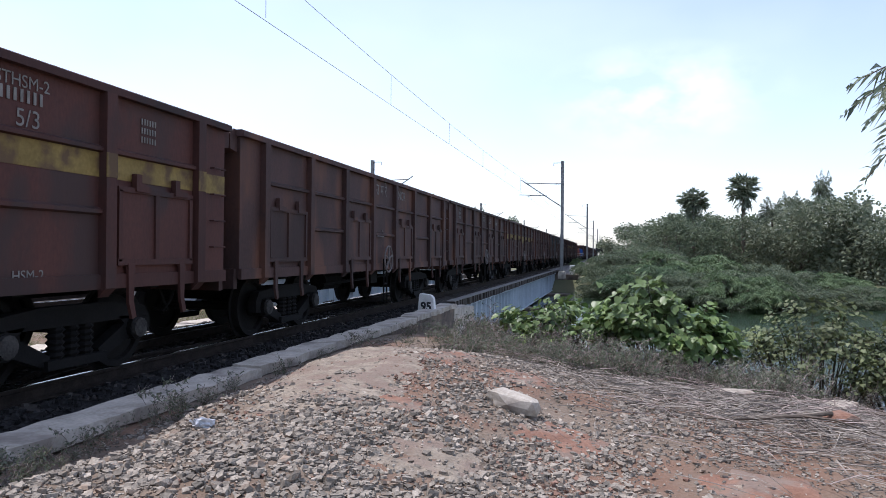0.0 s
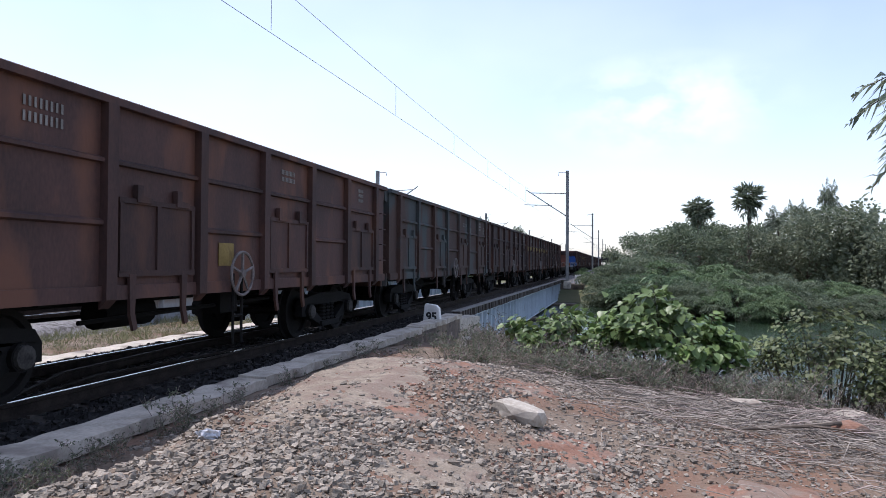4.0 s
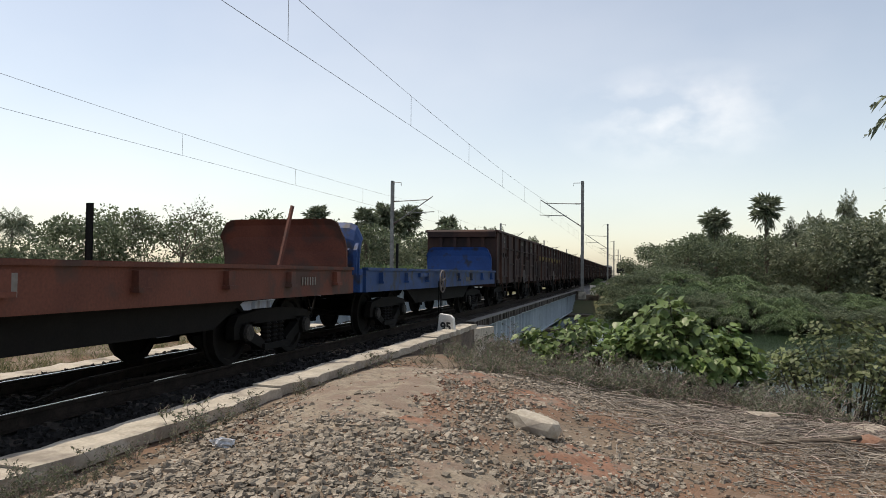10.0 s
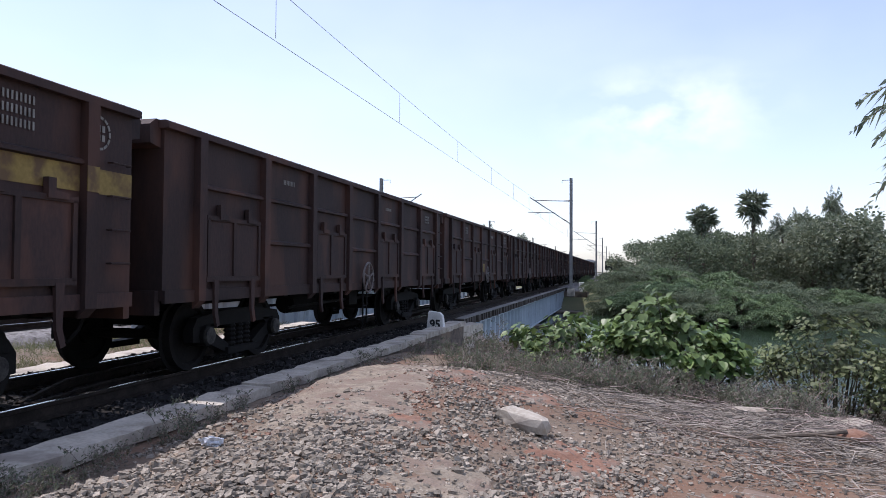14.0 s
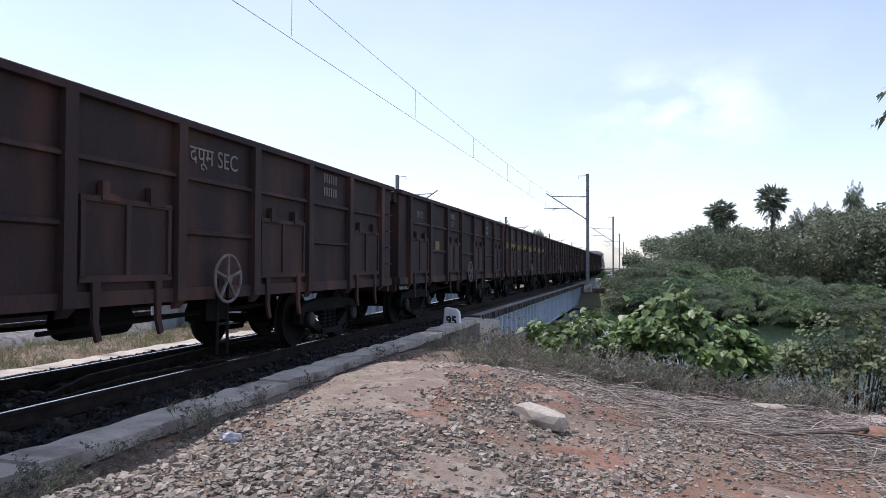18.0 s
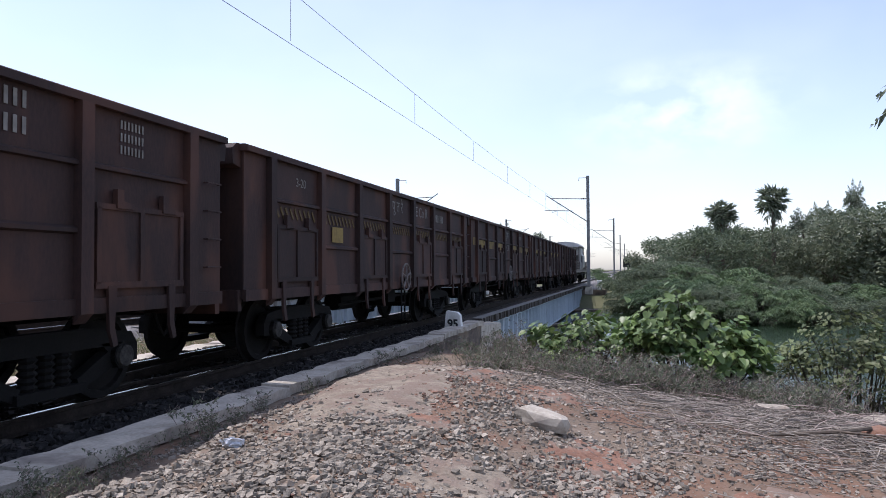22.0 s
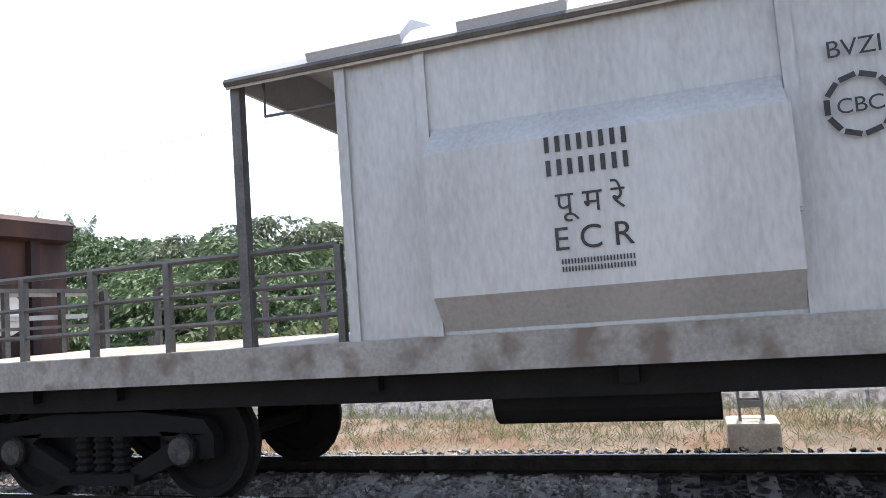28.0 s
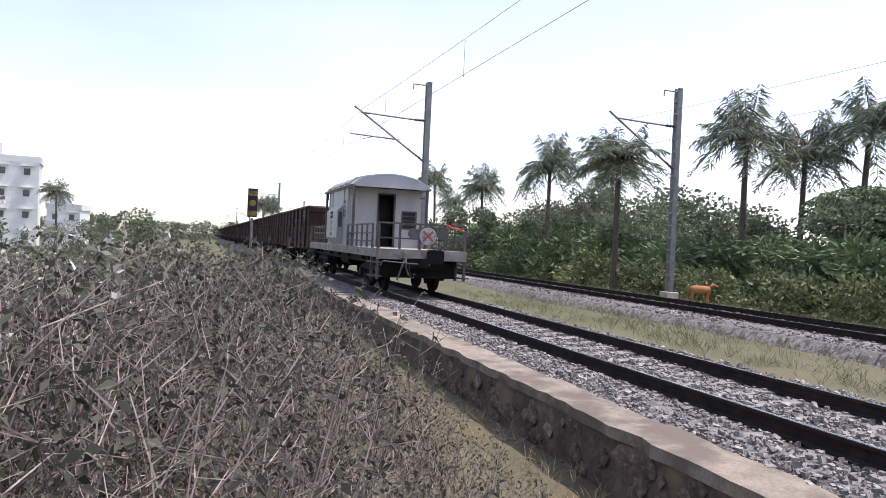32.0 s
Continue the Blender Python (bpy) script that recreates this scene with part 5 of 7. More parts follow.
stone_field("ballast_stones", 19000, ballast_place(0, -24, -0.5, 1.93), (0.014, 0.036), "ballast_stone", "grey crushed stone ballast between the rails", 11, 0.9)
# stones of the near stretch carry the train's shade in their colour
stone_field("ballast_stones", 8000, ballast_place(0, -0.5, 22, 1.93), (0.02, 0.045), "shade_stone", "ballast between the rails, blackened for train shade", 14, 0.9)
stone_field("ballast_stones", 17000, ballast_place(0, -52, -24, 1.93), (0.015, 0.04), "ballast_stone", "grey crushed stone ballast between the rails", 12, 0.9)
stone_field("ballast_stones", 8500, ballast_place(-9, -66, 12, 2.3), (0.02, 0.045), "ballast_stone", "grey crushed stone ballast of the second track", 13, 0.9)

# the larger single stones near the path
STONES = []
for k in range(10):
    r = random.Random(200 + k)
    bm = bmesh.new()
    bmesh.ops.create_icosphere(bm, subdivisions=1, radius=1)
    for v in bm.verts:
        v.co = Vector((v.co.x * r.uniform(0.8, 1.2), v.co.y * r.uniform(0.6, 1.0), v.co.z * 0.6)) * r.uniform(0.75, 1.15)
    me = bpy.data.meshes.new("stone")
    bm.to_mesh(me)
    bm.free()
    me.materials.append(M["single_stone"])
    STONES.append(me)
k = 0
sr = random.Random(77)
while k < 270:
    x, y = sr.uniform(2.9, 9.0), sr.uniform(2.8, 9.5)
    if sr.random() > rubble_keep(x, y):
        continue
    s2 = sr.uniform(0.026, 0.055)
    part("stone", STONES[k % 10], None, ground, "", pose(x, y, ground_z(x, y) + s2 * 0.25, sr.uniform(-25, 25), sr.uniform(-25, 25), sr.uniform(0, 360)) @ Matrix.Scale(s2, 4))
    k += 1

# laterite patches lie on the soil
def soil_patch(cx, cy, rx, ry, h, name, label, mat="laterite"):
    b = Build()
    n, k = 36, 12
    vs = [(cx, cy, ground_z(cx, cy) + h)]
    for j in range(1, k + 1):
        for i in range(n):
            a = 2 * math.pi * i / n
            rr = j / k * (1 + 0.45 * noise.noise(Vector((math.cos(a) * 2.2 + cx, math.sin(a) * 2.2 + cy, 1))))
            x, y = cx + rx * rr * math.cos(a), cy + ry * rr * math.sin(a)
            z = ground_z(x, y) + h * (1 - (j / k) ** 2) + (0.02 * noise.noise(Vector((x * 5, y * 5, 0))) + 0.015 * noise.noise(Vector((x * 14, y * 14, 0))) if j < k else -0.03)
            vs.append((x, y, z))
    fs = [(0, 1 + i, 1 + (i + 1) % n) for i in range(n)]
    for j in range(k - 1):
        o = 1 + j * n
        fs += [(o + i, o + n + i, o + n + (i + 1) % n, o + (i + 1) % n) for i in range(n)]
    return tagged(part(name, b.raw(vs, fs), M[mat], smooth=True), label, "soil")


soil_patch(3.85, -4.3, 1.15, 1.05, 0.03, "soil_mound", "heap of loose orange laterite soil", "heap")
soil_patch(3.9, 8.0, 1.25, 2.7, 0.02, "soil_patch", "bare dusty soil on the crest of the mound", "dust")
soil_patch(5.6, 4.9, 0.42, 0.5, 0.012, "soil_patch", "bare dusty soil among the rubble", "dust")
soil_patch(4.5, 6.0, 0.7, 0.7, 0.012, "soil_patch", "bare dusty soil among the rubble", "dust")
soil_patch(3.6, 4.6, 0.3, 0.4, 0.012, "soil_patch", "bare dusty soil among the rubble", "dust")
for (x, y, a, b2) in ((5.0, 8.6, 0.4, 0.8), (5.9, 8.3, 0.5, 0.7), (6.5, 6.3, 0.5, 0.6), (8.0, 5.9, 0.6, 0.4), (9.9, 8.9, 0.9, 0.7), (7.0, 4.6, 0.7, 0.4), (5.1, 6.0, 0.35, 0.3)):
    soil_patch(x, y, a * 0.8, b2 * 0.8, 0.022, "soil_patch", "patch of red laterite soil")

# broken concrete lump, boulders, litter
def lump(name, loc, size, rot, mat, label, category, seed, sub=2):
    bm = bmesh.new()
    bmesh.ops.create_icosphere(bm, subdivisions=sub, radius=1)
    r = random.Random(seed)
    off = Vector((r.random() * 9, r.random() * 9, r.random() * 9))
    for v in bm.verts:
        q = v.co.copy()
        v.co = Vector([math.copysign(abs(c) ** 0.6, c) for c in q]) * (1 + 0.22 * noise.noise(q * 1.4 + off))
        if sub == 3:
            v.co *= 1 + 0.5 * noise.noise(q * 3.5 + off)
        v.co = Vector((v.co.x * size[0], v.co.y * size[1], v.co.z * size[2]))
    me = bpy.data.meshes.new(name)
    bm.to_mesh(me)
    bm.free()
    me.materials.append(M[mat])
    ob = new(name, me)
    ob.matrix_basis = pose(*loc, *rot)
    return tagged(ob, label, category)


def gz(x, y, d=0.0):
    return (x, y, ground_z(x, y) + d)


lump("concrete_lump", gz(6.0, 6.75, 0.07), (0.27, 0.12, 0.1), (0, 8, -22), "wall", "broken block of pale concrete on the rubble", "rubble", 2)
lump("boulder", gz(9.1, 7.8, 0.04), (0.17, 0.14, 0.15), (0, 0, 20), "laterite", "orange laterite boulder among dead twigs", "boulder", 3)
lump("boulder", gz(9.6, 9.6, 0.06), (0.25, 0.16, 0.1), (0, 0, 50), "rubble_stone", "pale boulder on red soil", "boulder", 4)
lump("boulder", gz(8.4, 9.4, 0.06), (0.22, 0.14, 0.1), (0, 0, 10), "rubble_stone", "pale boulder by the dead twigs", "boulder", 5)
for (x, y, s, m) in ((4.2, -7.0, 0.2, "plastic"), (3.75, -6.9, 0.09, "plastic"), (3.85, 4.95, 0.08, "plastic"), (2.75, -5.6, 0.1, "plastic"), (4.3, -9.3, 0.1, "plastic"), (4.15, -9.7, 0.08, "plastic"), (3.5, -8.0, 0.08, "plastic")):
    lump("plastic_bag", gz(x, y, 0.04), (s, s * 0.7, s * 0.45), (rng.uniform(-20, 20), 10, rng.uniform(0, 90)), m, "crumpled white plastic bag on the ground", "litter", rng.random(), 3)
for (x, y, q) in ((3.55, -5.3, 0.06), (3.35, -5.15, 0.05), (3.5, -5.0, 0.045), (4.4, -4.9, 0.06), (4.15, -5.2, 0.05), (3.0, -4.75, 0.05), (3.2, -4.3, 0.06), (3.3, -4.2, 0.05), (4.5, -5.9, 0.08), (4.35, -6.05, 0.06), (3.9, -4.6, 0.04), (4.0, -4.2, 0.05)):
    lump("soil_clod", gz(x, y, q * 0.4), (q, q * 0.8, q * 0.7), (rng.uniform(-20, 20), 10, rng.uniform(0, 180)), "heap_lump", "hard clod of orange laterite on the heap", "clod", rng.random(), 2)
lump("yellow_leaf_litter", gz(6.1, 13.2, 0.25), (0.07, 0.05, 0.02), (20, 0, 10), "yellow", "yellow scrap caught in the weeds", "litter", 9)
# brick and stone pieces broken out of the wall
for i, (y, w) in enumerate(((-6.35, 0.2), (-6.75, 0.24), (-5.7, 0.22))):
    b = Build()
    b.box((2.53, y, -0.4), (0.16, w, 0.2))
    part("brick", b, M["brick"], wall_near)

wr = random.Random(31)
wall_stones = []
for k in range(6):
    me = STONES[k].copy()
    me.materials.clear()
    me.materials.append(M["wall_rubble"])
    wall_stones.append(me)
for y0, y1, n in ((-15, -5.4, 125), (-44, -32, 75)):
    for k in range(n):
        q = wr.uniform(0.09, 0.19)
        part("wall_stone", wall_stones[k % 6], None, wall_near, "", pose(2.47, wr.uniform(y0, y1), wr.uniform(-0.95, -0.36), wr.uniform(-15, 15), 90, wr.uniform(-15, 15)) @ Matrix.Diagonal((q * 0.8, q * 1.25, q * 0.62, 1)))

# ================= plants =================
class Cloud:
    """Collects leaf blades as one mesh with numpy."""

    def __init__(self, seed):
        self.r = np.random.RandomState(seed)
        self.v, self.n = [], 0
        self.fq = []

    def blades(self, pts, length, width, up=0.2, droop=0.0, dirs=None):
        """A kite-shaped blade at each point."""
        pts = np.asarray(pts, float)
        n = len(pts)
        r = self.r
        d = r.normal(size=(n, 3)) if dirs is None else np.asarray(dirs, float) + 0.25 * r.normal(size=(n, 3))
        d[:, 2] += up
        d /= np.linalg.norm(d, axis=1)[:, None] + 1e-9
        s = np.cross(d, r.normal(size=(n, 3)))
        s /= np.linalg.norm(s, axis=1)[:, None] + 1e-9
        L = (length * (0.6 + 0.8 * r.rand(n)))[:, None]
        W = (width * (0.6 + 0.8 * r.rand(n)))[:, None]
        a = pts
        mid = pts + d * L * 0.45
        b, c = mid + s * W / 2, mid - s * W / 2
        e = pts + d * L
        e[:, 2] -= droop * L[:, 0]
        self.v.append(np.stack([a, b, e, c], 1).reshape(-1, 3))
        self.fq.append(np.arange(n * 4).reshape(-1, 4) + self.n)
        self.n += n * 4

    def mesh(self, name, mat):
        me = bpy.data.meshes.new(name)
        me.from_pydata(np.concatenate(self.v).tolist(), [], np.concatenate(self.fq).tolist())
        me.materials.append(mat)
        return me


def limb(b, p, d, length, r0, r, depth, tips, spread=0.6, up=0.25):
    pts, rad = [p.copy()], [r0]
    q, dd = p.copy(), d.normalized()
    for k in range(3):
        dd = (dd + Vector((r.uniform(-1, 1), r.uniform(-1, 1), r.uniform(-0.4, 1) * up)) * 0.28).normalized()
        q = q + dd * length / 3
        pts.append(q.copy())
        rad.append(r0 * (1 - 0.2 * (k + 1)))
    b.tube(pts, rad, 5 if depth > 1 else 4, False)
    if depth == 0:
        tips.append(q)
        return
    for k in range(r.choice((2, 3))):
        nd = (dd + Vector((r.uniform(-1, 1), r.uniform(-1, 1), r.uniform(-0.3, 1) * up * 2)) * spread).normalized()
        limb(b, q, nd, length * r.uniform(0.62, 0.82), rad[-1] * 0.8, r, depth - 1, tips, spread, up)
    if depth > 1:
        tips.append(q)


def tree_meshes(seed, h, crown, leaf, leaf_len, leaf_w, count, trunk=0.3, base=0.35, clump=0.9, flat=0.75, skirt=0):
    """Trunk with limbs, and a crown of leaf clumps with gaps."""
    r = random.Random(seed)
    b, tips = Build(), []
    p = Vector((0, 0, -0.3))
    pts, rad = [p.copy()], [h * 0.03 * trunk / 0.3]
    for k in range(3):
        p = p + Vector((r.uniform(-0.25, 0.25), r.uniform(-0.25, 0.25), h * base / 3))
        pts.append(p.copy())
        rad.append(rad[0] * (1 - 0.13 * (k + 1)))
    b.tube(pts, rad, 8, False)
    for k in range(5):
        a = 2 * math.pi * k / 5 + r.uniform(-0.4, 0.4)
        d = Vector((math.cos(a) * crown / h * 1.6, math.sin(a) * crown / h * 1.6, r.uniform(0.6, 1.3)))
        limb(b, p, d, h * 0.27, rad[-1] * 0.6, r, 2, tips)
    c = Cloud(seed)
    rr = c.r
    for k in range(skirt):
        a, q = r.uniform(0, 6.28), crown * math.sqrt(r.uniform(0.05, 0.9))
        tips.append(Vector((math.cos(a) * q, math.sin(a) * q, h * r.uniform(0.03, 0.5) * (1 - 0.5 * q / crown))))
    per = max(6, count // len(tips))
    for t in tips:
        n = int(per * r.uniform(0.5, 1.5))
        cs = clump * r.uniform(0.6, 1.3)
        q = rr.normal(size=(n, 3))
        q /= np.linalg.norm(q, axis=1)[:, None]
        q *= cs * (0.35 + 0.65 * rr.rand(n, 1) ** 0.5)
        q[:, 2] *= flat
        c.blades(q + np.array(t), leaf_len, leaf_w, 0.15, 0.15, dirs=q)
    return b.mesh("trunk", M["bark"], True), c.mesh("crown", M[leaf])


def plant(name, meshes, label, category, group, m, names=("trunk", "crown")):
    t = thing(name, label, category, group, at=m)
    for nm, me in zip(names, meshes):
        ob = part(nm, me, None, t)
        if nm == "seed_head":
            tagged(ob, "fluffy white seed heads", kind="stuff")
    return t


def spot(x, y, rz=0, sink=0.1):
    return pose(x, y, ground_z(x, y) - sink, 0, 0, rz)


def stand(meshes, name, label, category, group, x, y, wide, tall, rz, names=("trunk", "crown")):
    t = plant(name, meshes, label, category, group, spot(x, y, rz), names)
    t.scale = (wide, wide, tall)
    return t


def put(cache, key, meshes, name, label, category, group, x, y, s, rz=None, names=("trunk", "crown")):
    t = plant(name, meshes, label, category, group, spot(x, y, rng.uniform(0, 360) if rz is None else rz), names)
    t.scale = (s * rng.uniform(0.9, 1.1), s * rng.uniform(0.9, 1.1), s * rng.uniform(0.92, 1.08))
    return t


def umbrella_meshes(seed, h, crown, pads, per, leaf):
    """Several arching stems under a wide crown of flat, drooping layers with gaps."""
    r = random.Random(seed)
    b, c = Build(), Cloud(seed)
    q = c.r
    for k in range(pads):
        a, u = r.uniform(0, 6.28), math.sqrt(r.random())
        z = h * (1 - 0.4 * u * u) * (r.uniform(0.5, 0.8) if k % 3 == 0 else r.uniform(0.8, 1.14))
        t = np.array([math.cos(a) * crown * u, math.sin(a) * crown * u, z])
        if k % 5 == 0:
            b.tube([(t[0] * 0.08, t[1] * 0.08, -0.4), (t[0] * 0.3, t[1] * 0.3, z * 0.55), (t[0] * 0.75, t[1] * 0.75, z * 0.88), t - np.array([0, 0, 0.1])], [0.08, 0.06, 0.04, 0.015], 5, False)
        rad = r.uniform(0.6, 1.35)
        n = int(per * rad * rad)
        ang, rr = q.uniform(0, 6.28, n), np.sqrt(q.rand(n)) * rad * (0.75 + 0.25 * q.rand(n))
        rr *= 1 + 0.28 * np.sin(ang * 3 + a * 5) + 0.15 * np.sin(ang * 7 + a)
        p = np.stack([np.cos(ang) * rr, np.sin(ang) * rr, -0.42 * rr * rr / rad + q.uniform(-0.07, 0.05, n)], 1)
        d = np.stack([np.cos(ang) + math.cos(a) * 0.4, np.sin(ang) + math.sin(a) * 0.4, -0.25 - 0.3 * rr / rad], 1) + 0.3 * q.normal(size=(n, 3))
        c.blades(p + t, 0.2, 0.06, 0.0, 0.12, dirs=d)
    return b.mesh("trunk", M["bark"], True), c.mesh("crown", M[leaf])


def mass_meshes(seed, h, crown, pads, per, leaf, blade=0.3):
    """A tree leafed to the ground: drooping leaf layers over a dome, deep gaps between them."""
    r = random.Random(seed)
    b, c = Build(), Cloud(seed)
    q = c.r
    b.tube([(0, 0, -0.3), (0.15, 0.1, h * 0.35), (0.1, 0.3, h * 0.75)], [0.2, 0.15, 0.06], 7, False)
    for k in range(pads):
        a, f = r.uniform(0, 6.28), math.acos(r.uniform(-0.25, 1.0))
        shell = r.uniform(0.82, 1.08)
        t = np.array([math.cos(a) * math.sin(f) * crown * shell, math.sin(a) * math.sin(f) * crown * shell, h * (0.32 + 0.62 * math.cos(f) * shell)])
        if k % 6 == 0:
            b.tube([(0, 0, t[2] * 0.4), Vector(t) * 0.6 + Vector((0, 0, t[2] * 0.3)), t], [0.08, 0.05, 0.02], 5, False)
        rad = r.uniform(0.5, 1.15) * crown / 4.4
        n = int(per * rad * rad)
        ang, rr = q.uniform(0, 6.28, n), np.sqrt(q.rand(n)) * rad
        rr *= 1 + 0.25 * np.sin(ang * 3 + a * 5)
        p = np.stack([np.cos(ang) * rr, np.sin(ang) * rr, -0.5 * rr * rr / rad + q.uniform(-0.12, 0.08, n)], 1)
        p[:, :2] += np.array([math.cos(a), math.sin(a)]) * (0.35 * rad * math.sin(f))
        d = np.stack([np.cos(ang) + math.cos(a) * 0.6, np.sin(ang) + math.sin(a) * 0.6, -0.2 - 0.4 * rr / rad], 1) + 0.35 * q.normal(size=(n, 3))
        c.blades(p + t, blade, blade * 0.36, 0.0, 0.12, dirs=d)
    return b.mesh("trunk", M["bark"], True), c.mesh("crown", M[leaf])


FAR_B = [tree_meshes(170 + i, 9, 4.4, "leaf_tree", 0.62, 0.42, 1200, clump=1.3, base=0.2, skirt=24) for i in range(3)]
FAR_G = [tree_meshes(175 + i, 8, 4.2, "leaf_grey", 0.6, 0.4, 1200, clump=1.3, base=0.18, skirt=24) for i in range(3)]
UMB = [umbrella_meshes(140 + i, 3.7, 4.3, 58, 640, ("umbrella", "leaf_fern", "leaf_tree")[i]) for i in range(3)]
HEDGE = [mass_meshes(150 + i, 7.9, 4.6, 165, 170, ("leaf_fern", "leaf_tree", "leaf_fern")[i]) for i in range(3)]
SHRUB = [tree_meshes(160 + i, 2.7, 1.7, "leaf_vine", 0.2, 0.125, 1500, clump=0.5, base=0.15, skirt=26) for i in range(3)]
BROAD = [tree_meshes(20 + i, 9, 4.2, "leaf_tree", 0.34, 0.2, 7000, clump=1.1, base=0.2, skirt=22) for i in range(3)]
BROAD_F = [tree_meshes(25 + i, 9, 4.4, "leaf_tree", 0.33, 0.21, 3900, clump=1.3, base=0.2, skirt=26) for i in range(3)]
GREY_F = [tree_meshes(30 + i, 8, 4.2, "leaf_grey", 0.32, 0.19, 3900, clump=1.2, base=0.18, skirt=26) for i in range(3)]
FERN = [mass_meshes(40 + i, 4.7, 3.5, 100, 190, "leaf_fern", 0.25) for i in range(3)]
FERN_F = [tree_meshes(45 + i, 5, 4.4, "leaf_fern", 0.52, 0.14, 2400, base=0.1, clump=1.05, flat=0.5, skirt=22) for i in range(3)]
BARE = tree_meshes(50, 9, 4.0, "leaf_dry", 0.25, 0.12, 700, clump=0.9)

BROAD_L, GREY_L, FERN_L = "dark green broadleaf tree with a dense uneven crown", "dusty grey-green tree with a rounded crown", "low feathery green thorn tree spreading over the bank"


def at_az(az, dist, cx=6.7):
    a = radians(az)
    return cx - dist * math.sin(a), dist * math.cos(a)


# bank of the pond, right of the bridge
for az, d, s in ((-14.6, 84, 1.2), (-16.2, 86, 1.15), (-17.6, 84, 1.15), (-1.5, 84, 0.72), (-3, 88, 0.85), (-4.6, 80, 0.85), (-6.5, 90, 0.95), (-8.2, 84, 0.88), (-10.2, 92, 0.95), (-12, 86, 0.95), (-13.4, 84, 1.0), (-19, 84, 1.05), (-18.5, 82, 1.0), (-21, 84, 0.92), (-24, 86, 0.95), (-3.8, 96, 0.95), (-5.6, 98, 1.0), (-7.4, 96, 1.0), (-9.2, 97, 1.0), (-11, 98, 1.0), (-13, 95, 0.95), (-15, 96, 1.0), (-17.2, 93, 1.0), (-2.2, 94, 0.85), (0.0, 100, 0.42), (-0.8, 106, 0.5)):
    x, y = at_az(az, d)
    k = rng.randrange(3)
    if rng.random() < 0.5:
        put(None, None, GREY_F[k], "tree", GREY_L, "tree", "trees on the pond bank", x, y, s * 1.14)
    else:
        put(None, None, BROAD_F[k], "tree", BROAD_L, "tree", "trees on the pond bank", x, y, s * 1.06)
for az, d, s in ((1.9, 76, 0.35), (0.6, 66, 0.45), (-1.2, 60, 0.85), (-3.3, 57, 1.2), (-6.3, 51, 1.15), (-9.2, 51, 1.3), (-12.6, 53, 1.0), (-16.8, 58, 0.9), (-20, 58, 0.8), (-2.2, 68, 1.35), (-5.0, 66, 1.5), (-8.0, 64, 1.3), (-11.2, 66, 1.45), (-14.8, 68, 1.0), (1.0, 84, 0.4), (-1.7, 76, 1.1), (2.3, 96, 0.45), (2.6, 120, 0.55), (3.0, 150, 0.7)):
    x, y = at_az(az, d)
    k = rng.randrange(3)
    put(None, None, (UMB if d < 70 else FERN_F)[k], "thorn_tree", FERN_L, "tree", "thorn trees on the pond bank", x, y, s * (rng.uniform(0.6, 0.85) if d < 70 else 0.8))
    if d < 62 and az > -13:
        x, y = at_az(az + rng.uniform(1.0, 1.8), d + 2)
        put(None, None, BROAD[k], "tree", "small dark broadleaf tree among the thorn trees", "tree", "trees on the pond bank", x, y, rng.uniform(0.38, 0.52))
        x, y = at_az(az + rng.uniform(-0.6, 0.6), d + 1.2)
        put(None, None, BROAD_F[k], "shrub", "dark green shrub under the thorn trees", "shrub", "shrubs on the pond bank", x, y, rng.uniform(0.36, 0.46))

# beyond the tracks on the other side, seen over the flat wagons
for az in (46.5, 44.8, 42.6, 40.8, 39, 37.2, 33.2, 31.5, 30, 28.2, 26.5, 25, 23.2, 21.5, 20.2, 18.6, 17.2, 15.8, 14.6, 13.2, 12, 48, 50, 53, 56):
    d = rng.uniform(88, 112)
    x, y = at_az(az, d)
    k = rng.randrange(3)
    if rng.random() < 0.6:
        put(None, None, BROAD_F[k], "tree", BROAD_L, "tree", "trees beyond the tracks", x, y, rng.uniform(1.0, 1.35))
    else:
        put(None, None, GREY_F[k], "tree", GREY_L, "tree", "trees beyond the tracks", x, y, rng.uniform(1.0, 1.3))
    x, y = at_az(az + 0.8, d - 14)
    put(None, None, FERN_F[k], "thorn_tree", FERN_L, "tree", "trees beyond the tracks", x, y, rng.uniform(0.8, 1.1))
x, y = at_az(34.4, 92)
put(None, None, BARE, "bare_tree", "nearly leafless pale tree", "tree", "", x, y, 1.2)

# far along the line, both sides
for k in range(46):
    y = rng.uniform(120, 420)
    side = rng.choice((-1, 1))
    x = side * rng.uniform(16, 30 + y * 0.22) + (2 if side > 0 else -12)
    put(None, None, (FAR_B if k % 2 else FAR_G)[k % 3], "tree", BROAD_L if k % 2 else GREY_L, "tree", "far trees along the line", x, y, rng.uniform(0.8, 1.25))
for k in range(40):
    y = -rng.uniform(110, 330)
    side = rng.choice((-1, 1, 1))
    x = side * rng.uniform(12, 40 + -y * 0.2) + (4 if side > 0 else -14)
    if 5.5 < math.degrees(math.atan2(x - 6.7, -y)) < 14 and y > -175:
        x += 32
    put(None, None, (FAR_B if k % 2 else FAR_G)[k % 3], "tree", BROAD_L if k % 2 else GREY_L, "tree", "far trees along the line", x, y, rng.uniform(0.75, 1.15))

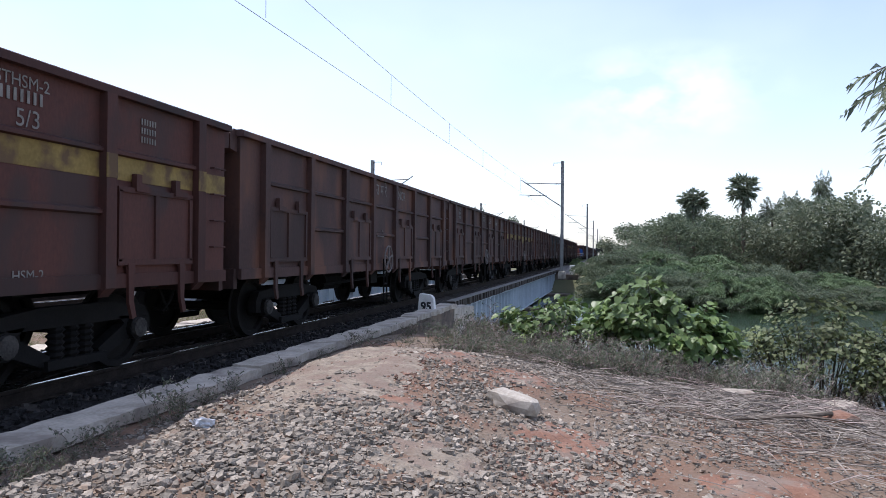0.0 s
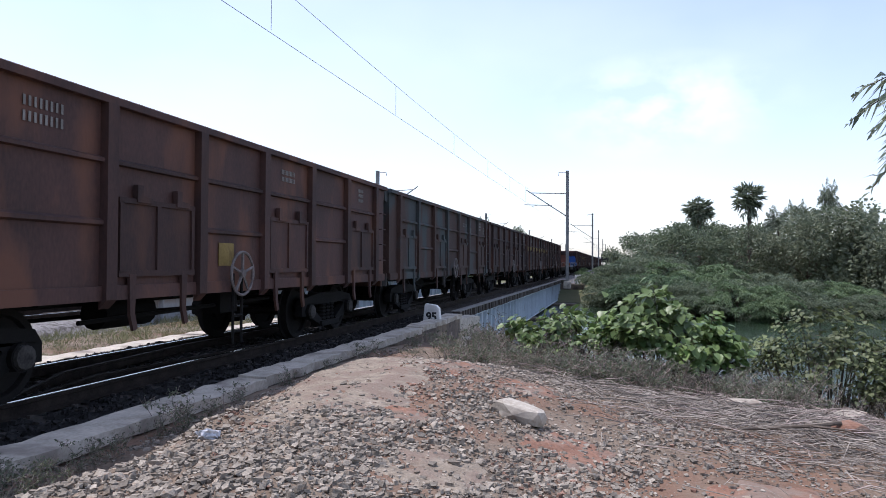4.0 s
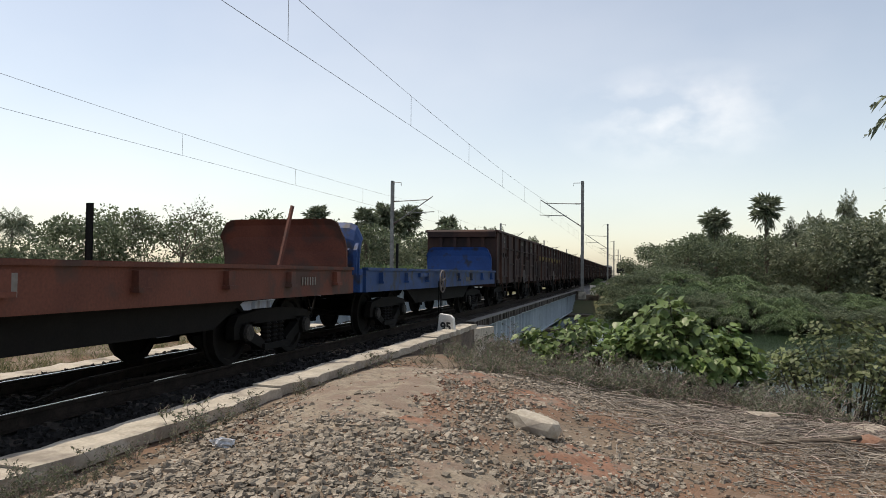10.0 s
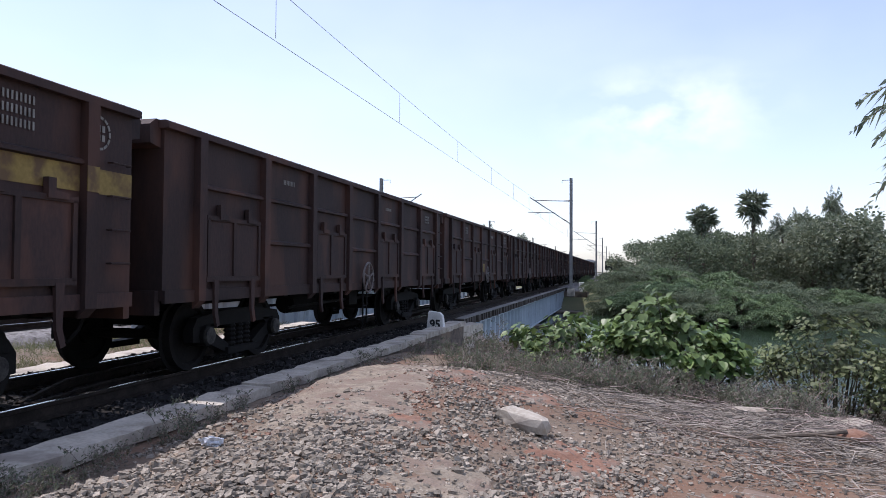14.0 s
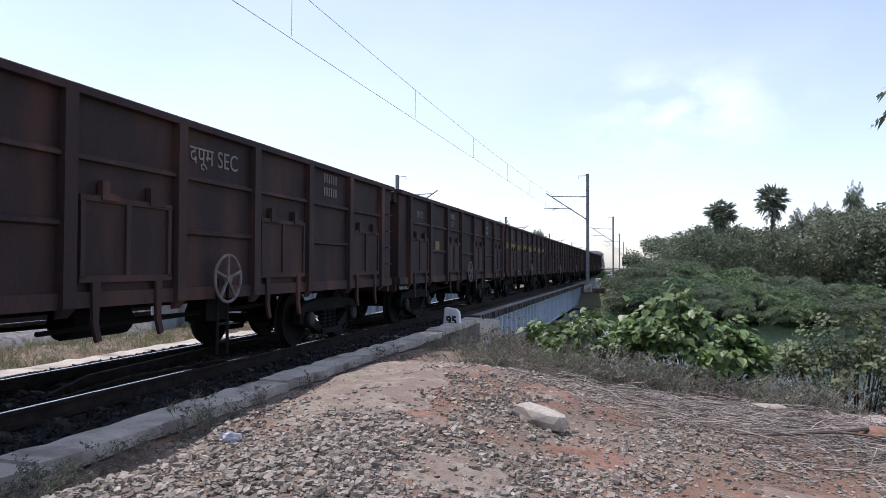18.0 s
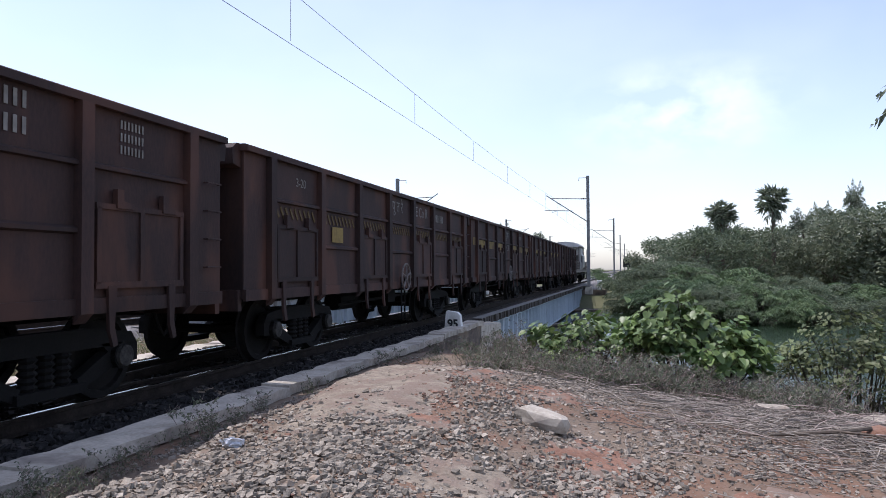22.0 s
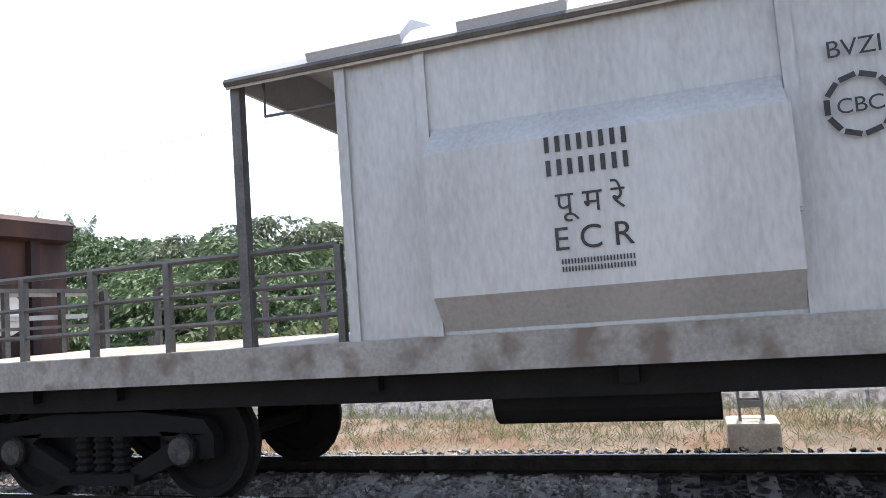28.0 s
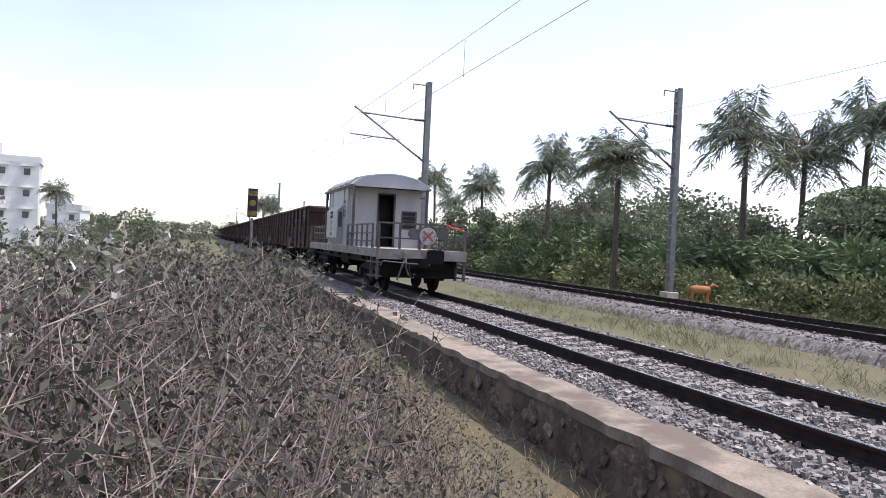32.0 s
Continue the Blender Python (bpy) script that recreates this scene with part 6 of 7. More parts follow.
# hedge of trees behind the second track
y = 14.0
while y > -105:
    x = -21 - rng.uniform(0, 2) - 0.03 * max(0, -y - 40)
    k = rng.randrange(3)
    big = 0.93 if -37 < y < 2 else 0.8 if y > -50 else 0.72 if y > -72 else 1.05
    put(None, None, (FERN if y > -52 else FERN_F)[k], "thorn_tree", "bright green feathery thorn tree beside the railway", "tree", "trees beside the second track", x, y, rng.uniform(1.15, 1.6) * big)
    put(None, None, (HEDGE if y > -60 else BROAD_F if rng.random() < 0.6 else GREY_F)[k], "tree", "tall feathery green tree with a domed crown" if y > -60 else BROAD_L, "tree", "trees beside the second track", x - 5 - rng.uniform(0, 2), y - 1.5, rng.uniform(1.0, 1.3) * (big if big < 1 else 1.05))
    if rng.random() < 0.85:
        put(None, None, SHRUB[(k + 1) % 3], "shrub", "rounded broad-leaved shrub at the foot of the trees", "shrub", "shrubs beside the second track", x + 5.2, y - 0.8, rng.uniform(0.9, 1.3))
    y -= rng.uniform(3.6, 5.0)
for (x, y, q, k) in ((-25.5, -59, 0.8, 0), (-30, -56.5, 0.84, 1), (-34, -61, 0.9, 2), (-26.5, -69, 0.76, 1), (-21.5, -75, 0.72, 0), (-38, -56, 0.86, 0), (-23, -88, 0.85, 2), (-18.5, -97, 0.8, 1)):
    put(None, None, BROAD[k], "tree", BROAD_L, "tree", "trees beside the second track", x, y, q)
# trees on the camera's side, behind the dry bushes
for (x, y, s, k) in ((20.5, -37, 1.05, 0), (24, -33, 1.05, 1), (26, -44, 1.0, 2), (30, -55, 0.9, 2)):
    put(None, None, (GREY_F if k == 1 else BROAD)[k], "tree", GREY_L if k == 1 else BROAD_L, "tree", "trees behind the dry bushes", x, y, s)


for az, d, s2, k in ((197.6, 42, 0.9, 0), (200.5, 45, 1.0, 1), (195.8, 50, 0.5, 2)):
    x, y = at_az(az, d)
    put(None, None, BROAD[k], "tree", BROAD_L, "tree", "trees behind the dry bushes", x, y, s2)
for az, d, s2, k in ((192.6, 36, 0.58, 0), (191.4, 38, 0.6, 1), (190.0, 40, 0.52, 2), (188.8, 44, 0.48, 0), (194.5, 33, 0.58, 1), (196.5, 30, 0.6, 2), (187.6, 60, 0.5, 1), (185.5, 90, 0.5, 2)):
    x, y = at_az(az, d)
    put(None, None, GREY_F[k], "shrub", "dusty green shrub behind the dry bushes", "shrub", "shrubs behind the dry bushes", x, y, s2)
for k in range(16):
    x, y = at_az(173 + k * 1.0, rng.uniform(235, 300))
    put(None, None, (FAR_B if k % 2 else FAR_G)[k % 3], "tree", BROAD_L if k % 2 else GREY_L, "tree", "far trees along the line", x, y, rng.uniform(0.7, 1.0))


# palms
def frond_blades(c, base, az, length, lift, blade, n=26, wide=0.075, droop=0.8):
    """A feather frond: points along an arching rib with leaflets on both sides."""
    r = c.r
    rib = []
    for i in range(n):
        u = i / (n - 1)
        hor = length * (u - 0.12 * u * u)
        z = length * (lift * u - droop * u * u)
        rib.append((base[0] + math.cos(az) * hor, base[1] + math.sin(az) * hor, base[2] + z))
    rib = np.array(rib)
    side = np.array([-math.sin(az), math.cos(az), 0])
    fwd = np.array([math.cos(az), math.sin(az), 0])
    for s in (-1, 1):
        ll = blade * np.sin(np.linspace(0.35, 2.9, n))
        d = side * s * 0.8 + fwd * 0.55 + np.array([0, 0, -0.35])
        for k in range(n):
            c.blades(rib[k:k + 1], ll[k] * 1.1, blade * wide, 0, 0.25, dirs=[d])
    return rib


def coconut(seed, h):
    r = random.Random(seed)
    b = Build()
    lean = Vector((r.uniform(-0.8, 0.8), r.uniform(-0.8, 0.8), 0))
    pts = [Vector((0, 0, -0.2)), lean * 0.15 + Vector((0, 0, h * 0.35)), lean * 0.5 + Vector((0, 0, h * 0.7)), lean + Vector((0, 0, h))]
    b.tube(pts, [0.24, 0.17, 0.15, 0.13], 8, False)
    c = Cloud(seed)
    top = lean + Vector((0, 0, h))
    for k in range(38):
        a = 2 * math.pi * k / 38 * 2.62 + r.uniform(-0.2, 0.2)
        e = r.uniform(-0.5, 1.3)
        rib = frond_blades(c, top, a, r.uniform(2.7, 3.5) * math.cos(e), math.tan(e), 0.8, 34, 0.1, 0.5)
        b.tube([Vector(p) for p in rib[::7]], [0.04, 0.03, 0.025, 0.02, 0.012, 0.01][:len(rib[::7])], 4, False)
    return b.mesh("trunk", M["bark"], True), c.mesh("crown", M["leaf_palm"])


def palmyra(seed, h):
    """Fan palm with a round head."""
    r = random.Random(seed)
    b = Build()
    b.tube([(0, 0, -0.2), (0.1, 0, h * 0.5), (0.0, 0.1, h)], [0.3, 0.22, 0.2], 8, False)
    c = Cloud(seed)
    top = np.array((0, 0.1, h))
    for k in range(84):
        d = np.array((r.gauss(0, 1), r.gauss(0, 1), r.gauss(0.1, 0.85)))
        d /= np.linalg.norm(d)
        ctr = top + d * r.uniform(0.75, 1.5)
        b.tube([Vector(top), Vector(ctr)], 0.03, 4, False)
        s = np.cross(d, [0.3, 0.2, 1.0])
        s /= np.linalg.norm(s)
        for j in range(13):
            a = (j - 6) / 6 * 1.9
            dd = d * math.cos(a) + s * math.sin(a)
            c.blades([ctr], 0.78, 0.2, 0, 0.1, dirs=[dd * 2])
    # hanging dead fans
    for k in range(34):
        a = r.uniform(0, 6.28)
        p = top + np.array((math.cos(a) * 0.75, math.sin(a) * 0.75, -r.uniform(0.4, 2.1)))
        c.blades([p] * 5, 0.8, 0.14, -1.4, 0.2)
    return b.mesh("trunk", M["bark"], True), c.mesh("crown", M["leaf_palm"])


COCO = [coconut(60, 9.5), coconut(61, 8.5)]
FAN = [palmyra(70, 10), palmyra(71, 9.5)]
PALM_L, FAN_L = "coconut palm with drooping feather fronds", "palmyra palm with a round head of stiff fans"
for az, d, h, w in ((-6.3, 88, 0.84, 0.95), (-9.7, 90, 1.01, 1.0)):
    x, y = at_az(az, d)
    stand(FAN[0], "palmyra_palm", FAN_L, "palm", "palms", x, y, w, h, az * 40)
for az, d, h in ((17.2, 100, 1.05), (18.0, 104, 1.0), (19.2, 100, 1.06), (20.6, 96, 0.95), (14.1, 110, 1.0), (24.5, 92, 0.92)):
    x, y = at_az(az, d)
    stand(FAN[1], "palmyra_palm", FAN_L, "palm", "palms", x, y, 1.0, h, az * 40)
for i, (az, d, w, h) in enumerate(((-15, 92, 0.5, 1.06), (-11.7, 90, 0.7, 0.84), (-12.8, 91, 0.6, 0.86), (-17.3, 92, 0.5, 0.86), (45.5, 96, 0.9, 0.9), (10.8, 150, 1.1, 1.1), (10.2, 170, 1.1, 1.1), (7.5, 210, 1.2, 1.2), (187.5, 130, 0.75, 0.75), (190, 150, 0.8, 0.8), (165, 150, 1.0, 1.0), (168, 190, 1.0, 1.0), (176.2, 250, 1.2, 1.2), (175.6, 240, 1.2, 1.2))):
    x, y = at_az(az, d)
    stand(COCO[i % 2], "coconut_palm", PALM_L, "palm", "palms", x, y, w, h, 77 * i)
# the palms over the hedge: place of the trunk and height of the crown
for i, (x, y, z) in enumerate(((-29, -62.4, 9.2), (-22.8, -64.7, 8.3), (-16.1, -67.3, 6.7), (-27.6, -65.3, 7.8), (-25, -130, 10.3), (-24.4, -110, 8.2), (-46, -60, 11.0), (-50, -58, 10.4), (-15, -318, 13.4), (-18, -322, 13.6), (-31, -92, 9.2), (-20, -84, 8.0))):
    hgt = (z + 0.5 - ground_z(x, y)) / (9.5, 8.5)[i % 2]
    stand(COCO[i % 2], "coconut_palm", PALM_L, "palm", "palms", x, y, 1.08 if z < 13 else 1.3, hgt, 130 * i)
stand(BARE, "bare_tree", "nearly leafless pale tree", "tree", "", -19.5, -82, 0.8, 0.85, 40)

# ---- broad-leaved bush by the pond ----
def heart_leaf(size):
    """A broad pointed leaf, slightly folded along its rib."""
    o = [(0, 0, 0), (0.18, -0.1, 0.03), (0.42, 0.02, 0.07), (0.5, 0.28, 0.08), (0.36, 0.62, 0.05), (0, 1.0, -0.1)]
    v = [(x * size, y * size, z * size) for x, y, z in o] + [(-x * size, y * size, z * size) for x, y, z in o[1:-1]] + [(0, 0.4 * size, 0)]
    f = [(0, 1, 10), (1, 2, 10), (2, 3, 10), (3, 4, 10), (4, 5, 10), (0, 10, 6), (6, 10, 7), (7, 10, 8), (8, 10, 9), (9, 10, 5)]
    return v, f


def leaf_bush(name, label, centre, radii, stems, leaves, size, seed, mat, single=0):
    r = random.Random(seed)
    x0, y0 = centre
    t = thing(name, label, "bush", "bushes by the pond", at=pose(x0, y0, ground_z(x0, y0) - 0.05))
    b, tips = Build(), []
    for k in range(stems):
        a = r.uniform(0, 6.28)
        rr = math.sqrt(r.random())
        tx, ty = radii[0] * rr * math.cos(a), radii[1] * rr * math.sin(a)
        g = ground_z(x0 + tx * 0.5, y0 + ty * 0.5) - ground_z(x0, y0)
        p0 = Vector((tx * 0.5, ty * 0.5, g))
        top = Vector((tx, ty, radii[2] * (1 - 0.55 * rr * rr) * r.uniform(0.75, 1.05)))
        mid = p0.lerp(top, 0.55) + Vector((r.uniform(-0.1, 0.1), r.uniform(-0.1, 0.1), 0.12))
        b.tube([p0, mid, top], [0.016, 0.011, 0.006], 5, False)
        for q in range(3):
            u = r.uniform(0.45, 1.0)
            s0 = mid.lerp(top, u)
            e = s0 + Vector((r.uniform(-1, 1), r.uniform(-1, 1), r.uniform(-0.1, 0.7))) * 0.3
            b.tube([s0, e], [0.006, 0.003], 4, False)
            tips += [s0.lerp(e, w) for w in (0.4, 0.7, 1.0)]
        tips += [mid.lerp(top, w) for w in (0.3, 0.6, 0.85, 1.0)]
    part("stem", b, M["bush_stem"], t)
    lv, lf = heart_leaf(1.0)
    lm = Build().raw(lv, lf).mesh("leaf", M[mat], True)
    rest = Build()
    order = sorted((r.choice(tips) + Vector((r.uniform(-1, 1), r.uniform(-1, 1), r.uniform(-0.6, 0.8))) * 0.14 for k in range(leaves)), key=lambda p: -(p.z - p.y * 0.6))
    for i, p in enumerate(order):
        s = size * r.uniform(0.55, 1.15)
        out = Vector((p.x, p.y, 0.25)).normalized()
        rz = math.degrees(math.atan2(out.y, out.x)) - 90 + r.uniform(-70, 70)
        m = Matrix.Translation(p) @ pose(0, 0, 0, 0, 0, rz) @ pose(0, 0, 0, r.uniform(-65, 5)) @ pose(0, 0, 0, 0, r.uniform(-30, 30)) @ Matrix.Scale(s, 4)
        if i < single:
            part("leaf", lm, None, t, "", m)
        else:
            rest.raw([m @ Vector(q) for q in lv], lf)
    if rest.v:
        part("foliage", rest, M[mat], t, smooth=True)
    return t


leaf_bush("broad_leaf_bush", "bushy plant with fresh heart-shaped green leaves", (7.65, 13.2), (1.3, 1.0, 1.78), 64, 2100, 0.15, 1, "leaf_bright", 250)
leaf_bush("broad_leaf_bush", "trailing plant with heart-shaped green leaves", (5.9, 14.6), (1.45, 0.8, 1.15), 36, 950, 0.14, 2, "leaf_bright", 40)
leaf_bush("vine_bush", "dry bush overgrown with green vines", (10.3, 13.6), (1.25, 0.9, 2.0), 46, 2300, 0.082, 3, "leaf_vine", 30)
leaf_bush("vine_bush", "dry bush overgrown with green vines", (11.8, 13.2), (1.2, 0.9, 1.85), 46, 2000, 0.08, 5, "leaf_vine", 0)
leaf_bush("vine_bush", "dry bush overgrown with green vines", (12.8, 15.2), (1.5, 1.0, 1.8), 60, 800, 0.11, 4, "leaf_vine", 0)


# ---- dry bushes ----
def dry_bush_meshes(seed, h, spread, stems, leaves, leaf, leaf_len=0.06, mat="stem", flowers=0):
    r = random.Random(seed)
    b, tips = Build(), []
    for k in range(stems):
        a = r.uniform(0, 6.28)
        p = Vector((r.uniform(-1, 1), r.uniform(-1, 1), 0)) * spread * 0.3
        d = Vector((math.cos(a) * spread * 0.35, math.sin(a) * spread * 0.35, h * r.uniform(0.6, 1.0)))
        q1 = p + d * 0.5 + Vector((r.uniform(-1, 1), r.uniform(-1, 1), 0)) * 0.08
        q2 = p + d + Vector((r.uniform(-1, 1), r.uniform(-1, 1), 0)) * 0.12
        b.tube([p, q1, q2], [0.008, 0.006, 0.003], 3, False)
        for j in range(7):
            u = r.uniform(0.2, 1.0)
            s0 = p.lerp(q1, u * 2) if u < 0.5 else q1.lerp(q2, u * 2 - 1)
            aa = r.uniform(0, 6.28)
            e = s0 + Vector((math.cos(aa), math.sin(aa), r.uniform(0.3, 1.3))).normalized() * r.uniform(0.15, 0.5) * h / 2
            b.tube([s0, e], [0.0045, 0.002], 3, False)
            tips += [s0.lerp(e, w) for w in (0.4, 0.6, 0.8, 1.0)]
            for w in range(2):
                s1 = s0.lerp(e, r.uniform(0.3, 0.9))
                e1 = s1 + Vector((r.uniform(-1, 1), r.uniform(-1, 1), r.uniform(0, 1))).normalized() * r.uniform(0.08, 0.22)
                b.tube([s1, e1], [0.003, 0.0015], 3, False)
                tips += [e1, s1.lerp(e1, 0.5)]
    out = [b.mesh("stems", M[mat])]
    c = Cloud(seed)
    idx = [r.choice(tips) for k in range(leaves)]
    c.blades([tuple(p) for p in idx], leaf_len, leaf_len * 0.5, 0.1, 0.2)
    out.append(c.mesh("leaves", M[leaf]))
    if flowers:
        c2 = Cloud(seed + 1)
        c2.blades([tuple(p) for p in sorted(tips, key=lambda q: -q.z)[:flowers * 3:3]] * 2, 0.042, 0.028, 0.5)
        out.append(c2.mesh("seed_head", M["flower"]))
    return out


BUSH = [dry_bush_meshes(80 + i, 1.9, 1.3, 24, 1050, "leaf_dry", 0.056) for i in range(3)]
BUSHW = [dry_bush_meshes(90 + i, 2.0, 1.3, 16, 1100, "leaf_dry", 0.058, "stem", 30) for i in range(2)]
BUSH_F = [dry_bush_meshes(85 + i, 1.9, 1.5, 9, 420, "leaf_dry", 0.1) for i in range(2)]
BUSHW_F = [dry_bush_meshes(87 + i, 2.0, 1.5, 9, 480, "leaf_grey", 0.1, "stem", 16) for i in range(2)]
WEED = [dry_bush_meshes(95 + i, 0.8, 0.9, 8, 360, "leaf_dry", 0.045) for i in range(2)]
GWEED = [dry_bush_meshes(99 + i, 0.6, 0.8, 7, 380, "leaf_grey", 0.05) for i in range(2)]
BN = ("stem", "foliage", "seed_head")


def edge_x(y):
    pts = [(-62, 2.9), (-46, 3.4), (-38, 4.0), (-33, 4.6), (-30, 3.4), (-24, 3.0), (-20, 3.4), (-15, 3.9), (-11, 4.3), (-8, 4.9), (-6, 5.8), (-4, 7.6)]
    for (a, xa), (b, xb) in zip(pts[:-1], pts[1:]):
        if a <= y <= b:
            return xa + (xb - xa) * (y - a) / (b - a)
    return 2.9


bush_r = random.Random(5)


def bush_rows(y, end, step0, x_far, fine):
    """Rows of dry bushes from y back to end; lower ones under the way over them."""
    while y > end:
        x = edge_x(y) + bush_r.uniform(0.1, 0.5)
        while x < x_far(y):
            if math.hypot(x - 6.55, y) > 5.6 and math.hypot(x - 6.55, y + 30.75) > 2.7:
                inner = smooth(0, 2.2, x - edge_x(y))
                s = (0.45 + 0.6 * inner) * bush_r.uniform(0.85, 1.1)
                if abs(x - 6.55) < 0.8 and y > -31:
                    s = min(s, 0.86)
                if y < -31.5:
                    s *= 1.12
                white = x > 7.5 and bush_r.random() < 0.75
                near = fine(y)
                ms = (BUSHW if near else BUSHW_F)[bush_r.randrange(2)] if white else (BUSH if near else BUSH_F)[bush_r.randrange(2)]
                put(None, None, ms, "dry_bush", "dusty green bush with white seed heads" if white else "tall dry brown bush with sparse dusty leaves", "bush", "dry bushes along the wall", x, y, s, None, BN)
            x += bush_r.uniform(0.7, 1.0) * (1 + 0.06 * max(0, step0 - y))
        y -= bush_r.uniform(0.7, 0.95) * (1 + 0.055 * max(0, step0 - y))


bush_rows(-5.3, -30.5, -7, lambda y: 8.4 - y * 0.26, lambda y: y > -18)
bush_rows(-31.7, -62, -33, lambda y: 8.0 + (-y - 31) * 0.28, lambda y: y > -40)

# weeds of the first bank
for k in range(46):
    x, y = bush_r.uniform(3.4, 9.5), bush_r.uniform(11.2, 17.5)
    if y < 11.5 + 0.35 * (x - 4) or (x < 4.4 and y < 14):
        continue
    ms = (WEED if bush_r.random() < 0.7 else GWEED)[bush_r.randrange(2)]
    put(None, None, ms, "weed", "dry brown weed on the bank", "weed", "weeds on the bank", x, y, bush_r.uniform(0.6, 1.1), None, BN)
for k in range(40):
    x, y = bush_r.uniform(8.6, 14), bush_r.uniform(11.0, 15.5)
    ms = (WEED if bush_r.random() < 0.5 else GWEED)[bush_r.randrange(2)]
    put(None, None, ms, "weed", "dry brown weed on the bank", "weed", "weeds on the bank", x, y, bush_r.uniform(0.7, 1.2), None, BN)
for (x, y, s) in ((2.72, -5.0, 0.35), (2.75, -5.7, 0.5), (2.85, -6.3, 0.45), (2.8, -4.2, 0.3), (2.75, -6.9, 0.5), (2.8, -7.8, 0.45), (3.1, -7.2, 0.4), (2.75, 5.1, 0.35), (2.8, 6.1, 0.5), (2.7, 6.6, 0.45), (2.75, 8.6, 0.35), (2.6, 10.2, 0.3), (2.7, 11.6, 0.4), (2.9, 14.2, 0.45), (3.0, 15.6, 0.5), (3.2, 17.0, 0.55), (2.8, 4.2, 0.4), (3.3, 12.6, 0.3), (3.6, 13.6, 0.4), (2.9, 16.4, 0.5), (4.0, 16.5, 0.6), (2.62, 7.5, 0.35), (2.6, 3.4, 0.45), (3.3, 18.6, 0.6), (3.8, 19.2, 0.7), (4.6, 18.5, 0.7), (3.0, 20.5, 0.7)):
    put(None, None, GWEED[bush_r.randrange(2)], "weed", "small dusty green weed beside the wall", "weed", "weeds beside the wall", x, y, s * 1.35, None, BN)
for k in range(70):
    x, y = bush_r.uniform(4.6, 10.5), bush_r.uniform(9.9, 13.0)
    if y < 10.2 + 0.12 * abs(x - 7):
        continue
    put(None, None, (WEED if bush_r.random() < 0.55 else GWEED)[bush_r.randrange(2)], "weed", "low dry grey-brown weed on the bank", "weed", "weeds on the bank", x, y, bush_r.uniform(0.3, 0.62), None, BN)
for k in range(34):
    x, y = bush_r.uniform(6.8, 10.8), bush_r.uniform(8.2, 10.6)
    put(None, None, (WEED if bush_r.random() < 0.5 else GWEED)[bush_r.randrange(2)], "weed", "small straggling weed among dead twigs", "weed", "weeds on the bank", x, y, bush_r.uniform(0.18, 0.4), None, BN)
for (x, y, q) in ((2.78, 3.5, 0.5), (2.9, 3.8, 0.55), (2.75, 4.0, 0.5), (2.95, 4.3, 0.45), (2.72, 4.5, 0.5), (2.85, 4.8, 0.4), (2.7, 5.4, 0.45), (2.75, 5.9, 0.4), (2.72, 6.9, 0.35), (2.75, 9.3, 0.3), (2.8, 12.4, 0.35)):
    put(None, None, GWEED[bush_r.randrange(2)], "weed", "small dusty green weed beside the wall", "weed", "weeds beside the wall", x, y, q * 0.9, None, BN)
for k in range(56):
    x, y = bush_r.uniform(4.4, 9.4), bush_r.uniform(9.9, 12.6)
    put(None, None, GWEED[bush_r.randrange(2)], "weed", "low green-grey weed on the bank", "weed", "weeds on the bank", x, y, bush_r.uniform(0.55, 1.0), None, BN)
# creeping thorn bushes at the water's edge
for k in range(60):
    x, y = bush_r.uniform(3, 22), bush_r.uniform(17, 24)
    if ground_z(x, y) > -2.3 and y > 15 + 0.1 * x:
        put(None, None, (WEED + GWEED)[bush_r.randrange(4)], "weed", "straggling weed at the water's edge", "weed", "weeds on the bank", x, y, bush_r.uniform(0.9, 1.6), None, BN)


# ---- grass ----
def grass(name, count, fx, fy, h, mat, label, seed, keep=lambda x, y: 1, lean=0.4, thin=0.03):
    r = np.random.RandomState(seed)
    c = Cloud(seed)
    pts = []
    while len(pts) < count:
        x, y = fx(r), fy(r)
        if r.rand() < keep(x, y):
            z = ground_z(x, y)
            for k in range(7):
                pts.append((x + r.normal() * 0.04, y + r.normal() * 0.04, z - 0.02))
    d = r.normal(size=(len(pts), 3)) * lean
    d[:, 2] = 1
    c.blades(pts, h, h * thin, 0, 0.15, dirs=d)
    return tagged(new(name, c.mesh(name, M[mat])), label, "grass", kind="stuff")


grass("dry_grass", 15000, lambda r: 2.6 + 4.2 * r.rand(), lambda r: -5.6 - 16 * r.rand() ** 1.3, 0.4, "grass", "tufts of dry pale grass below the wall", 21, lambda x, y: 1.0 if x < edge_x(y) + 0.6 else 0.05, 0.85, 0.022)
grass("bush_undergrowth", 17000, lambda r: 3.2 + 11 * r.rand(), lambda r: -5.2 - 22 * r.rand() ** 1.2, 0.72, "undergrowth", "dead brown undergrowth among the bushes", 26, lambda x, y: 1.0 if x > edge_x(y) and math.hypot(x - 6.55, y + 3.5) > 2.1 else 0.0, 0.45, 0.011)
grass("dry_grass", 6000, lambda r: 2.6 + 2.0 * r.rand(), lambda r: -21 - 32 * r.rand(), 0.32, "grass", "tufts of dry pale grass below the wall", 41, lambda x, y: 1.0 if x < edge_x(y) + 0.8 else 0.1, 0.85, 0.022)
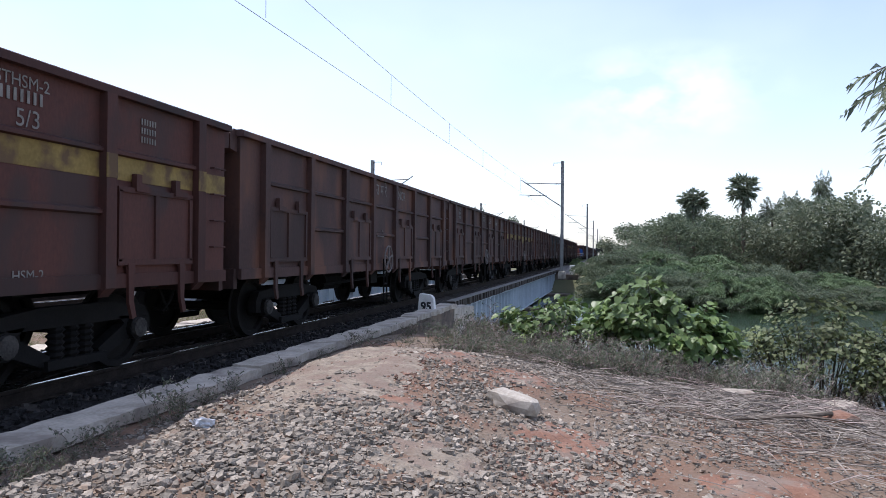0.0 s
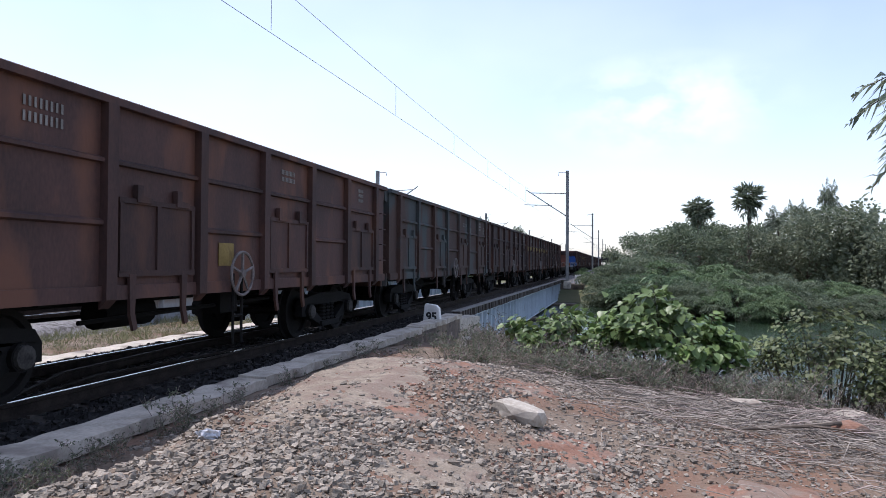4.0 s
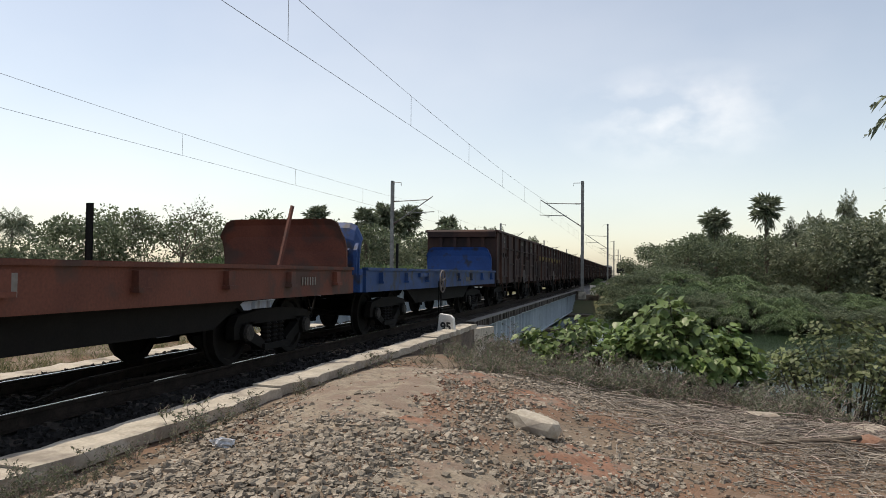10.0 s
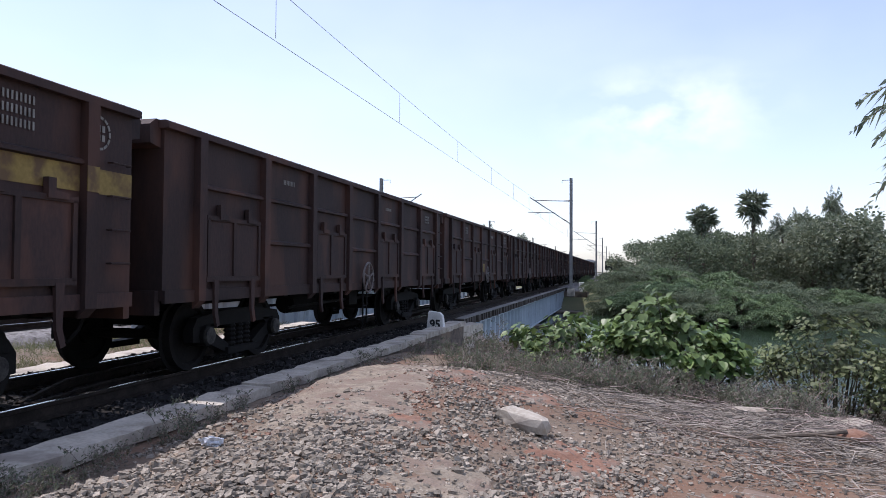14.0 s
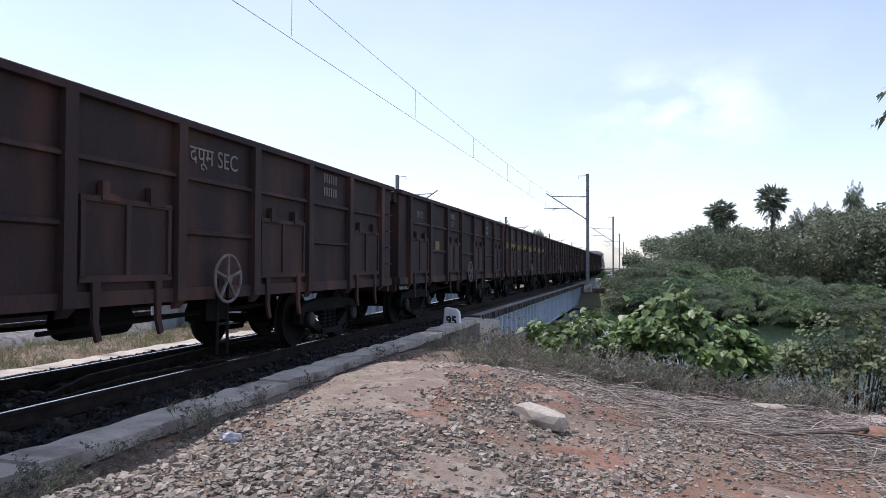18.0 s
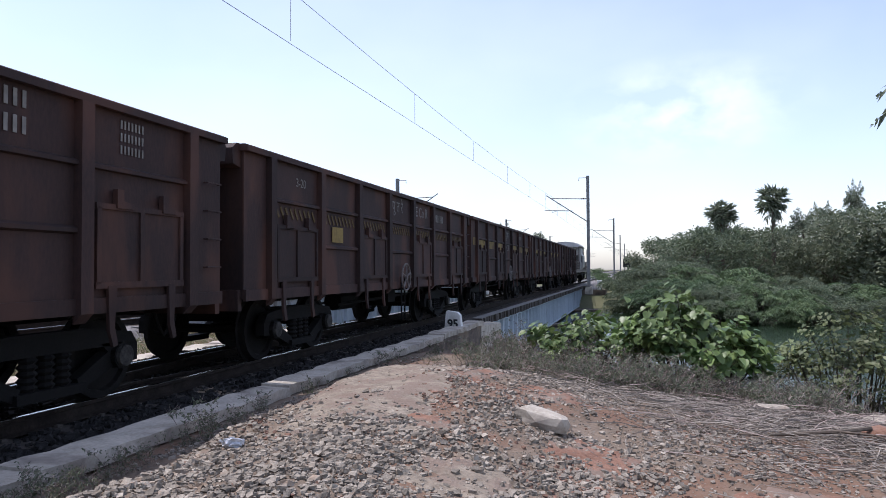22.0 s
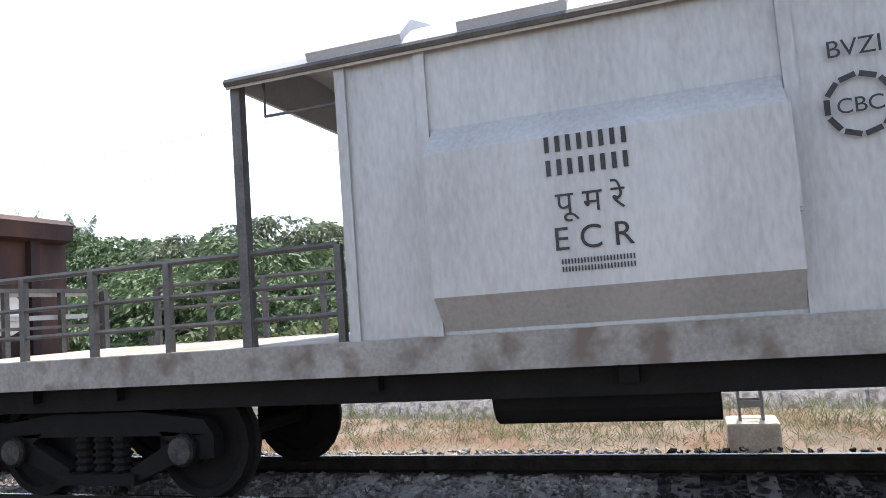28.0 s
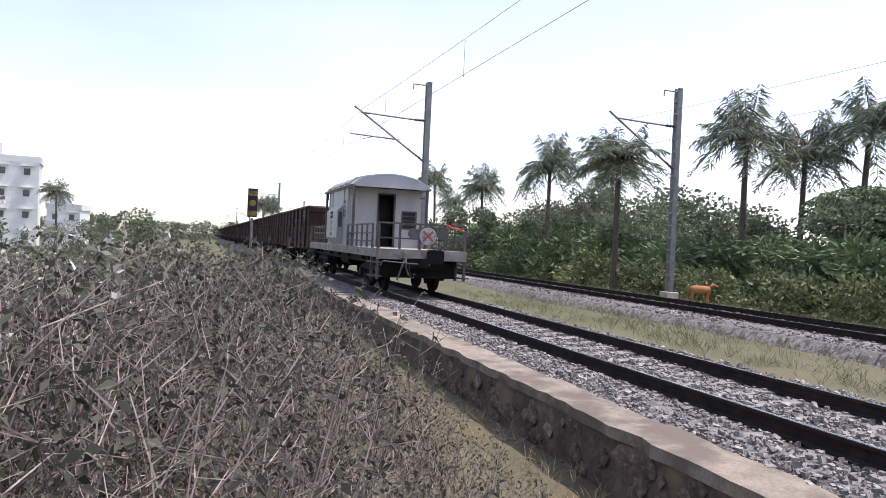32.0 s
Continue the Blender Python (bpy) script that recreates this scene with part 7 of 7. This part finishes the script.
grass("bush_undergrowth", 9000, lambda r: 3.0 + 8 * r.rand(), lambda r: -26 - 26 * r.rand(), 0.65, "undergrowth", "dead brown undergrowth among the bushes", 42, lambda x, y: 1.0 if x > edge_x(y) and math.hypot(x - 6.55, y + 30.75) > 1.5 else 0.0, 0.45, 0.011)
grass("strip_grass", 22000, lambda r: -6.6 + 3.4 * r.rand(), lambda r: -60 + 82 * r.rand() ** 0.9, 0.3, "strip", "half-green grass strip between the tracks", 22, lambda x, y: 0.35 + 0.65 * (noise.noise(Vector((x * 0.7, y * 0.35, 5))) > -0.1), 0.5)
grass("strip_tufts", 52000, lambda r: -6.7 + 4.0 * r.rand(), lambda r: -32 + 52 * r.rand(), 0.17, "strip", "low half-green grass between the tracks", 28, lambda x, y: 1.0 if noise.noise(Vector((x * 0.9, y * 0.5, 2))) > -0.25 else 0.7, 0.7, 0.04)
grass("verge_grass", 9000, lambda r: -17 + 5 * r.rand(), lambda r: -70 + 90 * r.rand(), 0.4, "strip", "rough grass beyond the second track", 23, lambda x, y: 1, 0.5)
grass("bank_grass", 3000, lambda r: 3 + 12 * r.rand(), lambda r: 10.5 + 8 * r.rand(), 0.28, "bank_stalks", "dry grass and stalks on the bank", 24, lambda x, y: 0.9 if y > 10.5 + 0.2 * (x - 4) else 0.1, 0.8)
grass("far_bank_grass", 2500, lambda r: 25 + 24 * r.rand(), lambda r: 46 + 4 * r.rand(), 0.6, "leaf_fern", "green growth along the far bank", 25, lambda x, y: 1, 0.5)


# ---- dead twigs lying on the ground ----
def twig_pile(name, cx, cy, rx, ry, count, length, label, seed, mat="straw", lie=0.12):
    r = random.Random(seed)
    b = Build()
    for k in range(count):
        a = r.gauss(0, 1)
        x, y = cx + r.gauss(0, rx), cy + r.gauss(0, ry)
        an = r.gauss(0.4, 0.75) if r.random() < 0.65 else r.uniform(0, 6.28)
        ln = length * r.uniform(0.3, 1.0)
        z = ground_z(x, y) + r.uniform(0.01, lie)
        x2, y2 = x + math.cos(an) * ln, y - math.sin(an) * ln * 0.6
        z2 = ground_z(x2, y2) + r.uniform(0.01, lie)
        mx = ((x + x2) / 2 + r.uniform(-0.05, 0.05), (y + y2) / 2 + r.uniform(-0.05, 0.05), (z + z2) / 2 + r.uniform(0, 0.06))
        w = r.uniform(0.0025, 0.007)
        b.tube([(x, y, z), mx, (x2, y2, z2)], [w, w * 0.8, w * 0.4], 3, False)
    return tagged(part(name, b, M[mat]), label, "twigs", kind="stuff")


twig_pile("dead_twigs", 8.0, 8.8, 0.9, 0.5, 800, 0.85, "litter of bleached dead twigs and stalks", 31)
twig_pile("dead_twigs", 9.2, 7.8, 0.8, 0.9, 1000, 0.9, "litter of bleached dead twigs and stalks", 32)
twig_pile("dead_twigs", 8.6, 8.3, 1.1, 1.0, 260, 0.7, "scattered crooked dead sticks", 35, "stem", 0.2)
twig_pile("dead_twigs", 6.2, 11.4, 1.2, 0.7, 260, 0.8, "litter of grey dead stalks", 33, "stem")
twig_pile("dead_twigs", 10.5, 10.5, 1.4, 0.9, 600, 1.0, "litter of grey dead stalks", 34, "stem")
br = Build()
br.tube([gz(7.6, 7.55, 0.05), gz(8.0, 7.45, 0.09), gz(8.3, 7.6, 0.1), gz(8.7, 7.6, 0.16), gz(9.0, 7.75, 0.18)], [0.008, 0.012, 0.017, 0.018, 0.022], 7)
br.tube([gz(8.7, 7.6, 0.16), gz(8.9, 7.3, 0.2), gz(9.3, 7.2, 0.12)], [0.014, 0.01, 0.005], 6)
br.tube([gz(8.0, 7.45, 0.09), gz(8.1, 7.15, 0.14), gz(8.4, 6.9, 0.08)], [0.01, 0.008, 0.004], 6)
tagged(part("dead_branch", br, M["bark"]), "fallen bare branch across the dead twigs", "branch")
br = Build()
br.tube([gz(9.6, 9.0, 0.12), gz(10.1, 8.9, 0.16), gz(10.9, 9.1, 0.1)], [0.02, 0.022, 0.012], 6)
tagged(part("dead_branch", br, M["bark"]), "short bare branch lying on dead twigs", "branch")

# ---- young coconut palm whose frond tips hang into view ----
px, py = 11.95, 10.9
et = thing("young_palm", "young coconut palm with drooping feather fronds", "palm", "palms", at=pose(px, py, ground_z(px, py)))
top = Vector((0, 0, 3.55 - ground_z(px, py)))
eb, ec = Build(), Cloud(44)
eb.tube([(0.5, 0.3, -0.3), (0.3, 0.15, top.z * 0.5), top], [0.16, 0.12, 0.1], 8)
for az, ln, lift in ((176, 2.1, 0.92), (188, 2.0, 0.62), (171, 2.15, 0.75), (196, 1.95, 0.45), (120, 2.2, 1.0), (75, 2.3, 0.6), (30, 2.3, 1.1), (-20, 2.3, 0.7), (-65, 2.2, 1.0), (240, 2.0, 0.8), (300, 2.1, 0.3), (150, 2.0, 0.2)):
    rib = frond_blades(ec, top, radians(az), ln, lift, 0.42, 34, 0.11)
    eb.tube([Vector(q) for q in rib[::6]], [0.03, 0.024, 0.02, 0.014, 0.01, 0.008][:len(rib[::6])], 5, False)
part("trunk", eb, M["bark"], et, smooth=True)
part("crown", ec.mesh("crown", M["leaf_palm"]), None, et)

# ================= lineside things =================
sg = thing("signal", "railway signal with a yellow and black banded head", "signal", at=pose(4.2, -70, ground_z(4.2, -70)))
b = Build()
b.tube([(0, 0, 0), (0, 0, 3.2)], 0.07, 8)
part("signal_post", b, M["galv"], sg)
b = Build()
b.box((0, 0, 4.0), (0.5, 0.2, 1.5))
bevel(part("signal_head", b, M["signal_black"], sg), 0.03)
for z, m in ((4.5, "yellow"), (3.45, "yellow")):
    b = Build()
    b.box((0, 0.105, z), (0.5, 0.02, 0.26))
    part("yellow_band", b, M[m], sg)
b = Build()
b.disc((0, 0.12, 3.98), 0.17, 0.04, "y", 16)
part("lens", b, M["yellow"], sg)

kb = thing("notice_board", "black square board on a post beside the line", "sign board", at=pose(5.9, 86, ground_z(5.9, 86)))
b = Build()
b.tube([(0, 0, 0), (0, 0, 2.2 - ground_z(5.9, 86))], 0.05, 8)
part("board_post", b, M["galv"], kb)
b = Build()
b.box((0, -0.05, 2.1 - ground_z(5.9, 86)), (1.15, 0.05, 1.0))
bevel(part("board", b, M["signal_black"], kb), 0.02)

cab = thing("relay_cabinet", "pale grey steel relay cabinet on a plinth", "cabinet", at=pose(-15.0, -39.2, -0.5))
b = Build()
b.box((0, 0, 1.05), (0.75, 0.6, 1.3))
bevel(part("cabinet_body", b, M["white"], cab), 0.03)
b = Build()
b.box((0, 0, 1.74), (0.85, 0.7, 0.07))
bevel(part("cabinet_roof", b, M["galv"], cab), 0.02)
b = Build()
b.box((0.2, 0.305, 1.1), (0.3, 0.012, 0.9))
part("cabinet_door", b, M["galv"], cab)
b = Build()
b.box((0, 0, 0.2), (0.95, 0.8, 0.4))
bevel(part("plinth", b, M["wall"], cab), 0.03)

pw = Build()
pw.box((-14.0, -14, -0.3), (0.35, 40, 0.7))
tagged(bevel(part("parapet_wall", pw, M["wall"]), 0.04), "low weathered concrete parapet wall", "wall", kind="structure")

wf = thing("white_fence", "short white painted post and rail fence", "fence", at=pose(-4.4, 52, -0.5))
for k in range(3):
    b = Build()
    b.box((0, k * 1.6, 0.75), (0.16, 0.16, 1.5))
    part("fence_post", b, M["white"], wf)
for z in (0.6, 1.2):
    b = Build()
    b.box((0, 1.6, z), (0.1, 3.3, 0.12))
    part("fence_rail", b, M["white"], wf)


# houses
def house(x, y, w, d, storeys, label, rz=0):
    t = thing("house", label, "building", "houses", at=pose(x, y, ground_z(x, y) - 0.3, 0, 0, rz))
    h = storeys * 3.0
    b = Build()
    b.box((0, 0, h / 2), (w, d, h))
    part("wall", b, M["building"], t)
    for (px, py, sx, sy) in ((0, d / 2, w, 0.2), (0, -d / 2, w, 0.2), (w / 2, 0, 0.2, d), (-w / 2, 0, 0.2, d)):
        p = Build()
        p.box((px, py, h + 0.4), (sx + 0.2, sy, 0.9))
        part("roof_parapet", p, M["building"], t)
    for s in range(storeys):
        n = max(2, int(w / 3))
        for i in range(n):
            cx = -w / 2 + (i + 0.5) * w / n
            wi = Build()
            wi.box((cx, d / 2 + 0.01, s * 3 + 1.7), (0.8, 0.06, 0.9))
            win = part("window", wi, M["window_dark"], t)
            si = Build()
            si.box((cx, d / 2 + 0.15, s * 3 + 2.5), (1.6, 0.5, 0.1))
            part("sunshade", si, M["building"], win)
        bal = Build()
        bal.box((w / 2 - 1.6, d / 2 + 0.6, s * 3 + 0.5), (3, 1.2, 1.0))
        part("balcony", bal, M["building"], t)
    st = Build()
    st.box((w * 0.2, 0, h + 1.4), (3, 3, 2.4))
    part("stair_head", st, M["building"], t)
    return t


x, y = at_az(190.4, 150)
house(x, y, 9, 7, 4, "white four-storey concrete house with a flat roof", 8)
x, y = at_az(187.4, 165)
house(x, y, 5, 6, 2, "pale two-storey house with a flat roof", -6)
x, y = at_az(47.5, 120)
house(x, y, 12, 9, 1, "low pale house among the trees", -130)
x, y = at_az(6.5, 330)
house(x, y, 14, 9, 2, "small white house far along the line", 180)

calf = thing("calf", "small brown calf standing beside the second track", "calf", at=pose(-14.2, -57.2, ground_z(-14.2, -57.2), 0, 0, 75))
b = Build()
b.tube([(0, -0.45, 0.72), (0, -0.2, 0.74), (0, 0.25, 0.74), (0, 0.45, 0.78)], [0.14, 0.21, 0.2, 0.13], 10)
part("body", b, M["orange"], calf, smooth=True)
b = Build()
b.tube([(0, 0.42, 0.8), (0, 0.6, 0.98), (0, 0.82, 0.9)], [0.1, 0.09, 0.05], 8)
part("head", b, M["orange"], calf, smooth=True)
for (x, y) in ((-0.11, -0.35), (0.11, -0.35), (-0.11, 0.33), (0.11, 0.33)):
    b = Build()
    b.tube([(x, y, 0.65), (x, y, 0.3), (x, y, 0)], [0.07, 0.045, 0.04], 7)
    part("leg", b, M["orange"], calf)
b = Build()
b.tube([(0, -0.46, 0.8), (0, -0.56, 0.5), (0, -0.54, 0.3)], [0.025, 0.018, 0.03], 5)
part("tail", b, M["orange"], calf)

# a torn scrap of cloth tied to one wagon's end
b = Build()
b.tube([(1.45, HALF + 0.1, 3.2), (1.46, HALF + 0.16, 3.33)], 0.015, 5)
scrap = part("rag_stick", b, M["dark_steel"], back[1])
b = Build()
b.raw([(1.46, HALF + 0.13, 3.28), (1.46, HALF + 0.24, 3.5), (1.44, HALF + 0.33, 3.44), (1.47, HALF + 0.2, 3.3), (1.45, HALF + 0.13, 3.28), (1.45, HALF + 0.24, 3.5), (1.43, HALF + 0.33, 3.44), (1.46, HALF + 0.2, 3.3)], [(0, 1, 2, 3), (7, 6, 5, 4), (0, 3, 7, 4), (1, 0, 4, 5), (2, 1, 5, 6), (3, 2, 6, 7)])
part("rag", b, M["leaf_palm"], scrap, "torn dark green rag")

# painted marks on the wagons
mk = M["marking"]
XS = 1.512


def write(ob, body, y, z, size):
    """Words centred at y and z on the side."""
    lettering(ob, body, XS, y, z - size * 0.35, size, mk)


def figures(ob, y, z, w, h, lines=1):
    bars(ob, XS, y, z + (lines - 1) * h * 0.75, w, h, mk, lines)


def ring_mark(ob, y, z, r=0.17):
    b = Build()
    for k in range(14):
        a = 2 * math.pi * k / 14
        b.box((XS, y + r * math.cos(a), z + r * math.sin(a)), (0.006, 0.06, 0.028), Matrix.Rotation(a + math.pi / 2, 3, "X"))
    for dz in (-0.05, 0.05):
        for dy in (-0.07, 0, 0.07):
            b.box((XS, y + dy, z + dz), (0.006, 0.045, 0.07))
    part("ring_mark", b, mk, ob, "round stencilled maintenance mark")


def patch(ob, y, z, w, h, mat="yellow"):
    b = Build()
    b.box((XS + 0.004, y, z), (0.006, w, h))
    part("yellow_plate", b, M[mat], ob, "small faded yellow patch")


MARKED = [back[i] for i in (0, 2, 3, 4, 5, 6, 7, 8, 11, 12)] + [front[i] for i in (0, 1, 3, 5, 6, 7, 8)]
write(back[0], "\u0926\u092a\u0942\u092e SEC", 0.1, 2.88, 0.3)
figures(back[0], 5.3, 2.86, 0.8, 0.14, 2)
write(back[2], "\u0926 \u092a\u0942 \u092e \u0930\u0947", -0.14, 2.9, 0.4)
write(back[2], "S E C R", -0.14, 2.37, 0.36)
figures(back[2], 3.17, 2.9, 1.05, 0.16)
patch(back[2], -6.55, 2.42, 0.34, 0.26)
write(back[3], "3-20", -5.17, 2.89, 0.2)
write(back[3], "\u092a\u0942 \u0924 \u0930\u0947", -0.18, 2.92, 0.36)
write(back[3], "E Co R", 1.75, 2.92, 0.36)
figures(back[3], 3.3, 2.86, 1.15, 0.2)
patch(back[3], -3.67, 2.1, 0.5, 0.28)
dash = Build().box((0, 0, 0), (0.006, 0.05, 0.2), Matrix.Rotation(radians(35), 3, "X")).mesh("hazard_dash", M["yellow_worn"])
for p in range(7):
    for j in range(9):
        part("hazard_dash", dash, None, back[3], "worn slanting yellow dash", pose(XS, POSTS[p] + 0.25 + 0.16 * j, 2.36))
write(back[4], "\u0926\u092a\u0942\u092e SEC", -0.12, 2.9, 0.3)
figures(back[4], 3.55, 2.9, 0.5, 0.16, 2)
figures(back[4], 5.2, 2.9, 0.4, 0.09, 3)
write(back[5], "\u0909\u092a\u0930\u0947", -0.44, 2.84, 0.4)
write(back[5], "NWR", 1.28, 2.78, 0.32)
figures(back[5], 3.07, 2.8, 0.8, 0.18)
figures(back[5], -5.55, 2.84, 0.34, 0.1, 3)
figures(back[5], -3.85, 1.24, 0.9, 0.1)
patch(back[5], -4.25, 1.9, 0.16, 0.16)
patch(back[5], -0.46, 2.02, 0.6, 0.34)
ring_mark(back[5], 6.09, 2.84)
write(back[6], "09 20", -5.25, 2.78, 0.24)
write(back[6], "SCR", -1.87, 2.73, 0.22)
figures(back[6], -1.87, 2.95, 0.5, 0.16)
figures(back[6], 3.35, 2.88, 0.42, 0.13, 3)
patch(back[6], -3.6, 2.02, 0.42, 0.26)
write(back[7], "\u0926\u092a\u0942\u092e SEC", -0.08, 2.86, 0.31)
figures(back[7], 3.62, 2.9, 0.6, 0.16, 2)
figures(back[8], -5.27, 2.88, 0.22, 0.1, 3)
figures(back[8], 3.6, 2.84, 0.62, 0.18, 2)
write(back[11], "07-22", -5.2, 2.8, 0.16)
write(back[11], "\u0926\u092a\u0942\u092e\u0930\u0947 SECR", -1.86, 2.88, 0.26)
figures(back[11], 1.91, 2.86, 0.9, 0.16)
figures(back[11], 5.2, 2.9, 0.7, 0.08, 3)
ring_mark(back[11], 6.4, 2.88)
figures(back[12], -5.17, 2.9, 0.3, 0.1, 2)
write(back[12], "1-20", -5.17, 2.66, 0.16)
figures(back[12], 0.13, 2.94, 0.5, 0.16)
figures(back[12], 3.6, 2.86, 0.7, 0.22, 2)
figures(back[12], 5.32, 2.9, 0.45, 0.07, 4)
write(front[0], "\u0926\u092a\u0942\u092e\u0930\u0947 SECR", -0.1, 2.84, 0.27)
figures(front[0], 3.53, 2.82, 0.62, 0.18, 2)
figures(front[0], 5.34, 2.86, 0.5, 0.08, 3)
write(front[1], "2022", -4.9, 2.88, 0.22)
figures(front[1], -5.05, 3.06, 0.5, 0.12)
write(front[1], "SEC", 0.22, 2.89, 0.3)
figures(front[1], 3.85, 2.76, 0.9, 0.24)
figures(front[1], 5.03, 2.9, 0.6, 0.08, 4)
ring_mark(front[1], 6.25, 2.88)
write(front[3], "OSTHSM", 2.1, 2.82, 0.17)
figures(front[3], 2.95, 2.83, 0.75, 0.22, 2)
figures(front[3], 5.04, 2.9, 0.5, 0.08, 3)
ring_mark(front[3], 6.0, 2.72)
write(front[5], "SWR", -1.95, 2.88, 0.36)
figures(front[5], 1.24, 2.8, 1.2, 0.17)
figures(front[5], 1.24, 3.0, 0.7, 0.08)
patch(front[5], -0.5, 2.2, 0.5, 0.34)
patch(front[5], 0.27, 2.24, 0.55, 0.34)
figures(front[5], 4.7, 2.92, 0.9, 0.08, 4)
ring_mark(front[5], 5.95, 2.8)
write(front[6], "\u092a\u0942 \u092e \u0930\u0947", -0.12, 2.9, 0.36)
write(front[6], "ECR", 1.6, 2.9, 0.34)
figures(front[6], -2.1, 1.82, 0.7, 0.1, 2)
figures(front[6], 3.4, 2.85, 0.8, 0.14)
figures(front[6], -5.2, 2.9, 0.4, 0.1, 3)
write(front[7], "\u0909 \u092e \u0930\u0947", -0.15, 2.94, 0.38)
write(front[7], "NCR", 1.57, 2.93, 0.32)
patch(front[7], 1.58, 1.68, 0.4, 0.3)
write(front[8], "BOSTHSM-2", 3.2, 3.02, 0.17)
figures(front[8], 3.3, 2.88, 0.55, 0.12)
write(front[8], "5/3", 3.38, 2.68, 0.24)
figures(front[8], 5.2, 2.85, 0.3, 0.07, 3)
write(front[8], "HSM-2", 3.4, 1.2, 0.14)
lettering(flat_b, "SE CR", 1.512, 0.96, 1.2, 0.2, mk)
bars(flat_b, 1.512, 2.4, 1.24, 0.75, 0.13, mk)
bars(flat_a, 1.512, -0.9, 1.3, 0.5, 0.22, mk)
bars(flat_a, 1.512, 5.4, 1.28, 0.6, 0.14, mk)
# wire bracket for a label on one side
wb3 = Build()
wb3.tube([(XS, -0.62, 1.98), (XS + 0.05, -0.62, 1.82), (XS + 0.05, -0.12, 1.82), (XS, -0.12, 1.98)], 0.014, 5)
part("label_bracket", wb3, M["wheel_paint"], front[7], "bent grey wire bracket")
for i, w in enumerate(back + front):
    r = random.Random(i)
    if w in MARKED:
        continue
    for p in (1, 4, 6):
        if r.random() < 0.7:
            figures(w, POSTS[p] + 0.89, 2.88, r.uniform(0.3, 0.6), r.uniform(0.05, 0.1), r.choice((1, 2, 3)))
    if r.random() < 0.5:
        patch(w, POSTS[3] + 0.7, 1.55, 0.4, 0.32)

motions()
